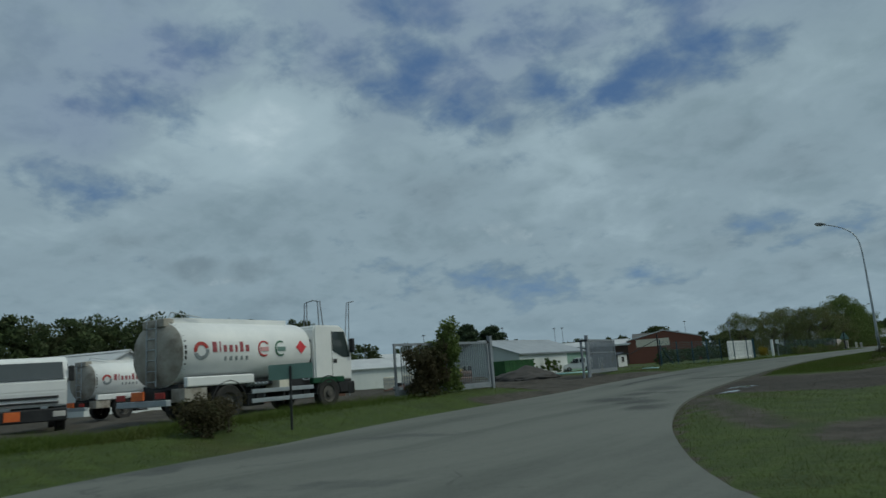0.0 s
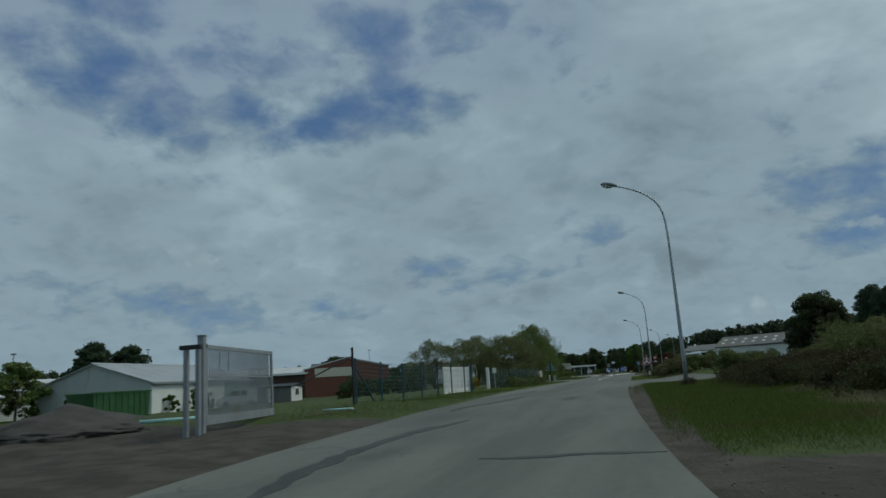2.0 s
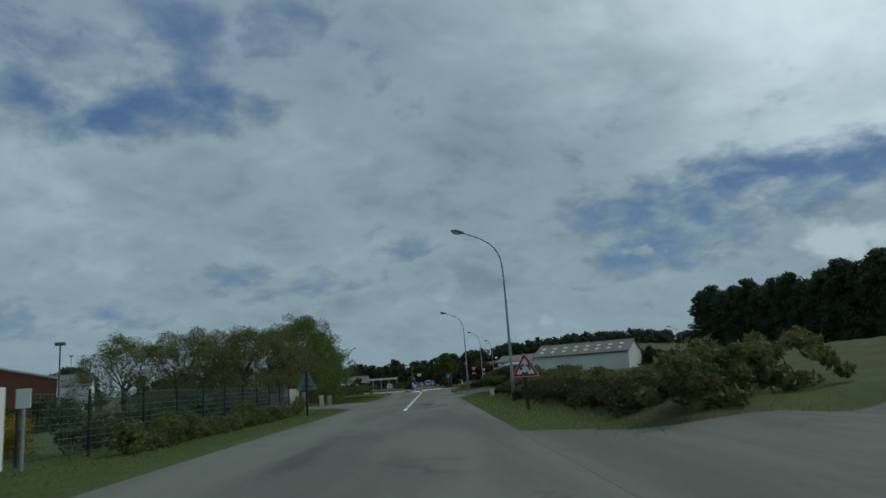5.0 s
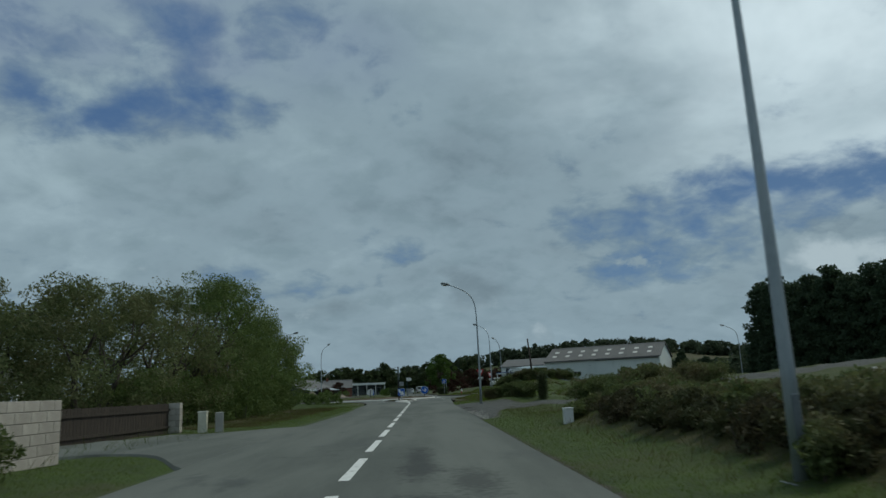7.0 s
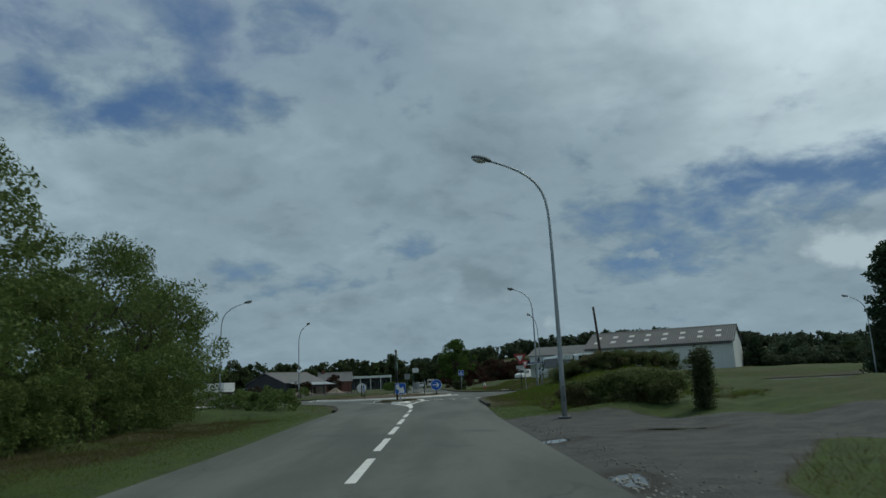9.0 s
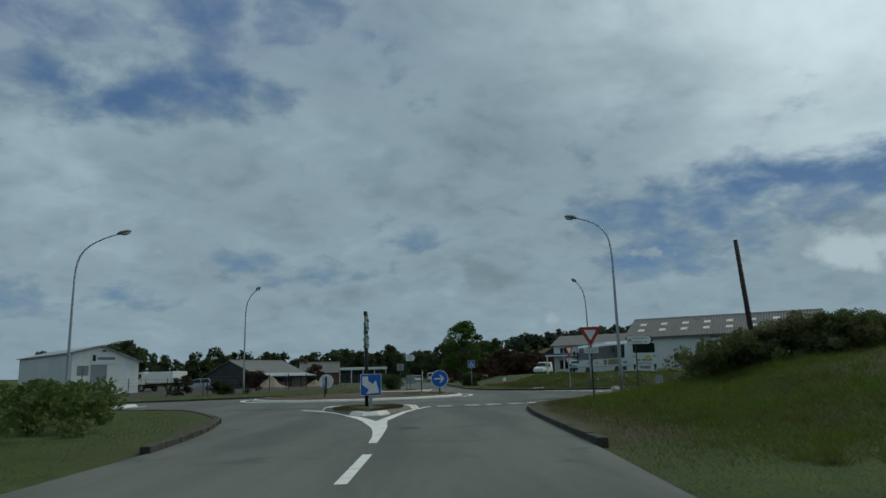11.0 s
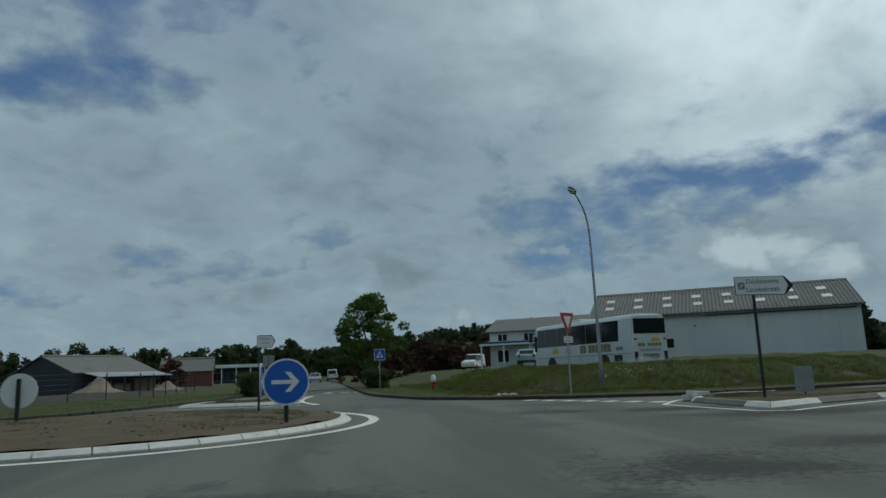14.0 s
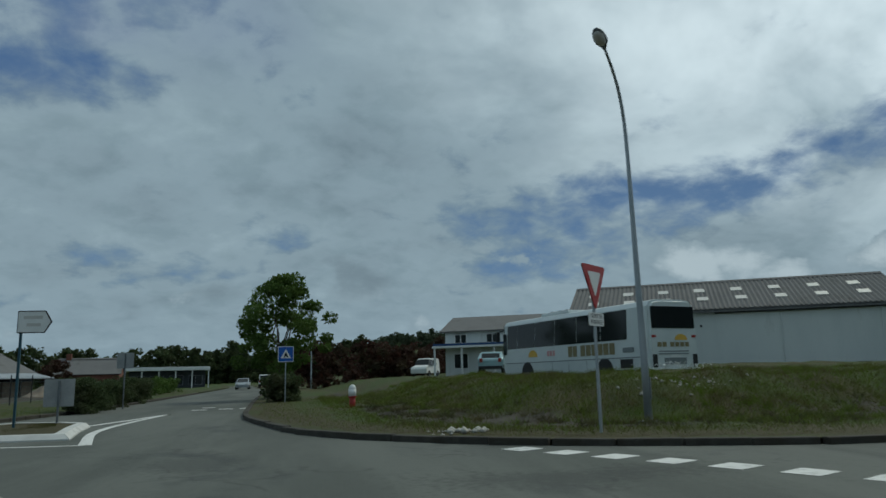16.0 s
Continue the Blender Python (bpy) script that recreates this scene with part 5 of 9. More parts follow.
def roundabout_warning():
    s = thing("warning_sign", -9.05, 77.3, land(-9.05, 77.3), -8, "red-rimmed triangular roundabout warning sign on a dark post", "road sign")
    sign_post(s, 1.75, BLACK, 0.10, 0.06, -1.5)
    side, cz = 0.93, 1.33
    plate(s, "sign_back", tri(side, True, cz, 0.06), -0.06, 0.012, SIGN_WHITE, "pale rim")
    p = plate(s, "sign_panel", tri(side * 0.94, True, cz, 0.05), -0.066, 0.006, SIGN_RED, "red triangle")
    plate(s, "white_field", tri(side * 0.66, True, cz, 0.03), -0.070, 0.004, SIGN_WHITE, "", p)
    for k in range(3):
        a0 = radians(100 + 120 * k)
        out, inn = [], []
        for i in range(8):
            a = a0 + radians(62) * i / 7
            out.append((0.178 * math.cos(a), cz - 0.02 + 0.178 * math.sin(a)))
            inn.append((0.120 * math.cos(a), cz - 0.02 + 0.120 * math.sin(a)))
        a = a0 + radians(62)
        tip = a + radians(34)
        head = [(0.225 * math.cos(a), cz - 0.02 + 0.225 * math.sin(a)), (0.150 * math.cos(tip), cz - 0.02 + 0.150 * math.sin(tip)), (0.070 * math.cos(a), cz - 0.02 + 0.070 * math.sin(a))]
        plate(s, "turning_arrow", out + head + list(reversed(inn)), -0.074, 0.004, BLACK, "", p)


def back_triangle():
    """A triangular sign for the other direction: only its green back shows."""
    s = thing("warning_sign", -17.75, 86.0, land(-17.75, 86.0), 0, "green back of a triangular road sign on a dark post", "road sign")
    sign_post(s, 1.95, BLACK, 0.09, 0.06)
    p = plate(s, "sign_back", tri(1.02, True, 1.42, 0.06), 0.032, 0.014, GREEN_BACK, "pale green triangular back")
    for zz, ww in ((1.25, 0.56), (1.55, 0.26)):
        part("rail", boxes((-ww / 2, ww / 2, 0.005, 0.031, zz, zz + 0.035)), BLACK, p)


def tip_sign():
    s = thing("direction_sign", -0.34, 169.65, 0.12, -4, "white arrow-shaped direction sign with green words on a black post", "road sign")
    sign_post(s, 2.75, BLACK, 0.06, 0.06, 0.0)
    z0 = 2.60
    out = [(-0.50, z0), (0.83, z0 - 0.02), (1.07, z0 + 0.22), (0.83, z0 + 0.47), (-0.50, z0 + 0.47)]
    plate(s, "rim", round_poly(out, 0.04), -0.06, 0.016, BLACK)
    inner = [(-0.485, z0 + 0.015), (0.80, z0 - 0.003), (0.92, z0 + 0.23), (0.80, z0 + 0.455), (-0.485, z0 + 0.455)]
    p = plate(s, "sign_panel", round_poly(inner, 0.035), -0.066, 0.007, SIGN_WHITE, "white panel")
    lettering(s, "Déchetterie", 0.17, 0.24, z0 + 0.335, -0.068, GREEN_TXT, 0.86, p)
    lettering(s, "Lastézérezh", 0.17, 0.24, z0 + 0.13, -0.068, GREEN_TXT, 0.88, p)
    plate(s, "pictogram", round_poly([(-0.42, z0 + 0.14), (-0.24, z0 + 0.14), (-0.24, z0 + 0.32), (-0.42, z0 + 0.32)], 0.02), -0.069, 0.003, GREY_TXT, "", p)
    plate(s, "pictogram_mark", [(-0.385, z0 + 0.17), (-0.36, z0 + 0.17), (-0.275, z0 + 0.27), (-0.30, z0 + 0.29)], -0.072, 0.003, SIGN_WHITE, "", p)


GREEN_TXT = surface("green_lettering", (0.02, 0.10, 0.055), (0.03, 0.13, 0.07), 5.0, 0.5, 0, 0.0)


def pedestrian_sign(x, y, z, turn):
    s = thing("crossing_sign", x, y, z, turn, "square blue crossing sign with a white triangle on a grey post", "road sign")
    sign_post(s, 2.35, ZINC, 0.05, 0.05)
    sq = lambda k: round_poly([(-0.35 * k, 2.25 - 0.35 * k), (0.35 * k, 2.25 - 0.35 * k), (0.35 * k, 2.25 + 0.35 * k), (-0.35 * k, 2.25 + 0.35 * k)], 0.04)
    plate(s, "rim", sq(1.0), -0.05, 0.016, SIGN_WHITE)
    p = plate(s, "sign_panel", sq(0.92), -0.056, 0.005, SIGN_BLUE, "blue panel")
    plate(s, "white_field", tri(0.48, True, 2.20, 0.02), -0.061, 0.004, SIGN_WHITE, "white triangle", p)
    plate(s, "pictogram", [(-0.10, 2.10), (-0.03, 2.10), (0.0, 2.20), (0.05, 2.10), (0.11, 2.10), (0.04, 2.28), (0.0, 2.34), (-0.05, 2.27)], -0.066, 0.004, BLACK, "", p)


def back_panel(x, y, turn, w, z0, z1, label, material=SIGN_BACK, post=ZINC_DARK, two=False):
    z = land(x, y) if abs(x + 14) > 3 or y < 180 or y > 188 else 0.13
    s = thing("road_sign", x, y, z, turn, label, "road sign")
    sign_post(s, z1 - 0.05, post, 0.055, 0.05)
    p = plate(s, "sign_panel", round_poly([(-w / 2, z0), (w / 2, z0), (w / 2, z1), (-w / 2, z1)], 0.03), 0.03, 0.016, material)
    return s


def white_arrow_board():
    s = thing("direction_sign", -14.45, 184.5, 0.13, -6, "white arrow-shaped direction board with faded writing", "road sign")
    sign_post(s, 2.5, BLUE_POST, 0.055, 0.05)
    z0 = 2.23
    out = [(-0.08, z0), (0.56, z0), (0.72, z0 + 0.27), (0.56, z0 + 0.54), (-0.08, z0 + 0.54)]
    plate(s, "rim", round_poly(out, 0.03), -0.05, 0.016, BLACK)
    inner = [(-0.06, z0 + 0.025), (0.545, z0 + 0.025), (0.685, z0 + 0.27), (0.545, z0 + 0.515), (-0.06, z0 + 0.515)]
    p = plate(s, "sign_panel", round_poly(inner, 0.03), -0.056, 0.007, SIGN_WHITE, "white panel")
    for a, b, zz in ((0.06, 0.50, 0.34), (0.14, 0.46, 0.16)):
        plate(s, "writing_bar", [(a, z0 + zz), (b, z0 + zz), (b, z0 + zz + 0.075), (a, z0 + zz + 0.075)], -0.060, 0.003, SKYLIGHT, "", p)


keep_right_sign()
direction_post()
roundabout_warning()
back_triangle()
tip_sign()
pedestrian_sign(-8.55, 199.0, 0.0, 8)
back_panel(-14.25, 186.9, 4, 0.75, 0.42, 1.15, "bare metal back of a square sign")
back_panel(-15.7, 200.5, 0, 0.72, 1.85, 2.55, "bare metal back of a square sign")
back_panel(1.02, 170.0, 150, 0.44, 0.28, 0.93, "low sign with dull grey metal back on a steel post", SIGN_BACK)
white_arrow_board()
back_panel(-15.33, 9.05, 36, 1.10, 1.20, 1.57, "green metal back of a wide sign board on a post", GREEN_BACK, BLACK)
back_panel(-33.5, 171.2, 20, 0.62, 1.6, 2.2, "grey back of a road sign")


# ---------------------------------------------------------------- plants
def leaf_cloud(rng, centres, radii, per, size, flat=0.8, droop=0.0):
    """Small two-triangle leaves gathered in clumps: vertices and faces."""
    centres, radii = np.asarray(centres, float), np.asarray(radii, float)
    n = len(centres) * per
    who = np.repeat(np.arange(len(centres)), per)
    d = rng.normal(size=(n, 3))
    d /= np.linalg.norm(d, axis=1, keepdims=True) + 1e-9
    r = rng.uniform(0.25, 1.0, n) ** 0.5
    p = centres[who] + d * (r * radii[who])[:, None] * np.array((1, 1, flat))
    u = rng.normal(size=(n, 3))
    u[:, 2] -= droop
    u /= np.linalg.norm(u, axis=1, keepdims=True)
    w = np.cross(u, rng.normal(size=(n, 3)))
    w /= np.linalg.norm(w, axis=1, keepdims=True)
    s = size * rng.uniform(0.6, 1.35, n)
    a, b = u * s[:, None], w * (s * 0.42)[:, None]
    v = np.stack([p - a, p - 0.1 * a + b, p + a, p - 0.1 * a - b], 1).reshape(-1, 3)
    return v, np.arange(4 * n).reshape(n, 4)


def limb(bm, a, b, r0, r1, rng, bend=0.12, seg=6):
    a, b = Vector(a), Vector(b)
    n = 4
    pts = [a.lerp(b, k / n) + Vector([rng.uniform(-1, 1) * bend * (b - a).length * (0 < k < n) for _ in range(3)]) * 0.5 for k in range(n + 1)]
    tube(bm, pts, [r0 + (r1 - r0) * k / n for k in range(n + 1)], seg)


def broad_tree(name, x, y, height, spread, label, leaves, seed, clumps=70, per=150, size=0.11, trunk=0.14, base=0.18, category="tree", flat=0.75, z=None, group="", lean=0.0, stems=1, ragged=0.0, puff=1.0):
    """A trunk with limbs and a crown of leaf clumps with an uneven outline."""
    rng, nrg = random.Random(seed), np.random.default_rng(seed)
    z = land(x, y) if z is None else z
    root = thing(name, x, y, z, 0, label, category, group)
    centres, radii = [], []
    bm = bmesh.new()
    for s in range(stems):
        ox, oy = (rng.uniform(-0.35, 0.35) * spread, rng.uniform(-0.3, 0.3) * spread) if stems > 1 else (0, 0)
        fork = Vector((ox + lean, oy, height * rng.uniform(0.30, 0.42)))
        limb(bm, (ox * 0.6, oy * 0.6, -0.1), fork, trunk, trunk * 0.7, rng, 0.06, 8)
        for k in range(7 if stems == 1 else 4):
            a = 2 * math.pi * k / 7 + rng.uniform(-0.3, 0.3)
            e = Vector((fork.x + 0.62 * spread * math.cos(a) * rng.uniform(0.5, 1), fork.y + 0.62 * spread * math.sin(a) * rng.uniform(0.5, 1), height * rng.uniform(0.55, 0.9)))
            limb(bm, fork, e, trunk * 0.5, 0.015, rng, 0.15, 5)
    part("trunk", bm, BARK, root, "dark bark", smooth=True)
    for _ in range(clumps):
        a, u = rng.uniform(0, 2 * math.pi), rng.random()
        zz = base + (1 - base) * rng.random() ** 0.8
        prof = math.sin(math.pi * min(1, 0.16 + 0.80 * (zz - base) / (1 - base))) ** 0.7
        r = spread * prof * (0.35 + 0.65 * math.sqrt(u)) * (1 + ragged * rng.uniform(-1, 1))
        centres.append((r * math.cos(a) + lean * zz, r * math.sin(a), height * zz * (1 + 0.07 * rng.uniform(-1, 1)) - 0.08 * height))
        radii.append(spread * puff * rng.uniform(0.16, 0.30))
    v, f = leaf_cloud(nrg, centres, radii, per, size, flat)
    mesh_from("crown", v, f, leaves, root)
    return root


def conifer(x, y, height, spread, seed, label, z=None, name="conifer", per=420, rows=14, group="", size=0.16, full=0.75):
    rng, nrg = random.Random(seed), np.random.default_rng(seed)
    z = land(x, y) if z is None else z
    root = thing(name, x, y, z, 0, label, "tree", group)
    part("trunk", rod_mesh((0, 0, -0.2), (0, 0, height * 0.96), 0.16, 0.02, 8), BARK, root, smooth=True)
    centres, radii = [], []
    for k in range(rows):
        s = k / (rows - 1)
        r = spread * (1 - s) ** full + 0.12
        for j in range(max(3, int(9 * (1 - s) ** full + 3))):
            a = rng.uniform(0, 2 * math.pi)
            q = rng.uniform(0.45, 1.0)
            centres.append((r * q * math.cos(a), r * q * math.sin(a), height * (0.06 + 0.92 * s) - 0.25 * q * r * 0.5 + rng.uniform(-0.2, 0.2)))
            radii.append((0.20 + 0.10 * (full < 0.5)) * spread + 0.22 * min(1.0, spread * 1.5))
    v, f = leaf_cloud(nrg, centres, radii, max(20, per // 8), size, 0.45, 0.1)
    mesh_from("crown", v, f, NEEDLE, root)
    return root


def hedge(name, line, width, height, label, leaves, seed, per_m=9, per=90, size=0.085, wild=0.35, category="hedge", base=0.0, kind=""):
    """A row of foliage along a line, uneven in height."""
    rng, nrg = random.Random(seed), np.random.default_rng(seed)
    centres, radii = [], []
    pts = [Vector((p[0], p[1], 0)) for p in line]
    x0, y0 = pts[0].x, pts[0].y
    for a, b in zip(pts, pts[1:]):
        n = int((b - a).length * per_m)
        for _ in range(n):
            p = a.lerp(b, rng.random())
            px, py = p.x + rng.gauss(0, 0.33) * width, p.y + rng.gauss(0, 0.33) * width
            top = height * (1 + wild * noise.noise((px * 0.55, py * 0.55, seed)) + 0.3 * wild * noise.noise((px * 1.9, py * 1.9, seed)))
            zz = land(px, py) + base + (top - base) * rng.random() ** 0.7
            centres.append((px - x0, py - y0, zz))
            radii.append(rng.uniform(0.22, 0.42) * min(1.0, 0.5 + height * 0.3))
    v, f = leaf_cloud(nrg, centres, radii, per, size)
    root = thing(name, x0, y0, 0, 0, label, category)
    mesh_from("foliage", v, f, leaves, root)
    # woody stems inside the leaves
    for a, b in zip(pts, pts[1:]):
        for k in range(max(1, int((b - a).length * 0.7))):
            p = a.lerp(b, rng.random())
            px, py = p.x + rng.gauss(0, 0.2) * width, p.y + rng.gauss(0, 0.2) * width
            z = land(px, py)
            tip = (px - x0 + rng.uniform(-0.3, 0.3), py - y0 + rng.uniform(-0.3, 0.3), z + height * rng.uniform(0.7, 0.95))
            part("stem", rod_mesh((px - x0, py - y0, z - 0.1), tip, 0.022, 0.008, 5), BARK, root)
    return root


def far_wood(name, label, spots, leaves, seed, per=60, size=0.9, clumps=34):
    """A distant belt of trees: crowns of many small clumps that run into one another."""
    rng, nrg = random.Random(seed), np.random.default_rng(seed)
    centres, radii = [], []
    for x, y, h, r in spots:
        z = land(x, y)
        slim = rng.uniform(1.6, 3.0)
        for k in range(clumps):
            a, q = rng.uniform(0, 2 * math.pi), rng.random() ** 0.5
            zz = (k + rng.random()) / clumps
            wide = r * 1.25 * (1 - zz ** slim) ** 0.5
            centres.append((x + wide * q * math.cos(a), y + wide * q * math.sin(a), z + h * (0.02 + 0.93 * zz)))
            radii.append(r * rng.uniform(0.16, 0.30))
    v, f = leaf_cloud(nrg, centres, radii, per, size, 0.9)
    return tagged(mesh_from(name, v, f, leaves), label, "woodland", kind="stuff")


def belt(a, b, step_, h, r, seed, jitter=4.0, vary=0.3):
    rng = random.Random(seed)
    a, b = Vector(a), Vector(b)
    n = int((b - a).length / step_)
    return [(a.lerp(b, k / n).x + rng.uniform(-jitter, jitter), a.lerp(b, k / n).y + rng.uniform(-jitter, jitter), h * (1 + vary * rng.uniform(-1, 1)), r * rng.uniform(0.8, 1.3)) for k in range(n + 1)]


def build_plants():
    # willows on the west side
    for x, y, h, s, lv, sd in ((-25.2, 106.8, 6.1, 3.6, LEAF_WILLOW, 1), (-24.6, 112.0, 6.4, 3.7, LEAF_WILLOW, 2), (-23.4, 117.2, 8.0, 3.5, LEAF_GREEN, 3), (-24.1, 121.6, 8.3, 2.8, LEAF_GREEN, 4), (-23.9, 126.0, 5.5, 2.6, LEAF_GREEN, 5),
                               (-23.9, 130.6, 6.9, 3.4, LEAF_GREEN, 6), (-24.4, 135.6, 6.3, 2.9, LEAF_GREEN, 10), (-26.0, 140.2, 4.2, 2.1, LEAF_GREEN, 11), (-30.0, 106.5, 6.4, 4.0, LEAF_WILLOW, 7), (-31.0, 116.0, 6.8, 3.9, LEAF_WILLOW, 8), (-35.5, 109.5, 6.4, 4.0, LEAF_WILLOW, 9)):
        broad_tree("willow_tree", x, y, h, s, "bushy grey-green willow with an uneven crown" if lv is LEAF_WILLOW else "bushy green willow with an uneven crown", lv, sd, clumps=190, per=150, size=0.066, base=0.06, stems=3, group="roadside willows", ragged=0.35, puff=0.72)
    hedge("hedge", [(-24, 106), (-22.4, 112), (-22.0, 120), (-22.4, 127), (-23.6, 134), (-25.2, 142)], 1.3, 1.8, "wild green hedge below the willows", LEAF_GREEN, 11, 16, 110, wild=0.5, size=0.06)
    hedge("hedge", [(-20.0, 142), (-24.5, 151), (-30, 154.5)], 2.4, 1.0, "low wild hedge on the corner verge", LEAF_GREEN, 12, 8, 80, wild=0.5)
    hedge("hedge", [(-36.0, 78.8), (-35.3, 84.0), (-34.2, 98.1)], 1.6, 1.6, "dark clipped hedge before the brick building", LEAF_DARK, 28, 12, 90, wild=0.15, size=0.12)
    # brambles and hedges on the east side
    hedge("bramble_bank", [(-1.6, 30), (-2.9, 36), (-3.8, 42)], 1.9, 1.25, "dark bramble thicket on the bank", LEAF_BRAMBLE, 13, 60, 120, wild=0.6, size=0.046)
    hedge("bramble_bank", [(-6.0, 52.9), (-5.2, 52.5), (-4.3, 52.1)], 0.9, 1.02, "dark round bramble bush beside the side road", LEAF_BRAMBLE, 14, 150, 130, wild=0.35, size=0.045)
    hedge("bramble_bank", [(-5.6, 50.6), (-5.4, 48.4), (-5.2, 46.4)], 1.2, 0.42, "brown bracken and dead brambles on the slope", LEAF_BROWN, 33, 90, 110, wild=0.6, size=0.045)
    hedge("bramble_bank", [(-3.3, 50.6), (-2.4, 49.2)], 1.2, 0.55, "dark bramble thicket beside the side road", LEAF_BRAMBLE, 34, 60, 120, wild=0.5, size=0.05)
    hedge("hedge", [(-6.6, 69), (-6.4, 78), (-6.3, 88), (-6.4, 98)], 1.3, 0.50, "wild hedge on top of the bank", LEAF_BRAMBLE, 15, 30, 110, wild=0.5, size=0.055)
    hedge("bramble_bank", [(-7.7, 69), (-7.6, 80), (-7.6, 90), (-7.5, 97)], 0.85, 0.34, "brown bramble scrub on the face of the bank", LEAF_BROWN, 20, 26, 80, wild=0.6, size=0.05)
    hedge("hedge", [(-5.9, 99.0), (-5.4, 101.0), (-5.0, 103.0)], 0.9, 0.95, "tall dark bush at the end of the bank", LEAF_BRAMBLE, 27, 60, 130, wild=0.5, size=0.055)
    hedge("bramble_bank", [(-4.9, 32), (-5.8, 38), (-6.3, 46)], 1.4, 0.48, "brown bracken at the foot of the brambles", LEAF_BROWN, 26, 60, 90, wild=0.6, size=0.042)
    hedge("weed_bed", [(-18.75, 69), (-18.6, 77), (-18.6, 84), (-18.9, 90)], 0.5, 0.5, "rank green weeds along the wire fence", LEAF_BRAMBLE, 29, 14, 80, wild=0.9, size=0.05, category="weeds")
    hedge("weed_bed", [(-20.5, 70), (-20.5, 79), (-20.6, 90)], 0.7, 0.95, "dark overgrown weeds behind the wire fence", LEAF_DARK, 30, 14, 90, wild=0.8, size=0.06, category="weeds")
    hedge("weed_clump", [(-8.4, 85.6), (-8.1, 86.3)], 0.3, 0.36, "weeds round the lamp's foot", LEAF_BRAMBLE, 22, 50, 70, size=0.04, category="weeds")
    hedge("weed_clump", [(-8.3, 98.0), (-7.6, 98.7)], 0.45, 0.36, "weeds round the marker box", LEAF_BRAMBLE, 23, 34, 90, size=0.05, category="weeds")
    hedge("weed_clump", [(-8.4, 45.2), (-8.2, 45.7)], 0.22, 0.2, "weeds round the lamp's foot", LEAF_BROWN, 24, 50, 70, size=0.03, category="weeds")
    hedge("bramble_clump", [(-7.6, 66.8), (-6.2, 68), (-4.0, 69.5)], 1.4, 1.1, "dark bramble clump at the side road", LEAF_BRAMBLE, 16, 16, 80, wild=0.4)
    hedge("hedge", [(-4.3, 114.6), (-3.6, 111.0), (-2.8, 107.0), (-2.2, 103)], 1.1, 1.15, "dark wild hedge beside the yard", LEAF_BRAMBLE, 17, 60, 120, wild=0.35, size=0.045)
    hedge("hedge", [(-7.7, 129.6), (-6.3, 128.9), (-4.8, 127.0)], 0.75, 0.78, "bramble hedge behind the yard", LEAF_BRAMBLE, 18, 80, 120, wild=0.35, size=0.045)
    hedge("hedge", [(-4.6, 148.6), (-3.6, 147.2), (-1.5, 146.4), (2, 146.5)], 1.2, 0.85, "wild dark bushes on the grass mound", LEAF_BRAMBLE, 19, 70, 130, wild=0.5, size=0.045)
    hedge("ivy_column", [(-4.4, 125.5), (-4.35, 125.7)], 0.13, 1.6, "dead trunk wrapped in dark green ivy", LEAF_DARK, 71, 260, 90, wild=0.12, size=0.05, category="shrub")
    # the dark row of cypresses
    for k in range(20):
        conifer(37.5 + 0.385 * k, 179 - 3.63 * k, 13.9 - 0.23 * k + 0.8 * math.sin(k * 2.1), 3.3, 30 + k, "dark dense cypress in a row", name="cypress", per=560, rows=24, size=0.27, group="row of cypresses", full=0.46)
    for x, y, h, sp, sd in ((37.5, 213.5, 4.3, 1.5, 96), (42.5, 214.5, 3.2, 1.6, 97)):
        conifer(x, y, h, sp, sd, "dark pine beside the warehouse", name="pine", rows=14, per=900, size=0.2, full=0.6)
    broad_tree("oak", 49, 208, 3.0, 2.0, "dark green round tree", LEAF_DARK, 44, 70, 120, 0.2)
    broad_tree("oak", -3.4, 46.4, 2.85, 1.15, "dark green young oak on the bramble bank", LEAF_DARK, 45, 150, 260, 0.055, base=0.05, stems=2)
    hedge("bramble_bank", [(-3.9, 42.6), (-4.1, 46.0)], 1.0, 0.62, "dark bramble thicket below the young oak", LEAF_BRAMBLE, 35, 80, 120, wild=0.5, size=0.045)
    broad_tree("oak", -1.4, 41.5, 2.1, 1.4, "dark green young oak on the bramble bank", LEAF_DARK, 46, 90, 240, 0.065)
    # beyond the roundabout
    broad_tree("young_tree", -9.0, 207.5, 7.2, 2.4, "young maple with bright green leaves", LEAF_BRIGHT, 50, 80, 140, 0.13, trunk=0.09, base=0.30, ragged=0.35)
    hedge("round_bush", [(-8.7, 199.8), (-8.6, 201.0)], 0.95, 1.15, "clipped dark green round bush", LEAF_DARK, 51, 40, 110, wild=0.1, category="bush")
    for k, (x, y) in enumerate(((-15.7, 196.0), (-15.9, 199.2), (-16.2, 203.0), (-16.6, 208.0), (-17.2, 214.0))):
        hedge("bush", [(x - 0.5, y - 0.6), (x - 0.5, y + 0.6)], 0.95, 1.2, "rounded dark green bush beside the road", LEAF_DARK, 152 + k, 80, 130, wild=0.1, size=0.05, category="bush")
    hedge("hedge", [(-19.5, 226), (-20.2, 234), (-21, 244)], 1.2, 1.3, "green hedge along the north road", LEAF_BRIGHT, 57, 8, 70, wild=0.2)
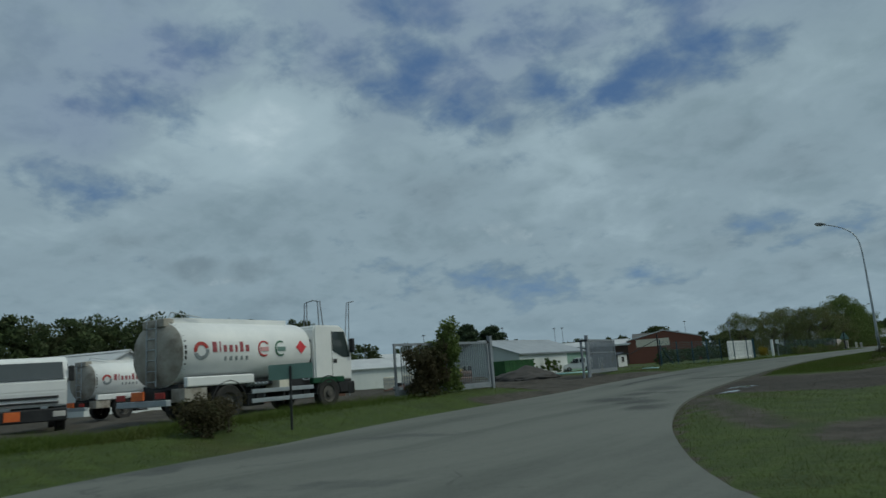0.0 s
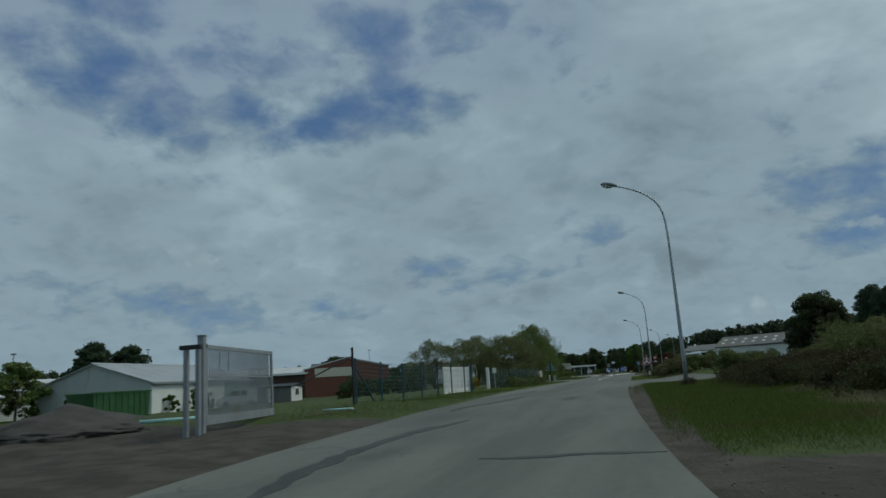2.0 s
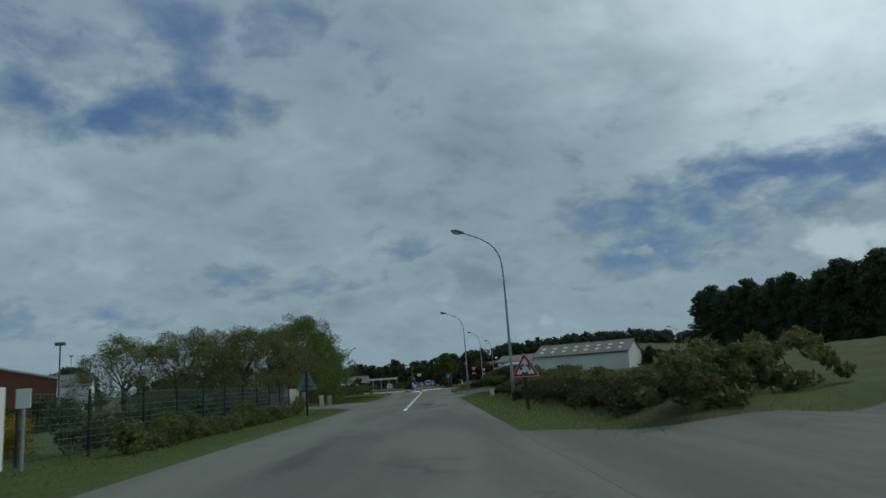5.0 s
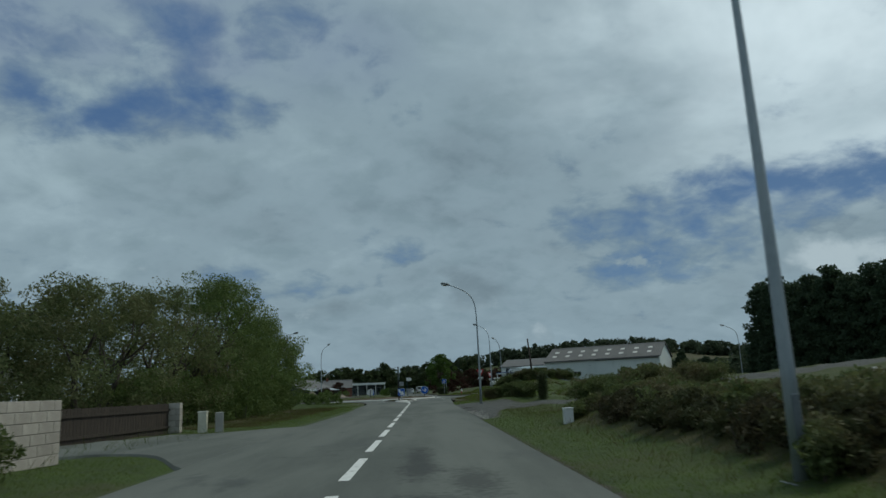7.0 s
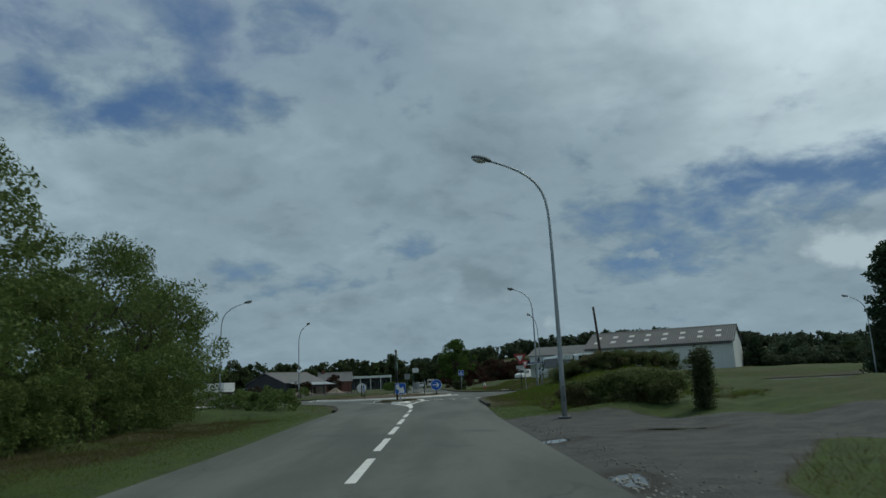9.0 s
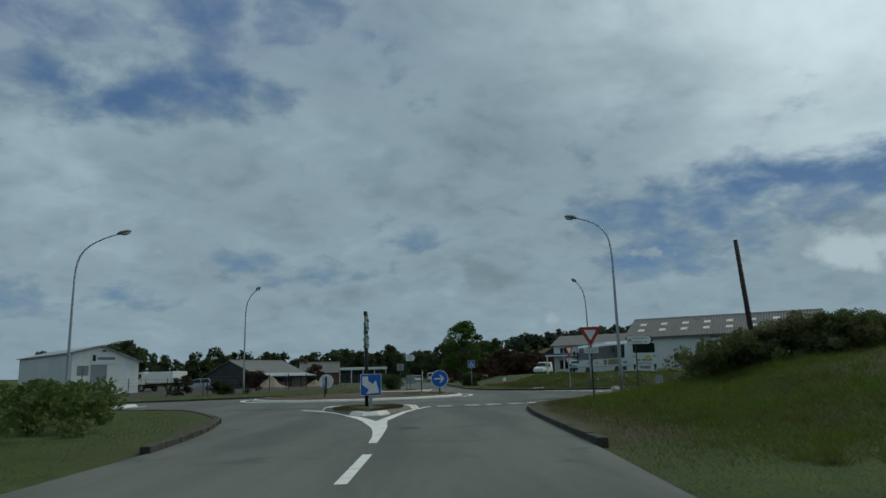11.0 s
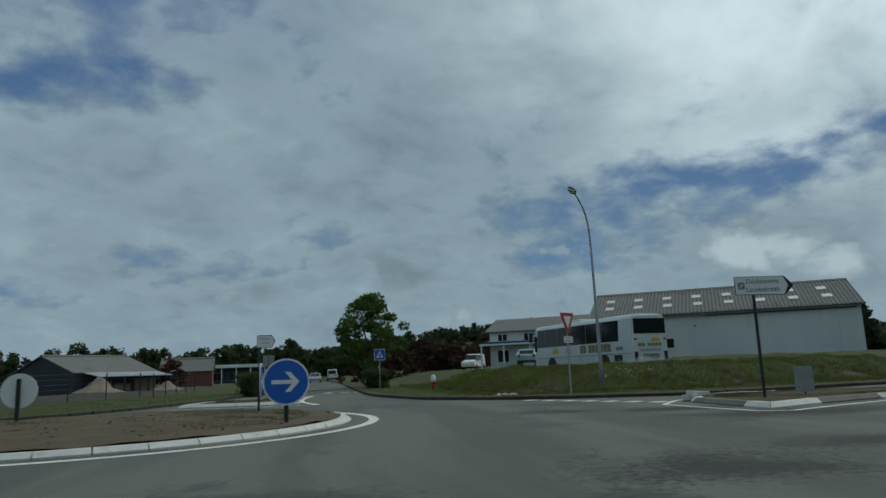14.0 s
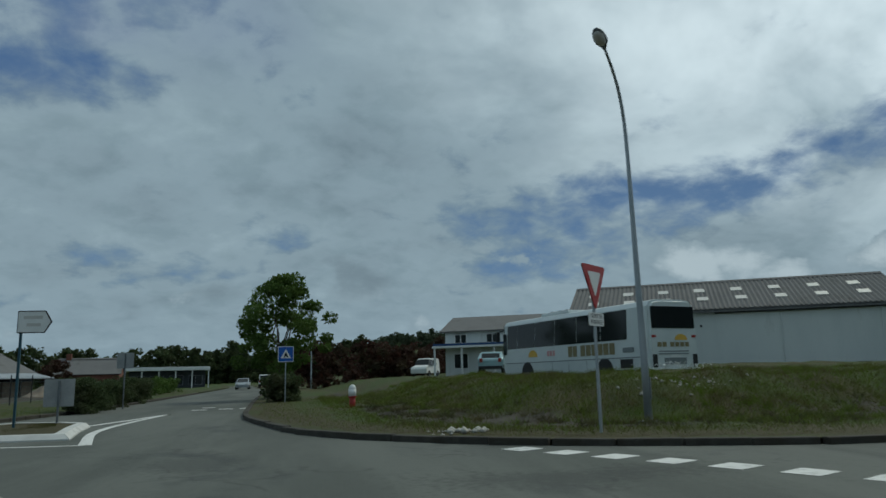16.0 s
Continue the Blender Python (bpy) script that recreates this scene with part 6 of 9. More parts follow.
    # dark shrubs along the workshop's fence
    for k, (x, y, h) in enumerate(((-31.8, 183.7, 1.5), (-26.7, 184.8, 1.45), (-29.2, 185.2, 0.9))):
        hedge("shrub", [(x - 0.5, y), (x + 0.5, y + 0.2)], 0.8, h, "dark red-brown shrub beside the wire fence", LEAF_RED if k < 2 else LEAF_BROWN, 160 + k, 34, 110, wild=0.5, size=0.07, category="bush")
    # saplings before the white shed wall
    for k, (x, y, h) in enumerate(((-51.5, 75.2, 1.7), (-51.3, 78.6, 2.1), (-51.4, 80.6, 1.9))):
        broad_tree("sapling", x, y, h, 0.75, "light green sapling before the white shed", LEAF_BRIGHT, 170 + k, 26, 90, 0.09, trunk=0.03, base=0.1, ragged=0.5, group="saplings before the shed")
    hedge("broom_bush", [(-21.8, 70.6), (-22.4, 71.6)], 0.5, 0.75, "low broom bush with yellow flowers", LEAF_BROOM, 175, 40, 90, wild=0.6, size=0.035, category="bush")
    # gate bush
    hedge("gate_bush", [(-18.15, 18.2), (-18.2, 18.9)], 0.34, 2.3, "green shrub growing against the gate", LEAF_GREEN, 58, 34, 130, wild=0.3, category="bush")
    hedge("gate_bush", [(-18.1, 16.6), (-18.15, 17.9)], 0.36, 1.95, "dark shrub growing against the gate", LEAF_BROWN, 59, 34, 90, wild=0.5, category="bush")
    hedge("verge_shrub", [(-15.4, 6.6), (-15.9, 7.6)], 0.6, 0.80, "dark weedy shrub on the verge", LEAF_BROWN, 60, 44, 110, wild=0.7, size=0.04, category="bush")
    for x, y, h in ((-78.7, 97, 8.6), (-75.2, 99.8, 8.2)):
        conifer(x, y, h, 3.6, int(h * 10), "dark spreading pine behind the sheds", name="pine", rows=14, per=1400, size=0.3, full=0.45)
    broad_tree("oak", -111.6, 254, 12.5, 6.5, "dark round tree on the skyline", LEAF_DARK, 48, 60, 120, 0.4)
    broad_tree("oak", -64.5, 71.0, 5.2, 3.0, "green round tree behind the sheds", LEAF_GREEN, 49, 60, 120, 0.2)
    broad_tree("oak", -30.9, 241.1, 3.4, 1.7, "rust-brown small tree beside the barn", LEAF_RED, 43, 50, 110, 0.12)
    broad_tree("oak", -58, 232, 7.5, 3.5, "dark round tree behind the barn", LEAF_DARK, 47, 60, 120, 0.25)
    # woods in the distance
    far_wood("far_wood", "dark wooded horizon beyond the yards", belt((-64, -14), (-65, 32), 1.5, 8.2, 3.4, 61, 1.2, 0.08) + belt((-72, -14), (-72, 34), 3.2, 8.0, 4.0, 59, 1.5, 0.08) + belt((-66, 34), (-72, 59), 2.2, 8.2, 3.3, 60, 1.5, 0.12) + belt((-72, 60), (-74, 66), 2.4, 5.4, 3.0, 58, 1.0, 0.1), LEAF_DARK, 64, 80, 0.22)
    far_wood("far_wood", "dark trees on the western skyline", belt((-150, 60), (-170, 150), 4, 8, 5, 62, 3) + belt((-170, 180), (-140, 330), 4, 8.5, 5, 63, 3), LEAF_DARK, 65, 28, 0.75)
    far_wood("far_wood", "dark tree line north of the roundabout", belt((-120, 330), (-30, 400), 2.4, 9.0, 4.2, 65, 5, 0.28) + belt((-45, 390), (20, 400), 2.4, 10.0, 4.0, 66, 5, 0.3) + belt((10, 330), (60, 330), 3, 5, 4, 67, 4), LEAF_DARK, 68, 44, 0.55)
    far_wood("far_wood", "wooded hill on the skyline", belt((-60, 640), (330, 560), 3.2, 9, 7, 69, 10, 0.2) + belt((60, 420), (330, 330), 3.4, 6, 6, 70, 10, 0.2) + belt((200, 520), (420, 200), 4, 10, 8, 71, 12, 0.2), LEAF_HAZED, 72, 20, 1.25, 22)
    far_wood("far_wood", "dark hedgerow behind the warehouse", belt((36, 216), (84, 170), 2.4, 1.8, 2.0, 81, 1.5), LEAF_HAZED, 82, 50, 0.24)
    far_wood("copper_shrubs", "dark copper shrubs behind the terrace", belt((-8, 240), (14, 262), 2.2, 4.2, 2.2, 73, 1.5), LEAF_RED, 74, 36, 0.26)


build_plants()


# ---------------------------------------------------------------- buildings (local x along the ridge, y across, origin at the middle of the floor)
def gable_shed(name, x, y, turn, length, width, eave, ridge, label, wall, roof, z=None, ribs=0, over=0.25, lights=(), roof_thick=0.10):
    z = land(x, y) if z is None else z
    b = thing(name, x, y, z, turn, label, "building")
    L, W = length / 2, width / 2
    part("wall", solid([(-W, -0.4), (W, -0.4), (W, eave), (0, ridge - 0.04), (-W, eave)], -L, L, "x"), wall, b)
    for side in (-1, 1):
        n = Vector((0, side * (ridge - eave), W)).normalized()
        bm = bmesh.new()
        e = over / W
        low = Vector((0, side * W * (1 + e), eave - (ridge - eave) * e))
        top = Vector((0, 0, ridge))
        if ribs:
            # corrugated sheets
            m = ribs * 4
            ups = []
            for i in range(m + 1):
                xx = -L - over + (2 * L + 2 * over) * i / m
                lift = n * (0.05 * math.cos(math.pi * i / 2) + 0.06)
                ups.append((bm.verts.new(low + Vector((xx, 0, 0)) + lift), bm.verts.new(top + Vector((xx, 0, 0)) + lift)))
            for p, q in zip(ups, ups[1:]):
                bm.faces.new((p[0], q[0], q[1], p[1]))
            box_under = [low + Vector((-L - over, 0, 0)), low + Vector((L + over, 0, 0)), top + Vector((L + over, 0, 0)), top + Vector((-L - over, 0, 0))]
            vs = [bm.verts.new(q + n * 0.012) for q in box_under] + [bm.verts.new(q - n * 0.06) for q in box_under]
            for q in ((0, 1, 2, 3), (7, 6, 5, 4), (0, 4, 5, 1), (1, 5, 6, 2), (2, 6, 7, 3), (3, 7, 4, 0)):
                bm.faces.new([vs[i] for i in q])
        else:
            quad = [low + Vector((-L - over, 0, 0)), low + Vector((L + over, 0, 0)), top + Vector((L + over, 0, 0)), top + Vector((-L - over, 0, 0))]
            vs = [bm.verts.new(q + n * 0.06) for q in quad] + [bm.verts.new(q - n * (roof_thick - 0.06)) for q in quad]
            for q in ((0, 1, 2, 3), (7, 6, 5, 4), (0, 4, 5, 1), (1, 5, 6, 2), (2, 6, 7, 3), (3, 7, 4, 0)):
                bm.faces.new([vs[i] for i in q])
        bmesh.ops.recalc_face_normals(bm, faces=bm.faces)
        slope = part("roof", bm, roof, b)
        for s, xx, f0, f1, w in lights:
            if s == side:
                bm = bmesh.new()
                quad = [low.lerp(top, f0) + Vector((xx, 0, 0)), low.lerp(top, f0) + Vector((xx + w, 0, 0)), low.lerp(top, f1) + Vector((xx + w, 0, 0)), low.lerp(top, f1) + Vector((xx, 0, 0))]
                vs = [bm.verts.new(q + n * 0.115) for q in quad] + [bm.verts.new(q + n * 0.02) for q in quad]
                for q in ((0, 1, 2, 3), (0, 4, 5, 1), (1, 5, 6, 2), (2, 6, 7, 3), (3, 7, 4, 0)):
                    bm.faces.new([vs[i] for i in q])
                bmesh.ops.recalc_face_normals(bm, faces=bm.faces)
                part("skylight", bm, SKYLIGHT, slope)
    part("ridge_cap", solid([(-0.28, ridge + 0.0), (0, ridge + 0.16), (0.28, ridge + 0.0), (0, ridge + 0.12)], -L - over, L + over, "x"), roof, b)
    return b


def window(parent, x, y, z, w, h, face, depth=0.07, glass=None, frame_mat=None, panes=2):
    """A framed window on a wall: face is the outward direction, 'x+', 'x-', 'y+' or 'y-'."""
    glass, frame_mat = glass or GLASS_DARK, frame_mat or WHITE
    turn = {"y-": 0, "x+": 90, "y+": 180, "x-": -90}[face]
    m = Matrix.Translation((x, y, z)) @ pose(0, 0, 0, 0, 0, turn)
    t = 0.06
    bm = bmesh.new()
    for r in ((-w / 2, w / 2, -depth, 0.02, -h / 2, -h / 2 + t), (-w / 2, w / 2, -depth, 0.02, h / 2 - t, h / 2), (-w / 2, -w / 2 + t, -depth, 0.02, -h / 2 + t, h / 2 - t), (w / 2 - t, w / 2, -depth, 0.02, -h / 2 + t, h / 2 - t)):
        box(bm, *r)
    for k in range(1, panes):
        c = -w / 2 + w * k / panes
        box(bm, c - 0.025, c + 0.025, -depth, 0.01, -h / 2 + t, h / 2 - t)
    bmesh.ops.transform(bm, matrix=m, verts=bm.verts)
    win = part("window", bm, frame_mat, parent)
    for k in range(panes):
        a, b = -w / 2 + t + (w - 2 * t) * k / panes, -w / 2 + t + (w - 2 * t) * (k + 1) / panes
        bm = boxes((a + 0.01, b - 0.01, -depth * 0.5, -depth * 0.5 + 0.012, -h / 2 + t, h / 2 - t))
        bmesh.ops.transform(bm, matrix=m, verts=bm.verts)
        part("pane", bm, glass, win)
    return win


def slab_door(parent, x, y, z0, w, h, face, material, proud=0.04, ribs=0, name="door"):
    turn = {"y-": 0, "x+": 90, "y+": 180, "x-": -90}[face]
    m = Matrix.Translation((x, y, z0)) @ pose(0, 0, 0, 0, 0, turn)
    bm = boxes((-w / 2, w / 2, -proud, 0.02, 0, h))
    for k in range(ribs):
        zz = h * (k + 1) / (ribs + 1)
        box(bm, -w / 2 + 0.05, w / 2 - 0.05, -proud - 0.02, -proud, zz - 0.02, zz + 0.02)
    bmesh.ops.transform(bm, matrix=m, verts=bm.verts)
    d = part(name, bm, material, parent)
    bm = bmesh.new()
    box(bm, -w / 2 - 0.08, -w / 2, -proud - 0.03, 0.02, 0, h + 0.08)
    box(bm, w / 2, w / 2 + 0.08, -proud - 0.03, 0.02, 0, h + 0.08)
    box(bm, -w / 2, w / 2, -proud - 0.03, 0.02, h, h + 0.08)
    bmesh.ops.transform(bm, matrix=m, verts=bm.verts)
    part("door_frame", bm, GATE_GREY, d)
    return d


def build_warehouse():
    """White warehouse behind the coach, with a corrugated roof and pairs of skylights."""
    ridge_a, ridge_b = Vector((14.3, 219.6)), Vector((33.0, 209.4))
    mid, d = (ridge_a + ridge_b) / 2, (ridge_b - ridge_a)
    turn = math.degrees(math.atan2(d.y, d.x))
    z = 0.9
    lights = []
    for k in range(8):
        xx = -9.6 + 2.55 * k
        lights += [(-1, xx, 0.28, 0.40, 0.75), (-1, xx - 0.1, 0.60, 0.72, 0.75)]
    b = gable_shed("warehouse", mid.x, mid.y, turn, d.length, 12.6, 4.3, 6.75, "long white warehouse with a grey corrugated roof and skylights", WHITE_WALL, ROOF_CEMENT, z, ribs=70, lights=lights)
    W, L = 6.3, d.length / 2
    for xx in (-6.0, 3.1, 9.0):
        part("downpipe", rod_mesh((xx, -W - 0.05, 0), (xx, -W - 0.05, 4.2), 0.045, None, 8), WHITE_WALL, b)
    part("gutter", boxes((-L, L, -W - 0.36, -W - 0.22, 4.0, 4.12)), ROOF_CEMENT, b)
    part("dark_fascia", boxes((-1.0, L - 0.3, -W - 0.20, -W - 0.02, 3.92, 4.16)), BLACK, b)
    window(b, -4.5, -W, 1.75, 1.6, 0.9, "y-", 0.07, GLASS_DARK, WHITE, 2)
    part("wall_lamp", boxes((-2.0, -1.86, -W - 0.12, -W, 3.05, 3.2), bevel=0.02), BLACK, b)
    part("plinth", boxes((-L - 0.03, L + 0.03, -W - 0.04, -W - 0.002, -0.4, 0.18)), CONCRETE, b)


def build_office():
    """Two-storey white office with blue trim, next to the warehouse."""
    b = thing("office_building", 9.4, 228.6, 1.0, -28, "small white two-storey office with blue trim", "building")
    part("wall", solid([(-4.2, -0.4), (4.2, -0.4), (4.2, 3.9), (0, 5.3), (-4.2, 3.9)], -3.4, 6.4, "x"), WHITE_WALL, b)
    for s in (-1, 1):
        bm = bmesh.new()
        n = Vector((0, s * 1.4, 4.2)).normalized()
        q = [Vector((-3.8, s * 4.6, 3.77)), Vector((6.7, s * 4.6, 3.77)), Vector((6.7, 0, 5.3)), Vector((-3.8, 0, 5.3))]
        vs = [bm.verts.new(p + n * 0.1) for p in q] + [bm.verts.new(p - n * 0.02) for p in q]
        for f in ((0, 1, 2, 3), (7, 6, 5, 4), (0, 4, 5, 1), (1, 5, 6, 2), (2, 6, 7, 3), (3, 7, 4, 0)):
            bm.faces.new([vs[i] for i in f])
        bmesh.ops.recalc_face_normals(bm, faces=bm.faces)
        part("roof", bm, ROOF_CEMENT, b)
    part("canopy", boxes((-4.2, 5.6, -5.6, -4.22, 2.40, 2.58), bevel=0.02), WHITE, b, "white canopy")
    part("balcony_rail", boxes((-4.1, 5.5, -5.55, -5.5, 2.58, 2.78)), SIGN_BLUE_DARK, b)
    for xx in (-4.0, -1.6, 1.2, 4.0):
        part("pillar", boxes((xx - 0.07, xx + 0.07, -5.5, -5.36, 0, 2.40)), WHITE, b)
    for xx in (-2.0, 0.8, 3.6):
        window(b, xx, -4.2, 1.3, 1.3, 1.3, "y-")
        window(b, xx, -4.2, 3.2, 1.1, 0.8, "y-")
    window(b, -3.4, -1.2, 1.3, 1.2, 1.2, "x-")
    slab_door(b, -3.4, 1.6, 0, 0.95, 2.1, "x-", SIGN_BLUE_DARK)


SIGN_BLUE_DARK = surface("dark_blue_trim", (0.015, 0.05, 0.16), (0.02, 0.07, 0.2), 3.0, 0.5)


def build_far_left():
    # grey shed with a pale green annex in the builders' yard
    b = gable_shed("shed", -58.2, 82.05, 93, 18.9, 11.8, 2.85, 4.75, "pale grey metal shed with a low pitched sheet roof", GREY_WALL, ROOF_ZINC, ribs=0)
    part("green_panel", boxes((3.5, 9.3, -5.96, -5.9, -0.3, 2.6)), GREEN_WALL, b, "pale green cladding")
    part("white_panel", boxes((-9.4, 3.4, -5.96, -5.9, -0.3, 2.6)), WHITE_WALL, b, "white cladding")
    part("gutter", boxes((-9.6, 9.6, -6.3, -6.14, 2.62, 2.74)), GATE_GREY, b)
    window(b, -9.45, 2.2, 1.4, 1.6, 0.8, "x-")
    gable_shed("shed", -74, 78, 93, 18, 9, 3.0, 4.1, "pale metal shed behind the builders' yard", GREY_WALL, ROOF_PALE)
    b = gable_shed("shed", -60.0, 52.0, 72, 16, 10, 2.0, 3.0, "long white shed with a low roof", WHITE_WALL, ROOF_PALE)
    gable_shed("shed", -58.5, 22.5, 20, 9, 8, 2.9, 4.6, "white house-like shed behind the lorries", WHITE_WALL, ROOF_PALE)
    # brick building with a white fascia
    b = gable_shed("brick_building", -53.5, 120.5, 118.3, 16, 12, 3.65, 5.05, "red brick building with a pale panel in its gable", BRICK, ROOF_PALE, roof_thick=0.16, over=0.12)
    part("panel_band", boxes((-8.06, -8.0, -0.8, 4.6, 2.45, 3.7)), CREAM, b, "pale panel band")
    # the wing's shade is put into its wall colour
    b = gable_shed("brick_building", -63.8, 111.6, 28.3, 15, 10, 3.55, 4.35, "brick wing coloured dark as if in shade, with a thin pale roof", BRICK_SHADED, ROOF_PALE, roof_thick=0.16, over=0.3)
    part("fascia", boxes((-7.6, 7.6, -5.36, -5.3, 3.28, 3.48)), WHITE_WALL, b, "white fascia board")
    b = gable_shed("low_office", -54.6, 100.25, 0, 6.8, 3.1, 1.90, 2.10, "low grey outbuilding with a dark flat roof", DULL_WALL, DARK_WALL, over=0.3)
    part("end_panel", boxes((3.4, 3.46, -1.5, 1.5, -0.2, 1.84)), WHITE_WALL, b, "white rendered end wall")
    window(b, 3.46, 0.0, 1.15, 1.0, 0.9, "x+")
    window(b, -1.6, -1.55, 1.15, 1.0, 0.8, "y-")
    slab_door(b, 0.6, -1.55, 0, 0.9, 1.8, "y-", WHITE)
    gable_shed("shed", -88, 155, 60, 40, 16, 4.0, 5.2, "distant pale warehouse roof", WHITE_WALL, ROOF_PALE)
    gable_shed("house", -95, 215, 20, 14, 9, 5.5, 8.0, "distant white house with a grey roof", WHITE_WALL, ROOF_CEMENT)
    gable_shed("warehouse", 37.4, 98.6, -30, 26, 12, 3.3, 4.5, "pale metal warehouse above the side road", GREY_WALL, ROOF_PALE)


def build_far_roundabout():
    # white workshop with a grey roller door in its gable
    b = thing("workshop", -49.8, 210.0, 0.0, -47, "white workshop with a grey roller door in its gable", "building")
    part("wall", solid([(-3.6, -0.4), (3.7, -0.4), (3.7, 3.75), (-0.7, 5.46), (-3.6, 4.75)], -22, 0, "x"), WHITE, b)
    part("side_cladding", boxes((-21.98, -0.05, -3.66, -3.6, 0.0, 4.6)), WHITE_WALL, b, "pale grey side cladding")
    part("roof", solid([(-3.95, 4.68), (-0.7, 5.50), (-0.7, 5.60), (-3.95, 4.78)], -22.3, 0.3, "x"), ROOF_ZINC, b)
    part("roof", solid([(4.05, 3.62), (-0.7, 5.50), (-0.7, 5.60), (4.05, 3.72)], -22.3, 0.3, "x"), ROOF_ZINC, b)
    slab_door(b, 0.0, -0.75, 0, 1.55, 3.3, "x+", ROOF_ZINC, ribs=8)
    board = part("name_board", boxes((0.0, 0.06, -1.7, 1.2, 3.5, 4.7), bevel=0.01), SIGN_WHITE, b)
    part("writing_bar", boxes((0.06, 0.075, -0.95, 0.95, 3.95, 4.25)), GREEN_BACK, board)
    part("writing_mark", boxes((0.06, 0.075, -1.5, -1.15, 3.8, 4.5)), BLACK, board)
    part("wall_lamp", boxes((0.0, 0.35, -0.45, -0.2, 4.9, 5.05), bevel=0.02), BLACK, b)
    # dark gabled barn, open on its road side
    b = gable_shed("barn", -39.2, 236.9, 60, 11, 9, 2.3, 4.1, "dark clad barn with a grey sheet roof, open along one side", DARK_WALL, ROOF_CEMENT, 0.0)
    part("lean_to_roof", solid([(-7.0, 1.72), (-4.6, 2.2), (-4.6, 2.28), (-7.0, 1.8)], -4.6, 5.6, "x"), ROOF_ZINC, b, "grey sheet lean-to roof")
    for xx in (-4.4, -1.1, 2.2, 5.4):
        part("post", boxes((xx - 0.07, xx + 0.07, -6.9, -6.76, -0.2, 1.75)), BLACK, b)
    for x0, x1, h in ((-3.8, -1.6, 1.3), (-1.3, 0.9, 0.9), (1.5, 4.6, 1.5)):
        part("stacked_goods", boxes((x0, x1, -5.6, -4.6, 0.0, h), bevel=0.04), SANDY, b, "sandy-coloured stacked goods")
    b = gable_shed("house", -33.8, 263, 8, 7, 6, 2.4, 4.2, "small brick house with a tiled roof", BRICK, ROOF_CEMENT, 0.0)
    part("chimney", boxes((-2.9, -2.3, -0.3, 0.3, 3.4, 4.9), bevel=0.02), BRICK, b)
    b = thing("shop_building", -30.1, 294.0, 0.0, 7.0, "low flat-roofed building with a white canopy", "building")
    part("wall", boxes((-6.1, 6.1, 1.5, 9, -0.3, 3.05)), DARK_WALL, b)
    part("roof", boxes((-6.9, 6.9, -0.6, 9.5, 3.05, 3.65), bevel=0.03), WHITE, b, "white flat canopy roof")
    for k in range(6):
        xx = -6.6 + 2.65 * k
        part("pillar", boxes((xx - 0.09, xx + 0.09, -0.4, -0.22, -0.1, 3.05)), WHITE, b)
    for k in range(4):
        window(b, -4.8 + 3.11 * k, 1.5, 1.4, 2.2, 1.6, "y-", 0.07, GLASS_DARK, GATE_GREY)


build_warehouse()
build_office()
build_far_left()
build_far_roundabout()


# ---------------------------------------------------------------- vehicles (local y ahead, x to the right)
def wheel(root, x, y, r, w, rim_mat=None, dual=False):
    s = 1 if x > 0 else -1
    bm = bmesh.new()
    prof = [(0.58 * r, -w / 2 + 0.03), (0.93 * r, -w / 2), (r, -w / 2 + 0.04), (r, w / 2 - 0.04), (0.93 * r, w / 2), (0.58 * r, w / 2 - 0.03)]
    n = 22
    rings = [[bm.verts.new((x + v, y + u * math.cos(2 * math.pi * k / n), r + u * math.sin(2 * math.pi * k / n))) for k in range(n)] for u, v in prof]
    for a, b in zip(rings, rings[1:] + rings[:1]):
        for k in range(n):
            bm.faces.new((a[k], a[(k + 1) % n], b[(k + 1) % n], b[k]))
    bmesh.ops.recalc_face_normals(bm, faces=bm.faces)
    tyre = part("wheel", bm, RUBBER, root, "black tyre")
    bm = bmesh.new()
    dish = [(0.58 * r, 0.02), (0.50 * r, -0.03 if not dual else -0.10), (0.24 * r, -0.02 if not dual else -0.10), (0.20 * r, 0.05), (0.001, 0.06)]
    rings = [[bm.verts.new((x + s * (w / 2 - 0.03 + v), y + u * math.cos(2 * math.pi * k / n), r + u * math.sin(2 * math.pi * k / n))) for k in range(n)] for u, v in dish]
    for a, b in zip(rings, rings[1:]):
        for k in range(n):
            bm.faces.new((a[k], a[(k + 1) % n], b[(k + 1) % n], b[k]))
    bmesh.ops.recalc_face_normals(bm, faces=bm.faces)
    part("rim", bm, rim_mat or ZINC_DARK, tyre)


def arch(bm, x0, x1, y, r, t, z, a0=10, a1=170):
    """A curved mudguard over a wheel."""
    n = 10
    o = [(y + (r + t) * math.cos(radians(a0 + (a1 - a0) * k / n)), z + (r + t) * math.sin(radians(a0 + (a1 - a0) * k / n))) for k in range(n + 1)]
    i = [(y + r * math.cos(radians(a0 + (a1 - a0) * k / n)), z + r * math.sin(radians(a0 + (a1 - a0) * k / n))) for k in range(n + 1)]
    prism(bm, o + list(reversed(i)), x0, x1, "x")


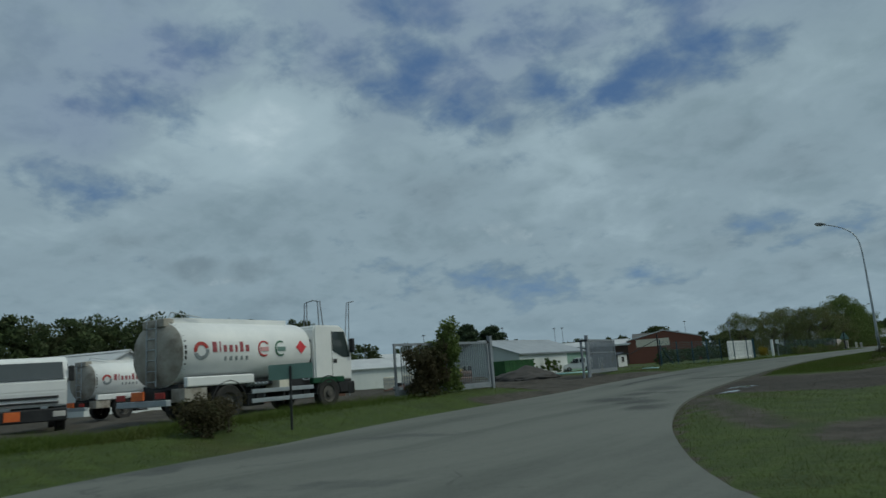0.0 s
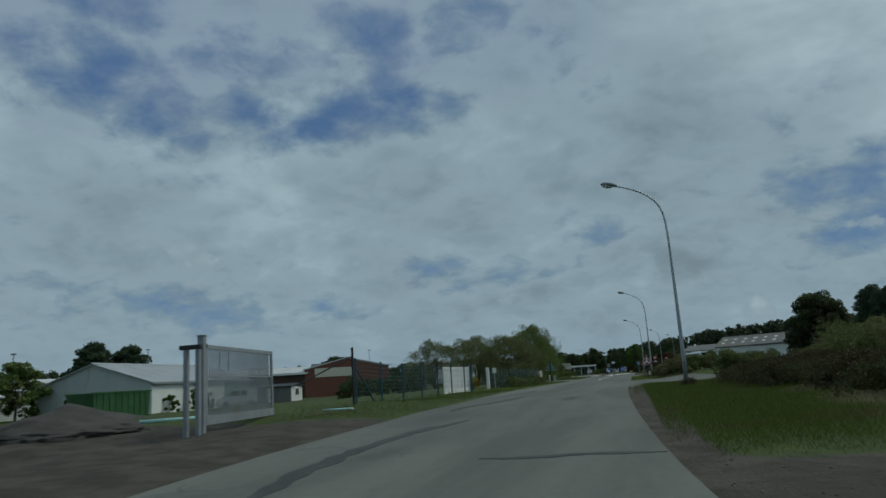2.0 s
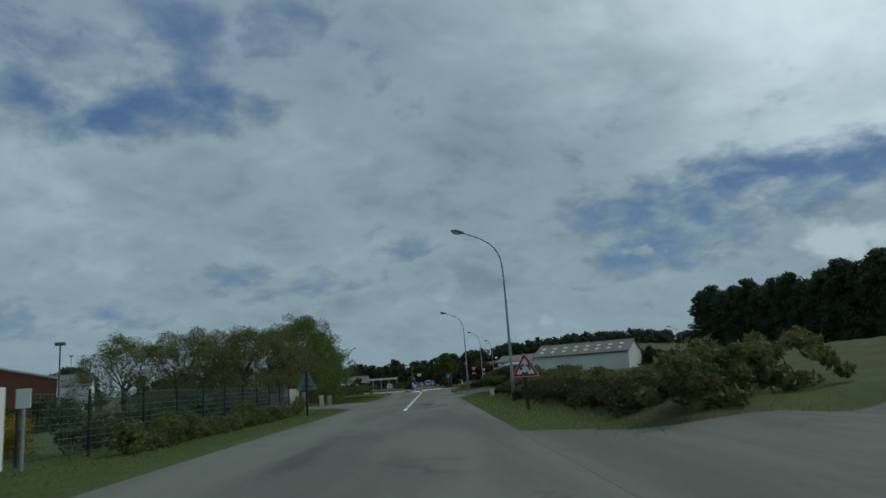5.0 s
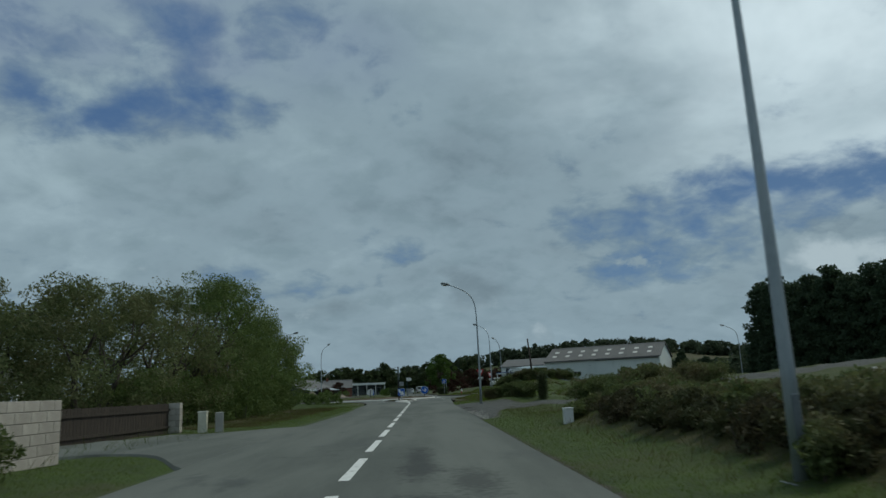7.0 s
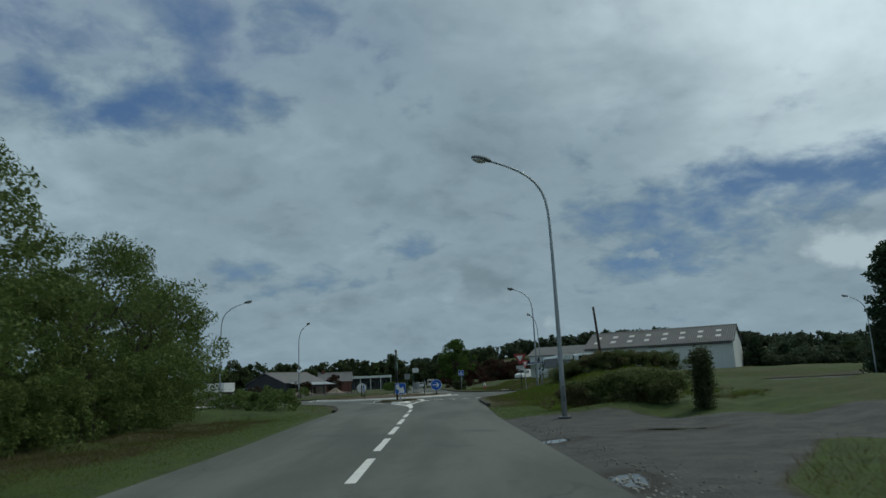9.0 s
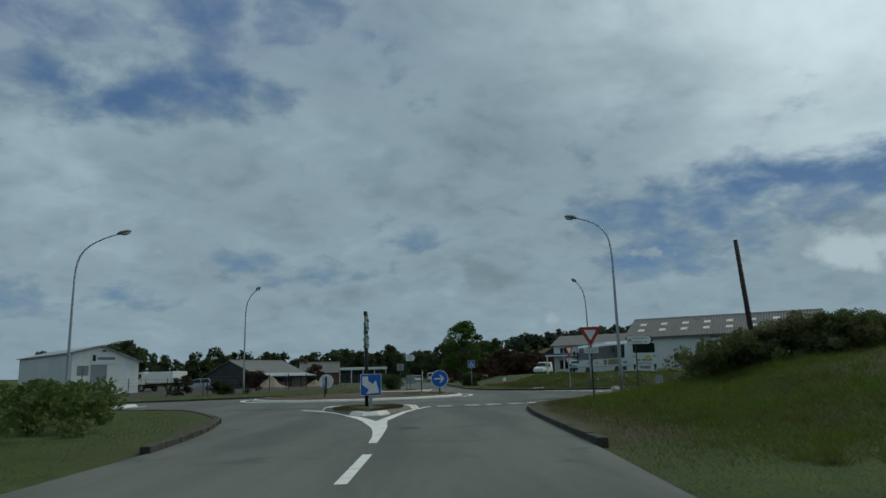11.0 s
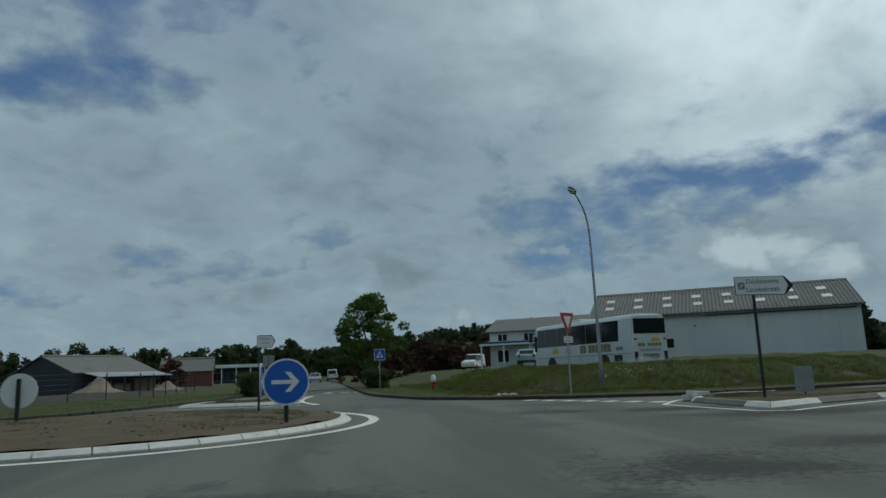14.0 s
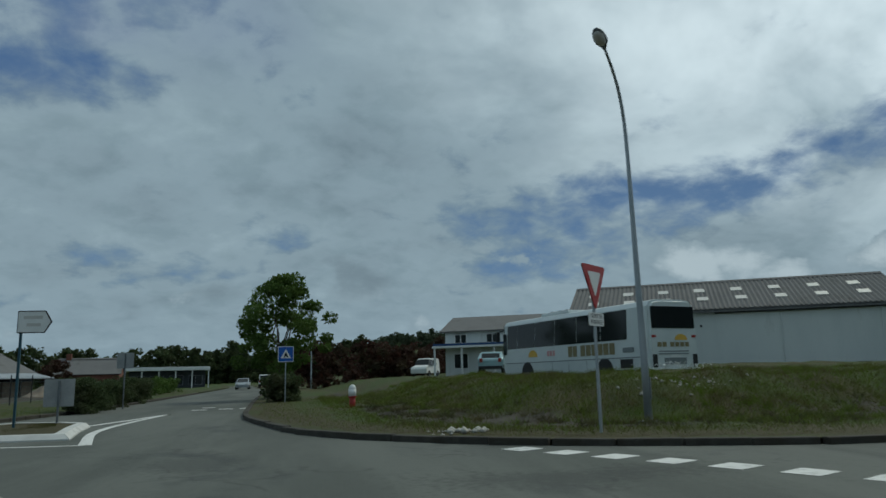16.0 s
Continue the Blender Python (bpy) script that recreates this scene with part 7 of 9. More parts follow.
def cab(root, y0, y1, w, z0, z1, logo=True):
    """A lorry cab between y0 (back) and y1 (front): shell, panes, mirrors, grille, bumper, lamps."""
    h = z1 - z0
    prof = [(y0, z0), (y1 - 0.04, z0), (y1, z0 + 0.30 * h), (y1 - 0.03, z0 + 0.52 * h), (y1 - 0.34, z1 - 0.16), (y1 - 0.62, z1), (y0 + 0.08, z1), (y0, z1 - 0.1)]
    bm = bmesh.new()
    prism(bm, prof, -w / 2, w / 2, "x")
    bmesh.ops.bevel(bm, geom=list(bm.edges), offset=0.05, segments=2, affect="EDGES")
    body = part("cab", bm, WHITE, root, "white cab")
    # windscreen, on the sloping front
    a, b = Vector((0, y1 - 0.03, z0 + 0.52 * h)), Vector((0, y1 - 0.34, z1 - 0.16))
    n = Vector((0, b.z - a.z, a.y - b.y)).normalized()
    bm = bmesh.new()
    lo, hi = a.lerp(b, 0.04), a.lerp(b, 0.94)
    q = [lo + Vector((-w / 2 + 0.10, 0, 0)), lo + Vector((w / 2 - 0.10, 0, 0)), hi + Vector((w / 2 - 0.14, 0, 0)), hi + Vector((-w / 2 + 0.14, 0, 0))]
    vs = [bm.verts.new(p + n * 0.03) for p in q] + [bm.verts.new(p - n * 0.01) for p in q]
    for f in ((0, 1, 2, 3), (7, 6, 5, 4), (0, 4, 5, 1), (1, 5, 6, 2), (2, 6, 7, 3), (3, 7, 4, 0)):
        bm.faces.new([vs[i] for i in f])
    bmesh.ops.recalc_face_normals(bm, faces=bm.faces)
    part("windscreen", bm, GLASS_CAB, body)
    for s in (-1, 1):
        zz = z0 + 0.50 * h
        out = round_poly([(y1 - 1.02, zz + 0.06), (y1 - 0.50, zz - 0.16), (y1 - 0.14, zz - 0.16), (y1 - 0.40, z1 - 0.22), (y1 - 1.02, z1 - 0.22)], 0.05)
        x = s * w / 2
        part("side_window", solid(out, min(x, x + s * 0.016), max(x, x + s * 0.016), "x"), GLASS_CAB, body)
        part("door_seam", boxes((min(x, x + s * 0.008), max(x, x + s * 0.008), y1 - 1.06, y1 - 1.045, z0 + 0.05, z1 - 0.2)), BLACK, body)
        part("door_handle", boxes((min(x, x + s * 0.014), max(x, x + s * 0.014), y1 - 1.00, y1 - 0.82, zz - 0.36, zz - 0.22), bevel=0.01), BLACK, body)
        m = part("mirror", boxes((x + s * 0.12 - 0.09, x + s * 0.12 + 0.09, y1 - 0.18, y1 - 0.06, zz - 0.02, zz + 0.48), bevel=0.03), BLACK, body)
        part("mirror_arm", rod_mesh((x, y1 - 0.2, zz + 0.42), (x + s * 0.12, y1 - 0.12, zz + 0.42), 0.015, None, 6), BLACK, m)
        part("step", boxes((min(x - s * 0.3, x), max(x - s * 0.3, x), y1 - 1.0, y1 - 0.1, z0 - 0.42, z0 + 0.02), bevel=0.02), BLACK, body)
    part("bumper", boxes((-w / 2 - 0.01, w / 2 + 0.01, y1 - 0.3, y1 + 0.07, z0 - 0.48, z0 - 0.06), bevel=0.04), BLACK, root, "dark bumper")
    part("grille", boxes((-w / 2 + 0.25, w / 2 - 0.25, y1 - 0.05, y1 + 0.02, z0 + 0.16 * h, z0 + 0.21 * h), bevel=0.008), BLACK, body)
    part("grille", boxes((-w / 2 + 0.25, w / 2 - 0.25, y1 - 0.05, y1 + 0.02, z0 + 0.06 * h, z0 + 0.10 * h), bevel=0.008), BLACK, body)
    for s in (-1, 1):
        part("headlight", boxes((s * (w / 2 - 0.22) - 0.18, s * (w / 2 - 0.22) + 0.18, y1 + 0.03, y1 + 0.09, z0 - 0.34, z0 - 0.16), bevel=0.02), SKYLIGHT, root, "clear headlight")


def tanker(name, x, y, z, turn, label, detail=True):
    """A rigid tank lorry: rear axle at local y = 0."""
    t = thing(name, x, y, z, turn, label, "lorry")
    WB, HW, HH, ZC, Y0, Y1 = 4.24, 1.18, 0.93, 1.98, -1.52, 3.42
    n = 32
    bm = bmesh.new()
    rings = []
    for yy, k in ((Y0 - 0.16, 0.55), (Y0 - 0.08, 0.86), (Y0, 1.0), (Y1, 1.0), (Y1 + 0.1, 0.88), (Y1 + 0.18, 0.55)):
        ring = []
        for i in range(n):
            a = 2 * math.pi * i / n
            c, s = math.cos(a), math.sin(a)
            e = 0.86
            ring.append(bm.verts.new((HW * k * math.copysign(abs(c) ** e, c), yy, ZC + HH * k * math.copysign(abs(s) ** e, s))))
        rings.append(ring)
    for a, b in zip(rings, rings[1:]):
        for i in range(n):
            bm.faces.new((a[i], a[(i + 1) % n], b[(i + 1) % n], b[i]))
    bm.faces.new(rings[0])
    bm.faces.new(rings[-1])
    bmesh.ops.recalc_face_normals(bm, faces=bm.faces)
    tank = part("tank", bm, WHITE, t, "white oval tank with a dusty rear end", smooth=True)
    bm = bmesh.new()
    vs = [bm.verts.new((v.x * 1.0, v.y, v.z)) for v in [Vector((HW * 0.985 * math.copysign(abs(math.cos(2 * math.pi * i / n)) ** 0.86, math.cos(2 * math.pi * i / n)), Y0 - 0.02, ZC + HH * 0.985 * math.copysign(abs(math.sin(2 * math.pi * i / n)) ** 0.86, math.sin(2 * math.pi * i / n)))) for i in range(n)]]
    v2 = [bm.verts.new((v.co.x * 0.86, Y0 - 0.13, ZC + (v.co.z - ZC) * 0.86)) for v in vs]
    v3 = [bm.verts.new((v.co.x * 0.5, Y0 - 0.19, ZC + (v.co.z - ZC) * 0.5)) for v in vs]
    for a, b in ((vs, v2), (v2, v3)):
        for i in range(n):
            bm.faces.new((a[i], a[(i + 1) % n], b[(i + 1) % n], b[i]))
    bm.faces.new(v3)
    bmesh.ops.recalc_face_normals(bm, faces=bm.faces)
    part("rear_end", bm, DUSTY, tank, "dusty brown-grey rear end", smooth=True)
    # a row of dark ticks round the rear edge
    for i in range(-7, 8):
        a = radians(i * 9.0)
        p = Vector((HW * 1.004 * math.cos(a), 0, ZC + HH * 1.004 * math.sin(a)))
        part("rim_tick", boxes((p.x - 0.02, p.x + 0.012, Y0 + 0.02, Y0 + 0.07, p.z - 0.05, p.z + 0.05)), BLACK, tank)
    part("top_rail", boxes((0.28, 0.36, Y0 + 0.1, Y1 - 0.3, ZC + HH - 0.05, ZC + HH + 0.12), bevel=0.01), WHITE, tank)
    part("top_rail", boxes((-0.36, -0.28, Y0 + 0.1, Y1 - 0.3, ZC + HH - 0.05, ZC + HH + 0.12), bevel=0.01), WHITE, tank)
    part("walkway", boxes((-0.26, 0.26, Y0 + 0.1, Y1 - 0.3, ZC + HH - 0.02, ZC + HH + 0.03)), ZINC, tank)
    for yy in (-0.7, 0.8, 2.2):
        part("hatch", rod_mesh((0, yy, ZC + HH), (0, yy, ZC + HH + 0.1), 0.22, None, 16), ZINC_DARK, tank)
    bm = tube(bmesh.new(), [(0.45, Y0 - 0.1, ZC + HH - 0.1), (0.45, Y0 + 0.1, ZC + HH + 0.26), (0.45, Y0 + 1.1, ZC + HH + 0.14)], [0.02] * 3, 6)
    part("hand_rail", bm, ZINC, tank)
    part("rear_hood", boxes((-0.5, 0.5, Y0 - 0.18, Y0 + 0.16, ZC + HH - 0.16, ZC + HH + 0.08), bevel=0.03), DUSTY, tank)
    for s in (-0.22, 0.22):
        part("ladder_rail", rod_mesh((s, Y0 - 0.24, ZC - 0.9), (s, Y0 - 0.22, ZC + HH + 0.05), 0.018, None, 6), ZINC, tank)
    for k in range(6):
        part("rung", rod_mesh((-0.22, Y0 - 0.24, ZC - 0.75 + 0.3 * k), (0.22, Y0 - 0.24, ZC - 0.75 + 0.3 * k), 0.014, None, 6), ZINC, tank)
    # the long bright skirt and the steps
    part("side_skirt", boxes((HW - 0.16, HW + 0.02, -1.45, 0.95, 1.02, 1.30), bevel=0.04), WHITE, tank)
    part("chassis", boxes((-0.42, 0.42, -1.95, 4.6, 0.70, 0.98)), BLACK, t)
    part("tank_cradle", boxes((-0.8, 0.8, -1.45, 3.3, 0.95, 1.12)), BLACK, t)
    part("rear_beam", boxes((-1.15, 1.15, -2.08, -1.92, 0.55, 0.72), bevel=0.02), ZINC, t)
    part("valve_box", boxes((0.55, 1.15, -1.5, -0.75, 0.62, 1.0), bevel=0.02), DUSTY, t)
    part("orange_plate", boxes((-0.35, 0.20, -2.14, -2.09, 0.74, 0.98)), ORANGE, t, "orange hazard plate")
    for s in (-1, 1):
        part("rear_light", boxes((s * 0.9 - 0.2, s * 0.9 + 0.2, -2.12, -2.08, 0.76, 0.92), bevel=0.01), RED_PAINT, t, "red rear light")
        bm = bmesh.new()
        arch(bm, s * 1.16 - 0.28, s * 1.16 + 0.04, 0.0, 0.60, 0.03, 0.52)
        part("mudguard", bm, BLACK, t)
        bm = bmesh.new()
        arch(bm, s * 1.10 - 0.25, s * 1.10 + 0.1, WB, 0.58, 0.03, 0.50, 0, 180)
        part("mudguard", bm, BLACK, t)
        for zz in (0.42, 0.70):
            part("guard_rail", boxes((s * 1.17 - 0.025, s * 1.17 + 0.025, 0.85, WB - 0.75, zz, zz + 0.13), bevel=0.012), ZINC, t)
        for yy in (1.1, 2.2, 3.1):
            part("guard_bracket", boxes((min(s * 0.42, s * 1.15), max(s * 0.42, s * 1.15), yy - 0.03, yy + 0.03, 0.55, 0.72)), BLACK, t)
        wheel(t, s * 1.02, 0.0, 0.51, 0.36, RIM_DARK, True)
        wheel(t, s * 1.05, WB, 0.51, 0.30, RIM_DARK)
        # tanks, pipes and valves under the body
        part("fuel_tank", boxes((min(s * 0.45, s * 1.08), max(s * 0.45, s * 1.08), 2.45, 3.45, 0.40, 1.12), bevel=0.04), BLACK, t, "dark fuel tank")
        part("tool_box", boxes((min(s * 0.45, s * 1.06), max(s * 0.45, s * 1.06), 0.80, 1.45, 0.34, 0.72), bevel=0.03), BLACK, t)
        pipe = part("valve_pipe", rod_mesh((s * 1.06, 0.72, 0.98), (s * 1.06, 1.52, 0.98), 0.05, None, 8), ZINC_DARK, t)
        for k in range(5):
            part("valve", rod_mesh((s * 1.0, 0.80 + 0.16 * k, 0.93), (s * 1.15, 0.86 + 0.16 * k, 1.02), 0.04, None, 8), ZINC, pipe)
    part("pump_box", boxes((0.50, 1.14, 2.02, 2.44, 0.72, 1.35), bevel=0.02), CREAM, t)
    part("hose_reel", rod_mesh((0.55, 2.8, 0.95), (1.05, 2.8, 0.95), 0.28, None, 16), BLACK, t)
    part("air_tank", rod_mesh((0.9, 1.0, 0.62), (0.9, 1.5, 0.62), 0.15, None, 12), ZINC_DARK, t)
    cab(t, WB - 0.62, WB + 1.28, 2.34, 0.92, 2.82)
    # a solid black box stands in for the shade between tank and cab
    part("cab_gap_shade", boxes((-1.08, 1.08, WB - 1.16, WB - 0.82, 0.72, 1.98), bevel=0.03), BLACK, t, "black box standing for the shaded gap behind the cab")
    part("cab_gap_frame", boxes((1.085, 1.105, WB - 1.14, WB - 1.11, 1.0, 1.9), (1.085, 1.105, WB - 0.87, WB - 0.84, 1.0, 1.9), (1.085, 1.105, WB - 1.11, WB - 0.87, 1.87, 1.9), (1.085, 1.105, WB - 1.11, WB - 0.87, 1.0, 1.03)), ZINC, t)
    part("cab_sleeper", boxes((-1.0, 1.0, WB - 0.80, WB - 0.60, 0.95, 2.35), bevel=0.03), BLACK, t)
    part("wing", boxes((0.9, 1.19, WB - 0.75, WB + 0.8, 0.86, 1.06), bevel=0.03), DARK_GREEN, t, "dark green wheel wing")
    # lettering as bars and round marks on the right-hand side
    def on_side(yy, zz):
        s = (zz - ZC) / HH
        return HW * (max(0.0, 1 - abs(s) ** (2 / 0.86))) ** (0.86 / 2) + 0.012

    def mark(nm, pts, material):
        bm = bmesh.new()
        front = [bm.verts.new((on_side(a, b) + 0.004, a, b)) for a, b in pts]
        back = [bm.verts.new((on_side(a, b) - 0.05, a, b)) for a, b in pts]
        k = len(pts)
        bm.faces.new(front)
        for i in range(k):
            bm.faces.new((front[i], back[i], back[(i + 1) % k], front[(i + 1) % k]))
        bmesh.ops.recalc_face_normals(bm, faces=bm.faces)
        part(nm, bm, material, tank)

    if detail:
        def ring(cy, cz, r0, r1, a0, a1, material, k=12):
            o = [(cy + r1 * math.cos(radians(a0 + (a1 - a0) * i / k)), cz + r1 * math.sin(radians(a0 + (a1 - a0) * i / k))) for i in range(k + 1)]
            q = [(cy + r0 * math.cos(radians(a0 + (a1 - a0) * i / k)), cz + r0 * math.sin(radians(a0 + (a1 - a0) * i / k))) for i in range(k + 1)]
            for i in range(k):
                mark("logo_mark", [o[i], o[i + 1], q[i + 1], q[i]], material)
        ring(-0.95, 2.02, 0.16, 0.26, 20, 190, RED_PAINT, 6)
        ring(-0.95, 2.02, 0.16, 0.26, 200, 370, GREY_TXT, 6)
        at = -0.56
        for wide, tall in ((0.15, 0.30), (0.04, 0.30), (0.11, 0.20), (0.12, 0.20), (0.08, 0.20), (0.12, 0.30), (0.12, 0.20)):
            mark("writing_bar", [(at, 1.97), (at + wide, 1.97), (at + wide, 1.97 + tall), (at, 1.97 + tall)], DULL_RED)
            at += wide + 0.10
        for a in (-0.14, 0.06, 0.26, 0.46, 0.66):
            mark("writing_bar", [(a, 1.72), (a + 0.07, 1.72), (a + 0.07, 1.84), (a, 1.84)], GREY_TXT)
        ring(1.38, 2.05, 0.20, 0.25, 40, 300, SIGN_RED, 8)
        mark("logo_mark", [(1.24, 1.97), (1.56, 1.97), (1.56, 2.10), (1.24, 2.10)], PINK)
        ring(2.08, 2.05, 0.20, 0.25, 60, 300, GREEN_TXT, 8)
        mark("logo_mark", [(1.94, 1.97), (2.28, 1.97), (2.28, 2.10), (1.94, 2.10)], GREEN_BACK)
        mark("hazard_diamond", [(2.98, 2.30), (3.20, 2.08), (2.98, 1.86), (2.76, 2.08)], RED_BRIGHT)
    return t


DUSTY = surface("dusty_paint", (0.26, 0.24, 0.20), (0.40, 0.38, 0.34), 1.5, 0.85, wear=(0.17, 0.14, 0.11), wear_at=(0.45, 0.7), wear_scale=1.2)
RIM_DARK = surface("dirty_wheel_steel", (0.075, 0.072, 0.066), (0.13, 0.125, 0.115), 4.0, 0.8, 0.2, wear=(0.05, 0.045, 0.04))
DARK_GREEN = surface("dark_green_paint", (0.01, 0.06, 0.03), (0.015, 0.08, 0.04), 3.0, 0.4)
DULL_RED = surface("dull_red_mark", (0.26, 0.055, 0.065), (0.34, 0.08, 0.09), 3.0, 0.55)
PINK = surface("pink_mark", (0.6, 0.30, 0.30), (0.66, 0.36, 0.36), 3.0, 0.5)
RED_BRIGHT = surface("red_hazard_mark", (0.55, 0.03, 0.04), (0.62, 0.05, 0.06), 3.0, 0.45)
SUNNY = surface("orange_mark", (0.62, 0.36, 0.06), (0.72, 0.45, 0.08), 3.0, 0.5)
GOLD_TXT = surface("tan_lettering", (0.20, 0.165, 0.085), (0.27, 0.225, 0.12), 5.0, 0.5, 0, 0.0)

c, s = math.cos(radians(6.6)), math.sin(radians(6.6))
tanker("tank_lorry", -19.55 - 1.17 * c, 10.09 - 1.17 * s, -0.22, 6.6, "white tank lorry with red lettering, parked in the yard")
tanker("tank_lorry", -38.91, 15.66, land(-38.91, 15.66) + 0.02, 6.6, "white tank lorry parked behind another one", True)


def box_lorry(x, y, turn, label, z=None, length=7.5, box_mat=None):
    z = land(x, y) if z is None else z
    t = thing("lorry", x, y, z, turn, label, "lorry")
    cab(t, 1.0, 2.75, 2.34, 0.90, 2.52)
    part("load_box", boxes((-1.2, 1.2, 0.8 - length + 1.2, 0.8, 1.05, 2.48), bevel=0.03), box_mat or WHITE, t, "white load box")
    part("chassis", boxes((-0.42, 0.42, 1.0 - length + 1.2, 2.5, 0.7, 0.98)), BLACK, t)
    part("orange_plate", boxes((0.15, 0.6, 2.83, 2.86, 0.5, 0.8)), ORANGE, t)
    for s in (-1, 1):
        wheel(t, s * 1.02, 1.75, 0.5, 0.3, DUSTY)
        wheel(t, s * 1.02, -3.2, 0.5, 0.34, DUSTY, True)
    return t


box_lorry(-29.0, 8.0, -109, "white lorry with an orange plate, facing the road")


def coach():
    """The parked white coach."""
    a = -12.85
    h, r = Vector((math.sin(radians(a)), math.cos(radians(a)))), Vector((math.cos(radians(a)), -math.sin(radians(a))))
    mid = Vector((5.49, 191.57)) + r * 1.25
    t = thing("coach", mid.x, mid.y, 0.62, -a, "white coach with dark windows and tan lettering", "bus")
    LEN, W, Z0, Z1 = 11.8, 1.25, 0.32, 3.26
    prof = [(-W + 0.02, Z0), (W - 0.02, Z0), (W, 1.0), (W - 0.02, 1.75), (W - 0.09, Z1 - 0.22), (W - 0.25, Z1 - 0.02), (W - 0.6, Z1 + 0.05), (-W + 0.6, Z1 + 0.05), (-W + 0.25, Z1 - 0.02), (-W + 0.09, Z1 - 0.22), (-W + 0.02, 1.75), (-W, 1.0)]
    bm = bmesh.new()
    prism(bm, prof, 0.0, LEN)
    bmesh.ops.bevel(bm, geom=[e for e in bm.edges if abs(e.verts[0].co.y - e.verts[1].co.y) < 0.01], offset=0.10, segments=3, affect="EDGES")
    body = part("body", bm, COACH_WHITE, t, "white coach body", smooth=False)
    for sd in (-1, 1):
        # the window band, pane by pane
        ys = [1.35, 3.15, 4.95, 6.75, 8.55, 10.35, 11.35]
        for y0, y1 in zip(ys, ys[1:]):
            bm = bmesh.new()
            q = [(sd * (W + 0.012 - 0.02), y0 + 0.02, 1.78), (sd * (W + 0.012 - 0.02), y1 - 0.02, 1.78), (sd * (W - 0.078), y1 - 0.02, Z1 - 0.26), (sd * (W - 0.078), y0 + 0.02, Z1 - 0.26)]
            vs = [bm.verts.new(p) for p in q] + [bm.verts.new((p[0] - sd * 0.03, p[1], p[2])) for p in q]
            for f in ((0, 1, 2, 3), (0, 4, 5, 1), (1, 5, 6, 2), (2, 6, 7, 3), (3, 7, 4, 0)):
                bm.faces.new([vs[i] for i in f])
            bmesh.ops.recalc_face_normals(bm, faces=bm.faces)
            part("side_window", bm, GLASS_DARK, body)
        x = sd * W
        part("trim_line", boxes((min(x, x + sd * 0.012), max(x, x + sd * 0.012), 0.2, LEN - 0.3, 1.02, 1.06)), GREY_TXT, body)
        for yy in (2.9, 9.3):
            bm = bmesh.new()
            prism(bm, [(yy + 0.58 * math.cos(radians(k * 15)), 0.47 + 0.60 * math.sin(radians(k * 15))) for k in range(-2, 15)], min(x, x + sd * 0.012), max(x, x + sd * 0.012), "x")
            part("wheel_arch", bm, BLACK, body)
            wheel(t, sd * (W - 0.14), yy, 0.48, 0.30, ZINC_DARK)
        part("luggage_flap", boxes((min(x, x + sd * 0.010), max(x, x + sd * 0.010), 1.05, 1.85, 0.62, 0.98)), BLACK, body)
        for yy in (4.2, 5.6, 7.0):
            part("flap_seam", boxes((min(x, x + sd * 0.008), max(x, x + sd * 0.008), yy, yy + 0.02, 0.4, 1.0)), GREY_TXT, body)
        part("vent_grille", boxes((min(x, x + sd * 0.010), max(x, x + sd * 0.010), 0.95, 1.65, 1.25, 1.45)), GREY_TXT, body)
    # lettering on the left side as bars, with a round orange emblem
    x = -W - 0.012
    for k, (a0, b0) in enumerate(((3.05, 3.35), (3.42, 3.72), (4.02, 4.36), (4.44, 4.78), (4.86, 5.20), (5.28, 5.62), (5.70, 6.04), (6.12, 6.46))):
        y0, y1 = 9.25 - b0 - 0.6, 9.25 - a0 - 0.6
        part("writing_bar", boxes((x, -W + 0.01, y0, y1, 1.20, 1.68)), GOLD_TXT, body)
    for y0 in (6.75, 7.0, 7.25):
        part("writing_bar", boxes((x, -W + 0.01, y0, y0 + 0.16, 1.30, 1.55)), PINK, body)
    part("emblem", solid([(8.75 + 0.42 * math.cos(radians(k * 15)), 1.30 + 0.34 * math.sin(radians(k * 15))) for k in range(0, 13)], x, -W + 0.01, "x"), SUNNY, body, "orange half-round emblem")
    # the back
    part("rear_window", boxes((-W + 0.16, W - 0.16, -0.025, 0.02, 2.15, Z1 - 0.24), bevel=0.01), GLASS_DARK, body)
    for a0 in (-0.85, -0.6, -0.2, 0.05, 0.3, 0.55):
        part("writing_bar", boxes((a0, a0 + 0.19, -0.02, 0.01, 1.42, 1.60)), GOLD_TXT, body)
    part("emblem", solid([(0.35 + 0.32 * math.cos(radians(k * 15)), 1.68 + 0.24 * math.sin(radians(k * 15))) for k in range(0, 13)], -0.02, 0.01), SUNNY, body)
    for zz in (1.22, 1.12):
        part("writing_bar", boxes((-0.8, 0.7, -0.018, 0.01, zz, zz + 0.04)), GREY_TXT, body)
    part("engine_grille", boxes((-0.55, 0.55, -0.02, 0.01, 0.72, 0.98)), GREY_TXT, body)
    for sd in (-1, 1):
        part("rear_light", boxes((sd * 1.02 - 0.11, sd * 1.02 + 0.11, -0.03, 0.02, 0.62, 1.12), bevel=0.01), BLACK, body)
        part("rear_light", boxes((sd * 1.02 - 0.1, sd * 1.02 + 0.1, -0.03, 0.02, 1.78, 1.88), bevel=0.01), RED_PAINT, body)
    part("bumper", boxes((-W + 0.01, W - 0.01, -0.06, 0.1, 0.36, 0.58), bevel=0.03), COACH_WHITE, t)
    part("number_plate", boxes((-0.26, 0.26, -0.035, 0.0, 1.0, 1.1)), SIGN_WHITE, body)
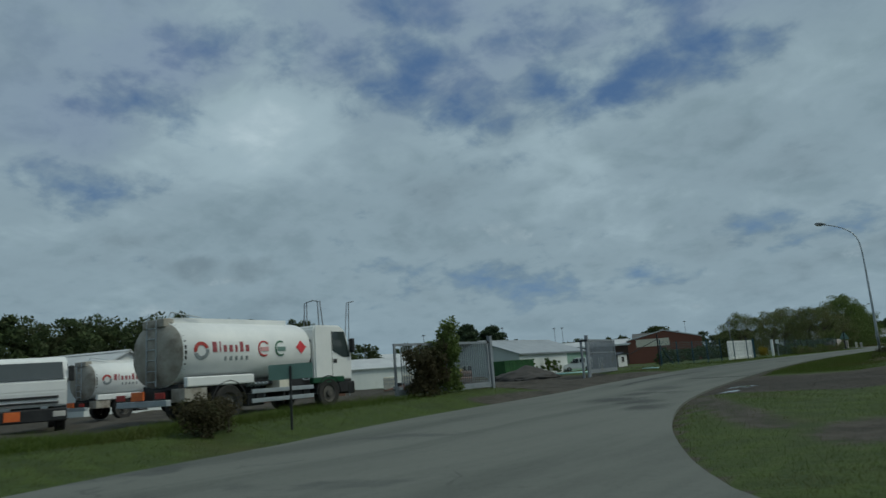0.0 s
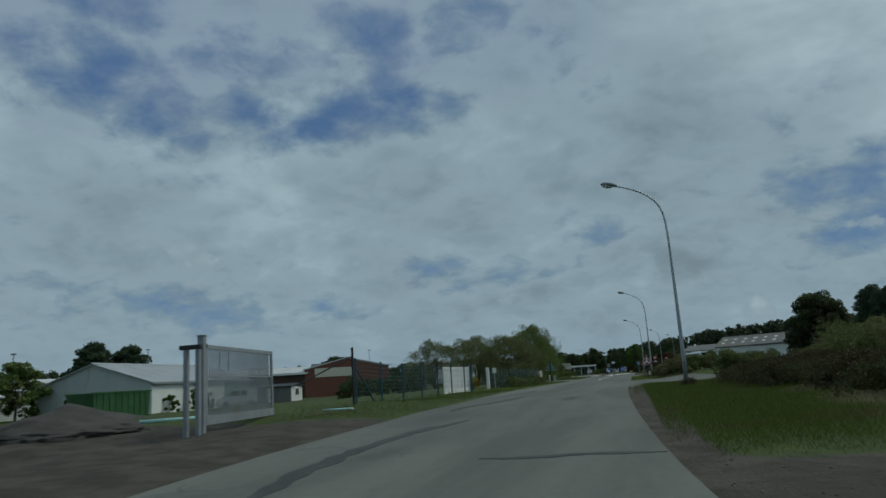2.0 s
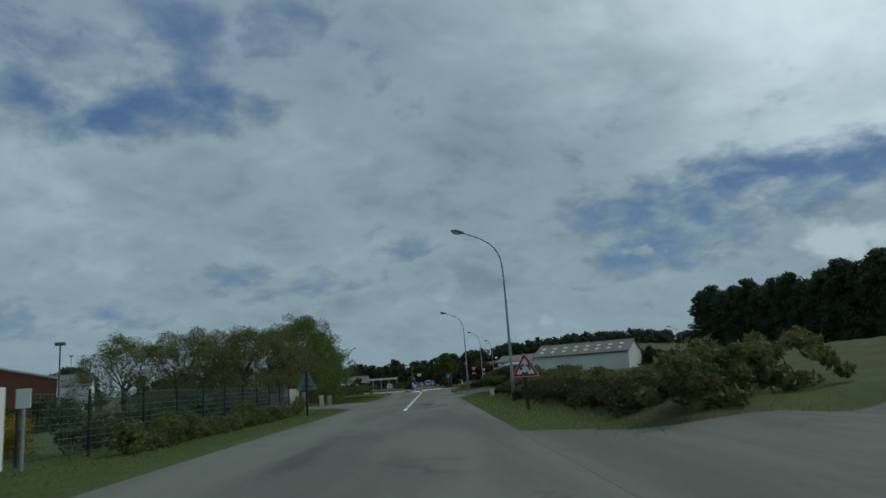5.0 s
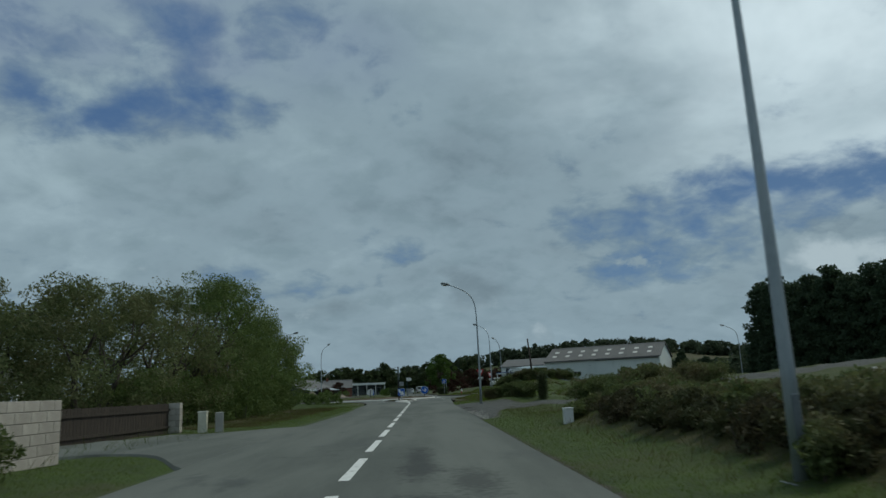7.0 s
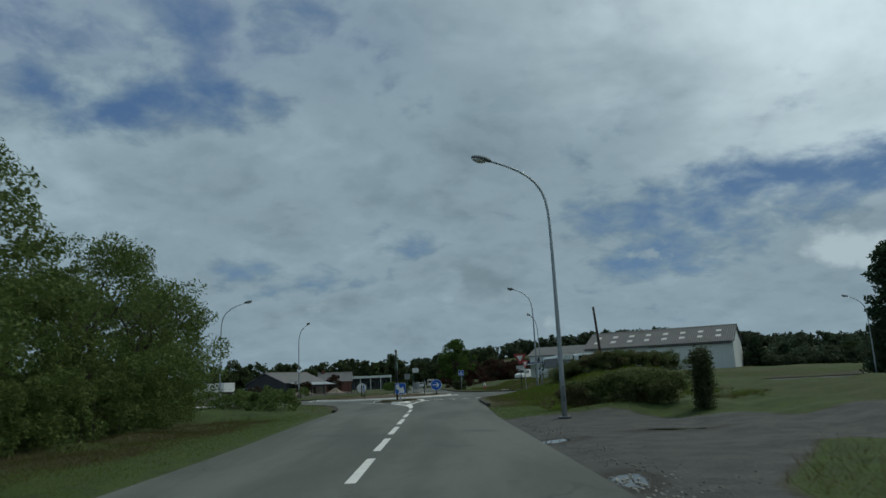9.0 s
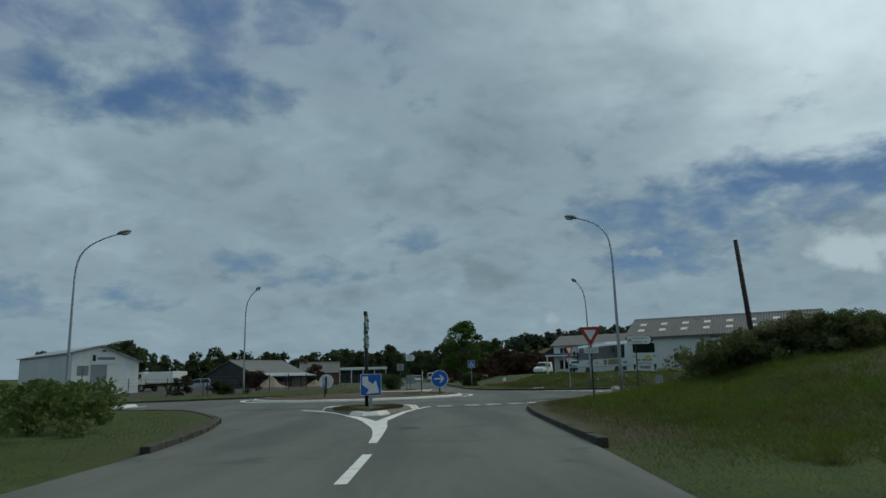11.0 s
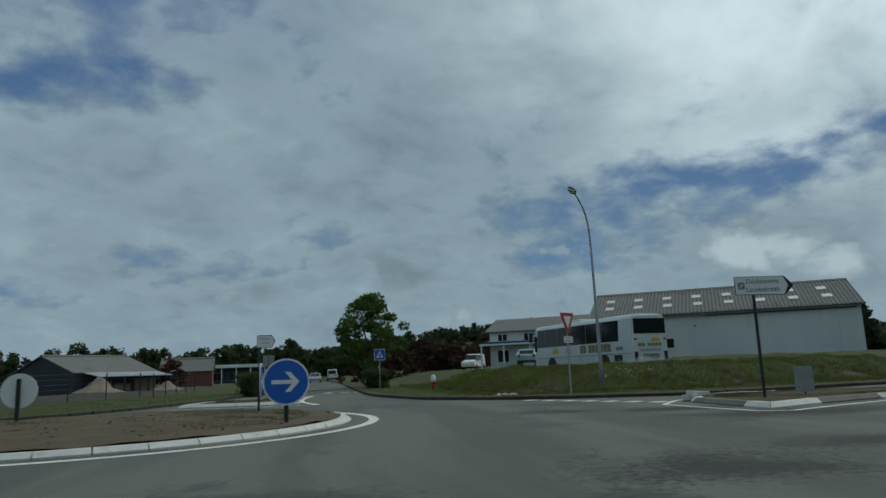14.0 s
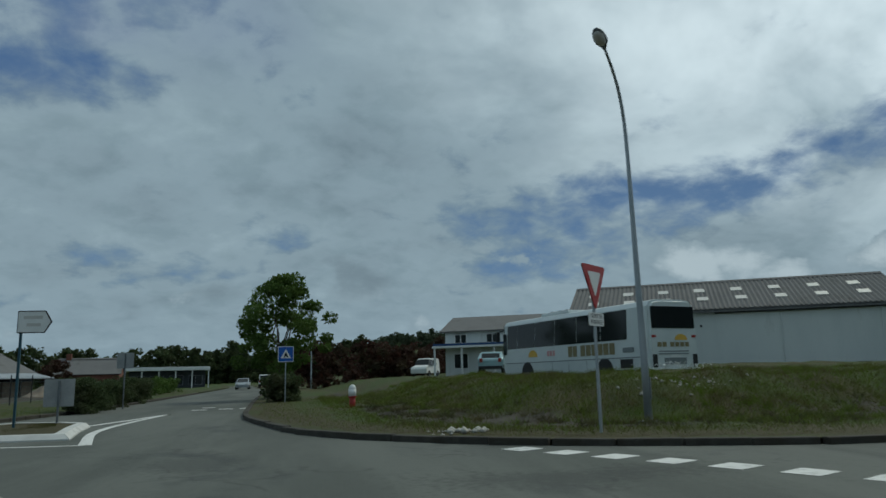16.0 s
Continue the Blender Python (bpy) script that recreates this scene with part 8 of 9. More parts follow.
    # front
    part("windscreen", boxes((-W + 0.1, W - 0.1, LEN - 0.02, LEN + 0.02, 1.35, Z1 - 0.2), bevel=0.01), GLASS_CAB, body)
    part("driver_window", boxes((-W - 0.012, -W + 0.02, 11.4, 11.72, 1.5, 2.6)), GLASS_CAB, body)
    for sd in (-1, 1):
        m = part("mirror", boxes((sd * (W + 0.2) - 0.1, sd * (W + 0.2) + 0.1, LEN + 0.1, LEN + 0.2, 2.2, 2.75), bevel=0.03), BLACK, body)
        part("mirror_arm", rod_mesh((sd * (W - 0.1), LEN - 0.05, 2.85), (sd * (W + 0.2), LEN + 0.15, 2.72), 0.025, None, 6), BLACK, m)
    part("roof_unit", boxes((-0.75, 0.75, 6.2, 8.6, Z1 + 0.02, Z1 + 0.20), bevel=0.06), COACH_WHITE, t, "white air-conditioning unit")
    for yy in (6.6, 7.2, 7.8):
        part("roof_vent", rod_mesh((-0.45, yy, Z1 + 0.19), (-0.45, yy, Z1 + 0.24), 0.2, None, 14), GREY_TXT, t)


COACH_WHITE = surface("coach_paint", (0.56, 0.62, 0.63), (0.66, 0.71, 0.71), 0.8, 0.35, 0, 0.01, wear=(0.48, 0.52, 0.52), wear_at=(0.6, 0.85))
coach()


def small_car(name, x, y, turn, paint, label, van=False, z=None):
    z = land(x, y) if z is None else z
    t = thing(name, x, y, z, turn, label, "van" if van else "car")
    if van:
        prof = [(-1.95, 0.32), (2.0, 0.32), (2.05, 0.75), (1.85, 0.98), (1.05, 1.12), (0.45, 1.72), (0.15, 1.80), (-1.90, 1.80), (-2.0, 1.7), (-2.02, 0.6)]
        glass = [[(1.0, 1.12), (0.48, 1.66), (-0.1, 1.66), (-0.1, 1.10)], [(-0.25, 1.12), (-0.25, 1.64), (-0.95, 1.64), (-0.95, 1.12)]]
    else:
        prof = [(-1.85, 0.30), (1.95, 0.30), (2.0, 0.62), (1.75, 0.82), (1.0, 0.92), (0.25, 1.40), (-0.3, 1.46), (-1.2, 1.42), (-1.75, 1.0), (-1.9, 0.9)]
        glass = [[(0.85, 0.94), (0.22, 1.34), (-0.35, 1.38), (-0.35, 0.94)], [(-0.45, 0.94), (-0.45, 1.38), (-1.15, 1.34), (-1.5, 0.98)]]
    bm = bmesh.new()
    prism(bm, prof, -0.82, 0.82, "x")
    for v in bm.verts:
        if v.co.z > 1.1:
            v.co.x *= 0.86
    bmesh.ops.bevel(bm, geom=list(bm.edges), offset=0.05, segments=2, affect="EDGES")
    body = part("body", bm, paint, t)
    for s in (-1, 1):
        for g in glass:
            bm = bmesh.new()
            k = lambda zz: 0.82 if zz < 1.0 else 0.82 * (1 - 0.14 * min(1, max(0, (zz - (1.12 if van else 0.95)) / 0.45)))
            f = [bm.verts.new((s * (k(b) + 0.012), a, b)) for a, b in g]
            e = [bm.verts.new((s * (k(b) - 0.06), a, b)) for a, b in g]
            bm.faces.new(f)
            for i in range(4):
                bm.faces.new((f[i], e[i], e[(i + 1) % 4], f[(i + 1) % 4]))
            bmesh.ops.recalc_face_normals(bm, faces=bm.faces)
            part("side_window", bm, GLASS_DARK, body)
        for yy in (-1.25, 1.25):
            wheel(t, s * 0.76, yy, 0.30, 0.19)
        part("rear_light", boxes((s * 0.62 - 0.1, s * 0.62 + 0.1, prof[-1][0] - 0.03, prof[-1][0] + 0.1, 0.75, 1.0), bevel=0.01), RED_PAINT, body)
        part("headlight", boxes((s * 0.58 - 0.14, s * 0.58 + 0.14, 1.84, 1.99, 0.64, 0.78), bevel=0.02), SKYLIGHT, body)
    back = prof[-1][0]
    top = 1.66 if van else 1.34
    part("rear_window", solid([(back - 0.02 + (0 if van else 0.18), 1.1 if van else 1.02), (back + 0.1 + (0 if van else 0.18), 1.1 if van else 1.02), (back + 0.16 + (0 if van else 0.5), top), (back + 0.02 + (0 if van else 0.5), top)], -0.6, 0.6, "x"), GLASS_DARK, body)
    a, b = (Vector((0, 1.05, 1.14)), Vector((0, 0.50, 1.68))) if van else (Vector((0, 0.98, 0.95)), Vector((0, 0.28, 1.38)))
    n = Vector((0, b.z - a.z, a.y - b.y)).normalized()
    bm = bmesh.new()
    q = [a + n * 0.03 + Vector((-0.7, 0, 0)), a + n * 0.03 + Vector((0.7, 0, 0)), b + n * 0.03 + Vector((0.62, 0, 0)), b + n * 0.03 + Vector((-0.62, 0, 0))]
    vs = [bm.verts.new(p) for p in q] + [bm.verts.new(p - n * 0.05) for p in q]
    for f in ((0, 1, 2, 3), (0, 4, 5, 1), (1, 5, 6, 2), (2, 6, 7, 3), (3, 7, 4, 0)):
        bm.faces.new([vs[i] for i in f])
    bmesh.ops.recalc_face_normals(bm, faces=bm.faces)
    part("windscreen", bm, GLASS_DARK, body)
    part("bumper", boxes((-0.8, 0.8, back - 0.06, back + 0.2, 0.3, 0.5), bevel=0.03), BLACK, t)


small_car("van", 4.3, 236.0, 150, WHITE, "small white van parked on the terrace", True)
small_car("car", 5.1, 213.5, -20, PALE_BLUE, "pale blue hatchback parked beside the coach")
small_car("van", -50.9, 86.0, 118, WHITE, "small white van parked beside the shed", True)
small_car("car", -15.2, 262.0, 180, ZINC, "grey car on the north road")
small_car("van", -12.8, 270.0, 0, WHITE, "white van on the north road", True)
small_car("car", -40.5, 213.9, 100, ZINC, "silver car parked behind the fence")
box_lorry(-48.3, 221.7, 62, "white lorry parked beside the workshop", length=6.0)


# ---------------------------------------------------------------- gates, fences and walls
def barred_gate(x0, y0, x1, y1, label, z, height=1.88, post_h=2.06, post_both=False, pitch=0.125, mesh_low=False):
    """A steel gate of upright bars with a square post at its first end."""
    d = Vector((x1 - x0, y1 - y0))
    g = thing("gate", x0, y0, z, math.degrees(math.atan2(d.y, d.x)), label, "gate", "steel gates")
    ln = d.length
    post = part("gate_post", boxes((-0.075, 0.075, -0.075, 0.075, -0.3, post_h), bevel=0.012), GATE_GREY, g)
    part("post_cap", boxes((-0.09, 0.09, -0.09, 0.09, post_h, post_h + 0.03), bevel=0.008), GATE_GREY, post)
    part("hinge", boxes((0.05, 0.2, -0.05, 0.05, height - 0.08, height + 0.02), bevel=0.01), BLACK, post)
    fr = part("gate_frame", boxes((0.14, ln, -0.03, 0.03, height - 0.09, height), (0.14, ln, -0.05, 0.05, 0.06, 0.26), (0.14, 0.22, -0.03, 0.03, 0.26, height - 0.09), (ln - 0.08, ln, -0.03, 0.03, 0.26, height - 0.09)), GATE_GREY, g)
    low = 0.26
    n = int((ln - 0.4) / pitch)
    for k in range(n):
        xx = 0.28 + k * pitch
        part("bar", rod_mesh((xx, 0, low), (xx, 0, height - 0.09), 0.019, None, 6), GATE_GREY, g)
    if mesh_low:
        part("mid_rail", boxes((0.22, ln - 0.08, -0.02, 0.02, 1.12, 1.16)), GATE_GREY, g)
        for k in range(14):
            part("wire", boxes((0.22, ln - 0.08, -0.004, 0.004, 0.30 + 0.058 * k, 0.306 + 0.058 * k)), GATE_GREY, g)
    else:
        part("mid_stile", boxes((ln * 0.48, ln * 0.48 + 0.06, -0.035, 0.035, 0.26, height + 0.06)), GATE_GREY, g)
    return g


barred_gate(-18.43, 21.54, -18.72, 16.2, "grey steel sliding gate of upright bars, standing open", -0.06, pitch=0.118)
barred_gate(-19.66, 31.87, -20.35, 36.4, "grey steel gate of upright bars with a mesh lower half", 0.02, 1.86, 2.04, pitch=0.125, mesh_low=True)
g = thing("gate_guide_post", -19.62, 31.45, 0.0, 0, "twin grey steel guide posts of the sliding gate", "post")
part("post", boxes((-0.2, -0.1, -0.05, 0.05, -0.3, 1.75), bevel=0.01), GATE_GREY, g)
part("post", boxes((0.1, 0.2, -0.05, 0.05, -0.3, 1.75), bevel=0.01), GATE_GREY, g)
part("guide_head", boxes((-0.3, 0.22, -0.06, 0.06, 1.75, 1.85), bevel=0.01), BLACK, g)


def wire_fence(pts, label, post_mat, height=1.55, wires=9, step_len=2.6, wire_mat=None, uprights=False, pr=0.032):
    """Round posts with strung wires between them."""
    f = thing("wire_fence", pts[0][0], pts[0][1], 0, 0, label, "fence")
    ox, oy = pts[0][0], pts[0][1]
    spots = []
    for (ax, ay), (bx, by) in zip(pts, pts[1:]):
        n = max(1, round(math.hypot(bx - ax, by - ay) / step_len))
        spots += [(ax + (bx - ax) * k / n, ay + (by - ay) * k / n) for k in range(n)]
    spots.append(pts[-1])
    for x, y in spots:
        z = land(x, y)
        part("post", rod_mesh((x - ox, y - oy, z - 0.2), (x - ox, y - oy, z + height + 0.08), pr, None, 8), post_mat, f)
    for k in range(wires):
        up = 0.12 + (height - 0.14) * k / (wires - 1)
        bm = tube(bmesh.new(), [(px - ox, py - oy, land(px, py) + up) for px, py in spots], [0.005] * len(spots), 4)
        part("wire", bm, wire_mat or WIRE, f)
    if uprights:
        bm = bmesh.new()
        for (ax, ay), (bx, by) in zip(spots, spots[1:]):
            n = int(math.hypot(bx - ax, by - ay) / 0.12)
            for k in range(n):
                x, y = ax + (bx - ax) * k / n, ay + (by - ay) * k / n
                z = land(x, y)
                rod(bm, (x - ox, y - oy, z + 0.1), (x - ox, y - oy, z + height), 0.004, None, 3)
        tagged(part("mesh_wire", bm, wire_mat or WIRE, f), kind="stuff")
    return f


wire_fence([(-20.2, 42.5), (-20.0, 47.5), (-19.86, 52.75)], "blue-green steel posts strung with wire mesh", BLUE_POST, 1.58, 10, 2.5, uprights=True, pr=0.038)
wire_fence([(-19.86, 52.75), (-20.05, 56.4), (-20.12, 59.9), (-20.0, 61.3)], "blue-green steel posts strung with wire before the white gate", BLUE_POST, 1.58, 6, 3.6, pr=0.038)
wire_fence([(-20.0, 61.5), (-20.15, 61.9)], "blue-green gate post with wire", BLUE_POST, 1.6, 3, 2.0)
wire_fence([(-19.95, 67.4), (-19.35, 71.8), (-19.3, 81), (-19.4, 90.3)], "dark steel posts strung with wire mesh", BLACK, 1.35, 9, 2.5, uprights=True)
wire_fence([(-62, 168.5), (-46, 172.5), (-36, 177), (-30, 183)], "dark wire fence round the workshop yard", BLACK, 1.3, 6, 3.0)
wire_fence([(-30, 184), (-27, 192), (-23.5, 200), (-23, 214)], "dark wire fence round the barn", BLACK, 1.5, 6, 3.0)

# strainer post with a slanting stay
g = thing("strainer_post", -20.0, 41.75, land(-20.0, 41.75), 0, "dark strainer post with a slanting brace", "post")
part("post", boxes((-0.035, 0.035, -0.035, 0.035, -0.3, 2.05), bevel=0.008), BLACK, g)
part("brace", rod_mesh((0, 0.1, 1.75), (-1.2, -1.6, 0.9), 0.025, None, 6), BLACK, g)
part("brace", rod_mesh((-0.2, 0.78, 1.35), (-0.12, 2.4, 0.05), 0.03, None, 6), BLUE_POST, g)


def white_gate():
    d = Vector((0.20, 5.25))
    g = thing("gate", -20.42, 56.1, -0.02, math.degrees(math.atan2(d.y, d.x)), "white sliding gate of close upright slats", "gate")
    ln = d.length
    part("gate_frame", boxes((0, ln, -0.03, 0.03, 1.46, 1.54), (0, ln, -0.03, 0.03, 0.06, 0.26), (0, 0.12, -0.03, 0.03, 0.26, 1.46), (ln - 0.08, ln, -0.03, 0.03, 0.26, 1.46)), WHITE, g)
    n = 34
    for k in range(1, n):
        xx = 0.10 + (ln - 0.2) * k / n
        part("slat", boxes((xx, xx + 0.085, -0.015, 0.015, 0.26, 1.46)), WHITE, g)
    for xx in (ln + 0.10, ln + 0.32):
        part("gate_post", boxes((xx - 0.05, xx + 0.05, -0.05, 0.05, -0.2, 1.58), bevel=0.01), WHITE if xx < ln + 0.2 else BLUE_POST, g)
    part("track", boxes((0, ln + 5.5, -0.06, 0.06, -0.03, 0.02)), CONCRETE, g)
    g = thing("gate_pillar", -20.05, 66.9, -0.05, 0, "white gate pillar with a small notice", "post")
    part("pillar", boxes((-0.1, 0.1, -0.1, 0.1, -0.2, 1.55), bevel=0.012), WHITE, g)
    part("notice", boxes((0.35, 0.62, -0.02, 0.0, 1.15, 1.5), bevel=0.005), SIGN_WHITE, g)
    part("notice_post", boxes((0.46, 0.50, 0.0, 0.04, -0.2, 1.3)), ZINC, g)


white_gate()


def block_wall(x0, y0, x1, y1, z, courses, label, thick=0.2):
    """A wall of hollow concrete blocks, laid in half bond."""
    d = Vector((x1 - x0, y1 - y0))
    w = thing("block_wall", x0, y0, z, math.degrees(math.atan2(d.y, d.x)), label, "wall", kind="structure")
    ln = d.length
    part("mortar_core", boxes((0.02, ln - 0.02, -thick / 2 + 0.012, thick / 2 - 0.012, -0.3, courses * 0.205 - 0.01)), MORTAR, w)
    meshes = {}
    for c in range(courses):
        at, first = 0.0, True
        while at < ln - 0.02:
            wd = (0.25 if (c % 2 and first) else 0.5)
            wd = min(wd, ln - at)
            first = False
            key = round(wd, 2)
            if key not in meshes:
                ob = part("block", boxes((0.005, wd - 0.005, -thick / 2, thick / 2, 0.005, 0.198), bevel=0.008), BLOCK, w)
                meshes[key] = ob.data
            else:
                ob = new("block", meshes[key])
                ob.parent = w
            ob.location = (at, 0, c * 0.205)
            at += wd
    return w


block_wall(-19.50, 93.1, -19.60, 90.65, 0.0, 6, "short wall of pale concrete blocks beside the driveway")
block_wall(-21.3, 104.7, -20.9, 104.7, 0.0, 5, "stub pillar of concrete blocks", 0.3)
g = thing("timber_fence", -22.4, 97.6, land(-22.4, 97.6), math.degrees(math.atan2(7.0, 1.1)), "dark brown close-boarded timber fence", "fence")
for k in range(44):
    part("board", boxes((0.16 * k, 0.16 * k + 0.152, -0.012, 0.012, 0.03, 1.10 + 0.01 * math.sin(k * 2.3))), DARK_WOOD, g)
part("rail", boxes((0, 7.05, -0.06, -0.013, 0.25, 0.33), (0, 7.05, -0.06, -0.013, 0.85, 0.93)), DARK_WOOD, g)
g = thing("meter_box", -19.6, 103.4, land(-19.6, 103.4), 8, "white meter box beside a grey concrete block", "utility box")
part("body", boxes((-0.28, 0.0, -0.15, 0.15, -0.1, 0.66), bevel=0.015), CREAM, g)
part("lid", boxes((-0.30, 0.02, -0.17, 0.17, 0.66, 0.71), bevel=0.01), CREAM, g)
g = thing("concrete_post", -19.22, 103.5, land(-19.2, 103.5), 20, "grey concrete stub post", "post")
part("shaft", boxes((-0.13, 0.13, -0.13, 0.13, -0.1, 0.66), bevel=0.02), CONCRETE, g)
g = thing("low_wall", -21.2, 79.0, land(-21.2, 79), 90, "dark weathered low wall behind the fence", "wall", kind="structure")
part("wall_body", boxes((0, 11.3, -0.1, 0.1, -0.2, 0.95), bevel=0.01), DARK_WOOD, g)
part("coping", boxes((-0.03, 11.33, -0.13, 0.13, 0.95, 1.0), bevel=0.01), DIRTY_CONCRETE, g)
for xx in (4.3, 7.4):
    part("pier", boxes((xx, xx + 0.3, -0.17, 0.17, -0.2, 1.16), bevel=0.015), DIRTY_CONCRETE, g)
g = thing("marker_box", -8.45, 97.8, land(-8.45, 97.8), 5, "small white marker box in a clump of weeds", "utility box")
part("body", boxes((-0.12, 0.12, -0.1, 0.1, -0.1, 0.36), bevel=0.015), SIGN_WHITE, g)
part("lid", boxes((-0.135, 0.135, -0.115, 0.115, 0.36, 0.395), bevel=0.01), SIGN_WHITE, g)

# wooden pole on the mound, leaning a little
g = thing("wooden_pole", -0.75, 153.45, land(-0.75, 153.45), 0, "old dark wooden utility pole, leaning slightly", "utility pole")
part("shaft", rod_mesh((0.2, 0, -0.3), (-0.2, 0, 5.15), 0.11, 0.075, 12), DARK_WOOD, g, smooth=True)
part("notice", boxes((-0.35, -0.08, -0.1, -0.08, 1.35, 1.75)), SIGN_WHITE, g)


def hydrant():
    g = thing("fire_hydrant", -6.12, 190.75, land(-6.12, 190.75), 20, "red fire hydrant with a white cap", "hydrant")
    part("base", rod_mesh((0, 0, -0.05), (0, 0, 0.36), 0.115, 0.10, 16), RED_PAINT, g, "faded red base", smooth=True)
    part("flange", rod_mesh((0, 0, 0.34), (0, 0, 0.39), 0.14, None, 16), RED_PAINT, g)
    bm = bmesh.new()
    rod(bm, (0, 0, 0.39), (0, 0, 0.62), 0.13, 0.13, 16)
    bmesh.ops.create_uvsphere(bm, u_segments=16, v_segments=8, radius=0.13, matrix=Matrix.Translation((0, 0, 0.62)) @ Matrix.Diagonal((1, 1, 1.25, 1)))
    part("cap", bm, SIGN_WHITE, g, "white domed cap", smooth=True)


hydrant()

# ---------------------------------------------------------------- the builders' yard
g = thing("container", -37.4, 50.3, land(-37.4, 50.3), 76, "dark green steel skip container", "container")
part("body", solid([(-1.6, 0.1), (1.6, 0.1), (1.72, 1.5), (-1.72, 1.5)], -1.1, 1.1), GREEN_PAINT, g)
part("top_rim", boxes((-1.78, 1.78, -1.15, -1.08, 1.46, 1.55), (-1.78, 1.78, 1.08, 1.15, 1.46, 1.55)), GREEN_PAINT, g)
for k in range(9):
    xx = -1.48 + 0.37 * k
    part("rib", boxes((xx - 0.035, xx + 0.035, -1.13, -1.1, 0.15, 1.46)), GREEN_PAINT, g)


def spoil_heap(x, y, r, h, seed, label, material):
    bm = bmesh.new()
    bmesh.ops.create_icosphere(bm, subdivisions=5, radius=1.0)
    z0 = land(x, y)
    for v in list(bm.verts):
        k = 1 + 0.16 * noise.noise(v.co * 1.6 + Vector((seed, 0, 0))) + 0.07 * noise.noise(v.co * 5) + 0.05 * noise.noise(v.co * 13)

        slope = max(0.0, 1 - math.hypot(v.co.x, v.co.y))
        v.co = Vector((v.co.x * r * k, v.co.y * r * 0.8 * k, (h * slope ** 0.9 * k if v.co.z > 0 else -0.2)))
    ob = part("spoil_mound", bm, material, smooth=True)
    ob.location = (x, y, z0)
    tagged(ob, label, "earth heap")


spoil_heap(-24.7, 33.4, 2.3, 0.80, 3, "heap of dark stony earth", SOIL)
spoil_heap(-30.6, 41.4, 2.4, 0.45, 8, "low heap of dark spoil", SOIL)
for k, (x, y, mt, lb) in enumerate(((-39.5, 39.2, CREAM, "cream plastic bulk tank on a pallet"), (-38.5, 40.1, YELLOW, "yellow plastic bulk tank on a pallet"), (-37.7, 41.1, CREAM, "cream plastic bulk tank on a pallet"), (-40.4, 38.0, CREAM, "cream plastic bulk tank on a pallet"), (-37.0, 42.1, YELLOW, "yellow plastic bulk tank on a pallet"))):
    g = thing("bulk_tank", x, y, land(x, y), 40, lb, "container", "bulk tanks")
    part("pallet", boxes((-0.5, 0.5, -0.5, 0.5, 0.0, 0.14)), WOOD, g)
    part("tank", boxes((-0.47, 0.47, -0.47, 0.47, 0.15, 1.1), bevel=0.07), mt, g)
    part("cage", boxes((-0.5, 0.5, -0.5, -0.48, 0.55, 0.58), (-0.5, 0.5, -0.5, -0.48, 0.85, 0.88), (-0.01, 0.01, -0.5, -0.48, 0.15, 1.1)), ZINC, g)
rng = random.Random(21)
g = thing("timber_pile", -28.0, 30.4, land(-28.0, 30.4), 44, "pile of rough planks and pipes", "timber")
for k in range(16):
    ln = rng.uniform(2.0, 4.4)
    yy, zz = rng.uniform(-0.6, 0.6), 0.05 + 0.08 * (k % 5)
    bm = boxes((-ln / 2, ln / 2, -0.08, 0.08, -0.025, 0.025))
    bmesh.ops.transform(bm, matrix=pose(rng.uniform(-0.3, 0.3), yy, zz, 0, rng.uniform(-1, 1), rng.uniform(-7, 7)), verts=bm.verts)
    part("plank", bm, WOOD if k % 3 else RUST, g)
g = thing("pipe_stack", -34.0, 38.2, land(-34.0, 38.2), 44, "small stack of rusty and cream pipes", "pipes")
for k, (yy, zz, r) in enumerate(((-0.5, 0.24, 0.24), (0.0, 0.24, 0.24), (-0.25, 0.66, 0.24))):
    part("pipe", rod_mesh((-1.2, yy, zz), (1.2, yy, zz), r, None, 14), CREAM if k % 2 else RUST, g, smooth=False)
g = thing("scrap_heap", -33.2, 33.6, land(-33.2, 33.6), 44, "heap of rusty scrap plates, beams and boxes", "scrap")
for k in range(34):
    w, d, t = rng.uniform(0.3, 1.1), rng.uniform(0.2, 0.7), rng.choice((0.03, 0.05, 0.22, 0.34))
    yy, xx = rng.gauss(0, 0.6), rng.uniform(-2.1, 2.1)
    bm = boxes((-w / 2, w / 2, -d / 2, d / 2, -t / 2, t / 2), bevel=0.012)
    zz = 0.12 + 0.8 * rng.random() * max(0.1, 1 - abs(yy)) * (1 - 0.3 * abs(xx))
    bmesh.ops.transform(bm, matrix=pose(xx, yy, zz, rng.uniform(-25, 25), rng.uniform(-30, 30), rng.uniform(0, 180)), verts=bm.verts)
    part("scrap_piece", bm, (RUST, RUST, BLACK, ZINC_DARK)[k % 4], g)
for x, y, t, half, r in ((-23.6, 37.5, 40, 1.6, 0.06), (-19.4, 38.9, 6, 0.5, 0.035)):
    g = thing("plastic_pipe", x, y, land(x, y) + r, t, "pale blue plastic pipe lying on the ground", "pipe")
    part("pipe", rod_mesh((-half, 0, 0), (half, 0, 0), r, None, 12), TEAL, g, smooth=True)

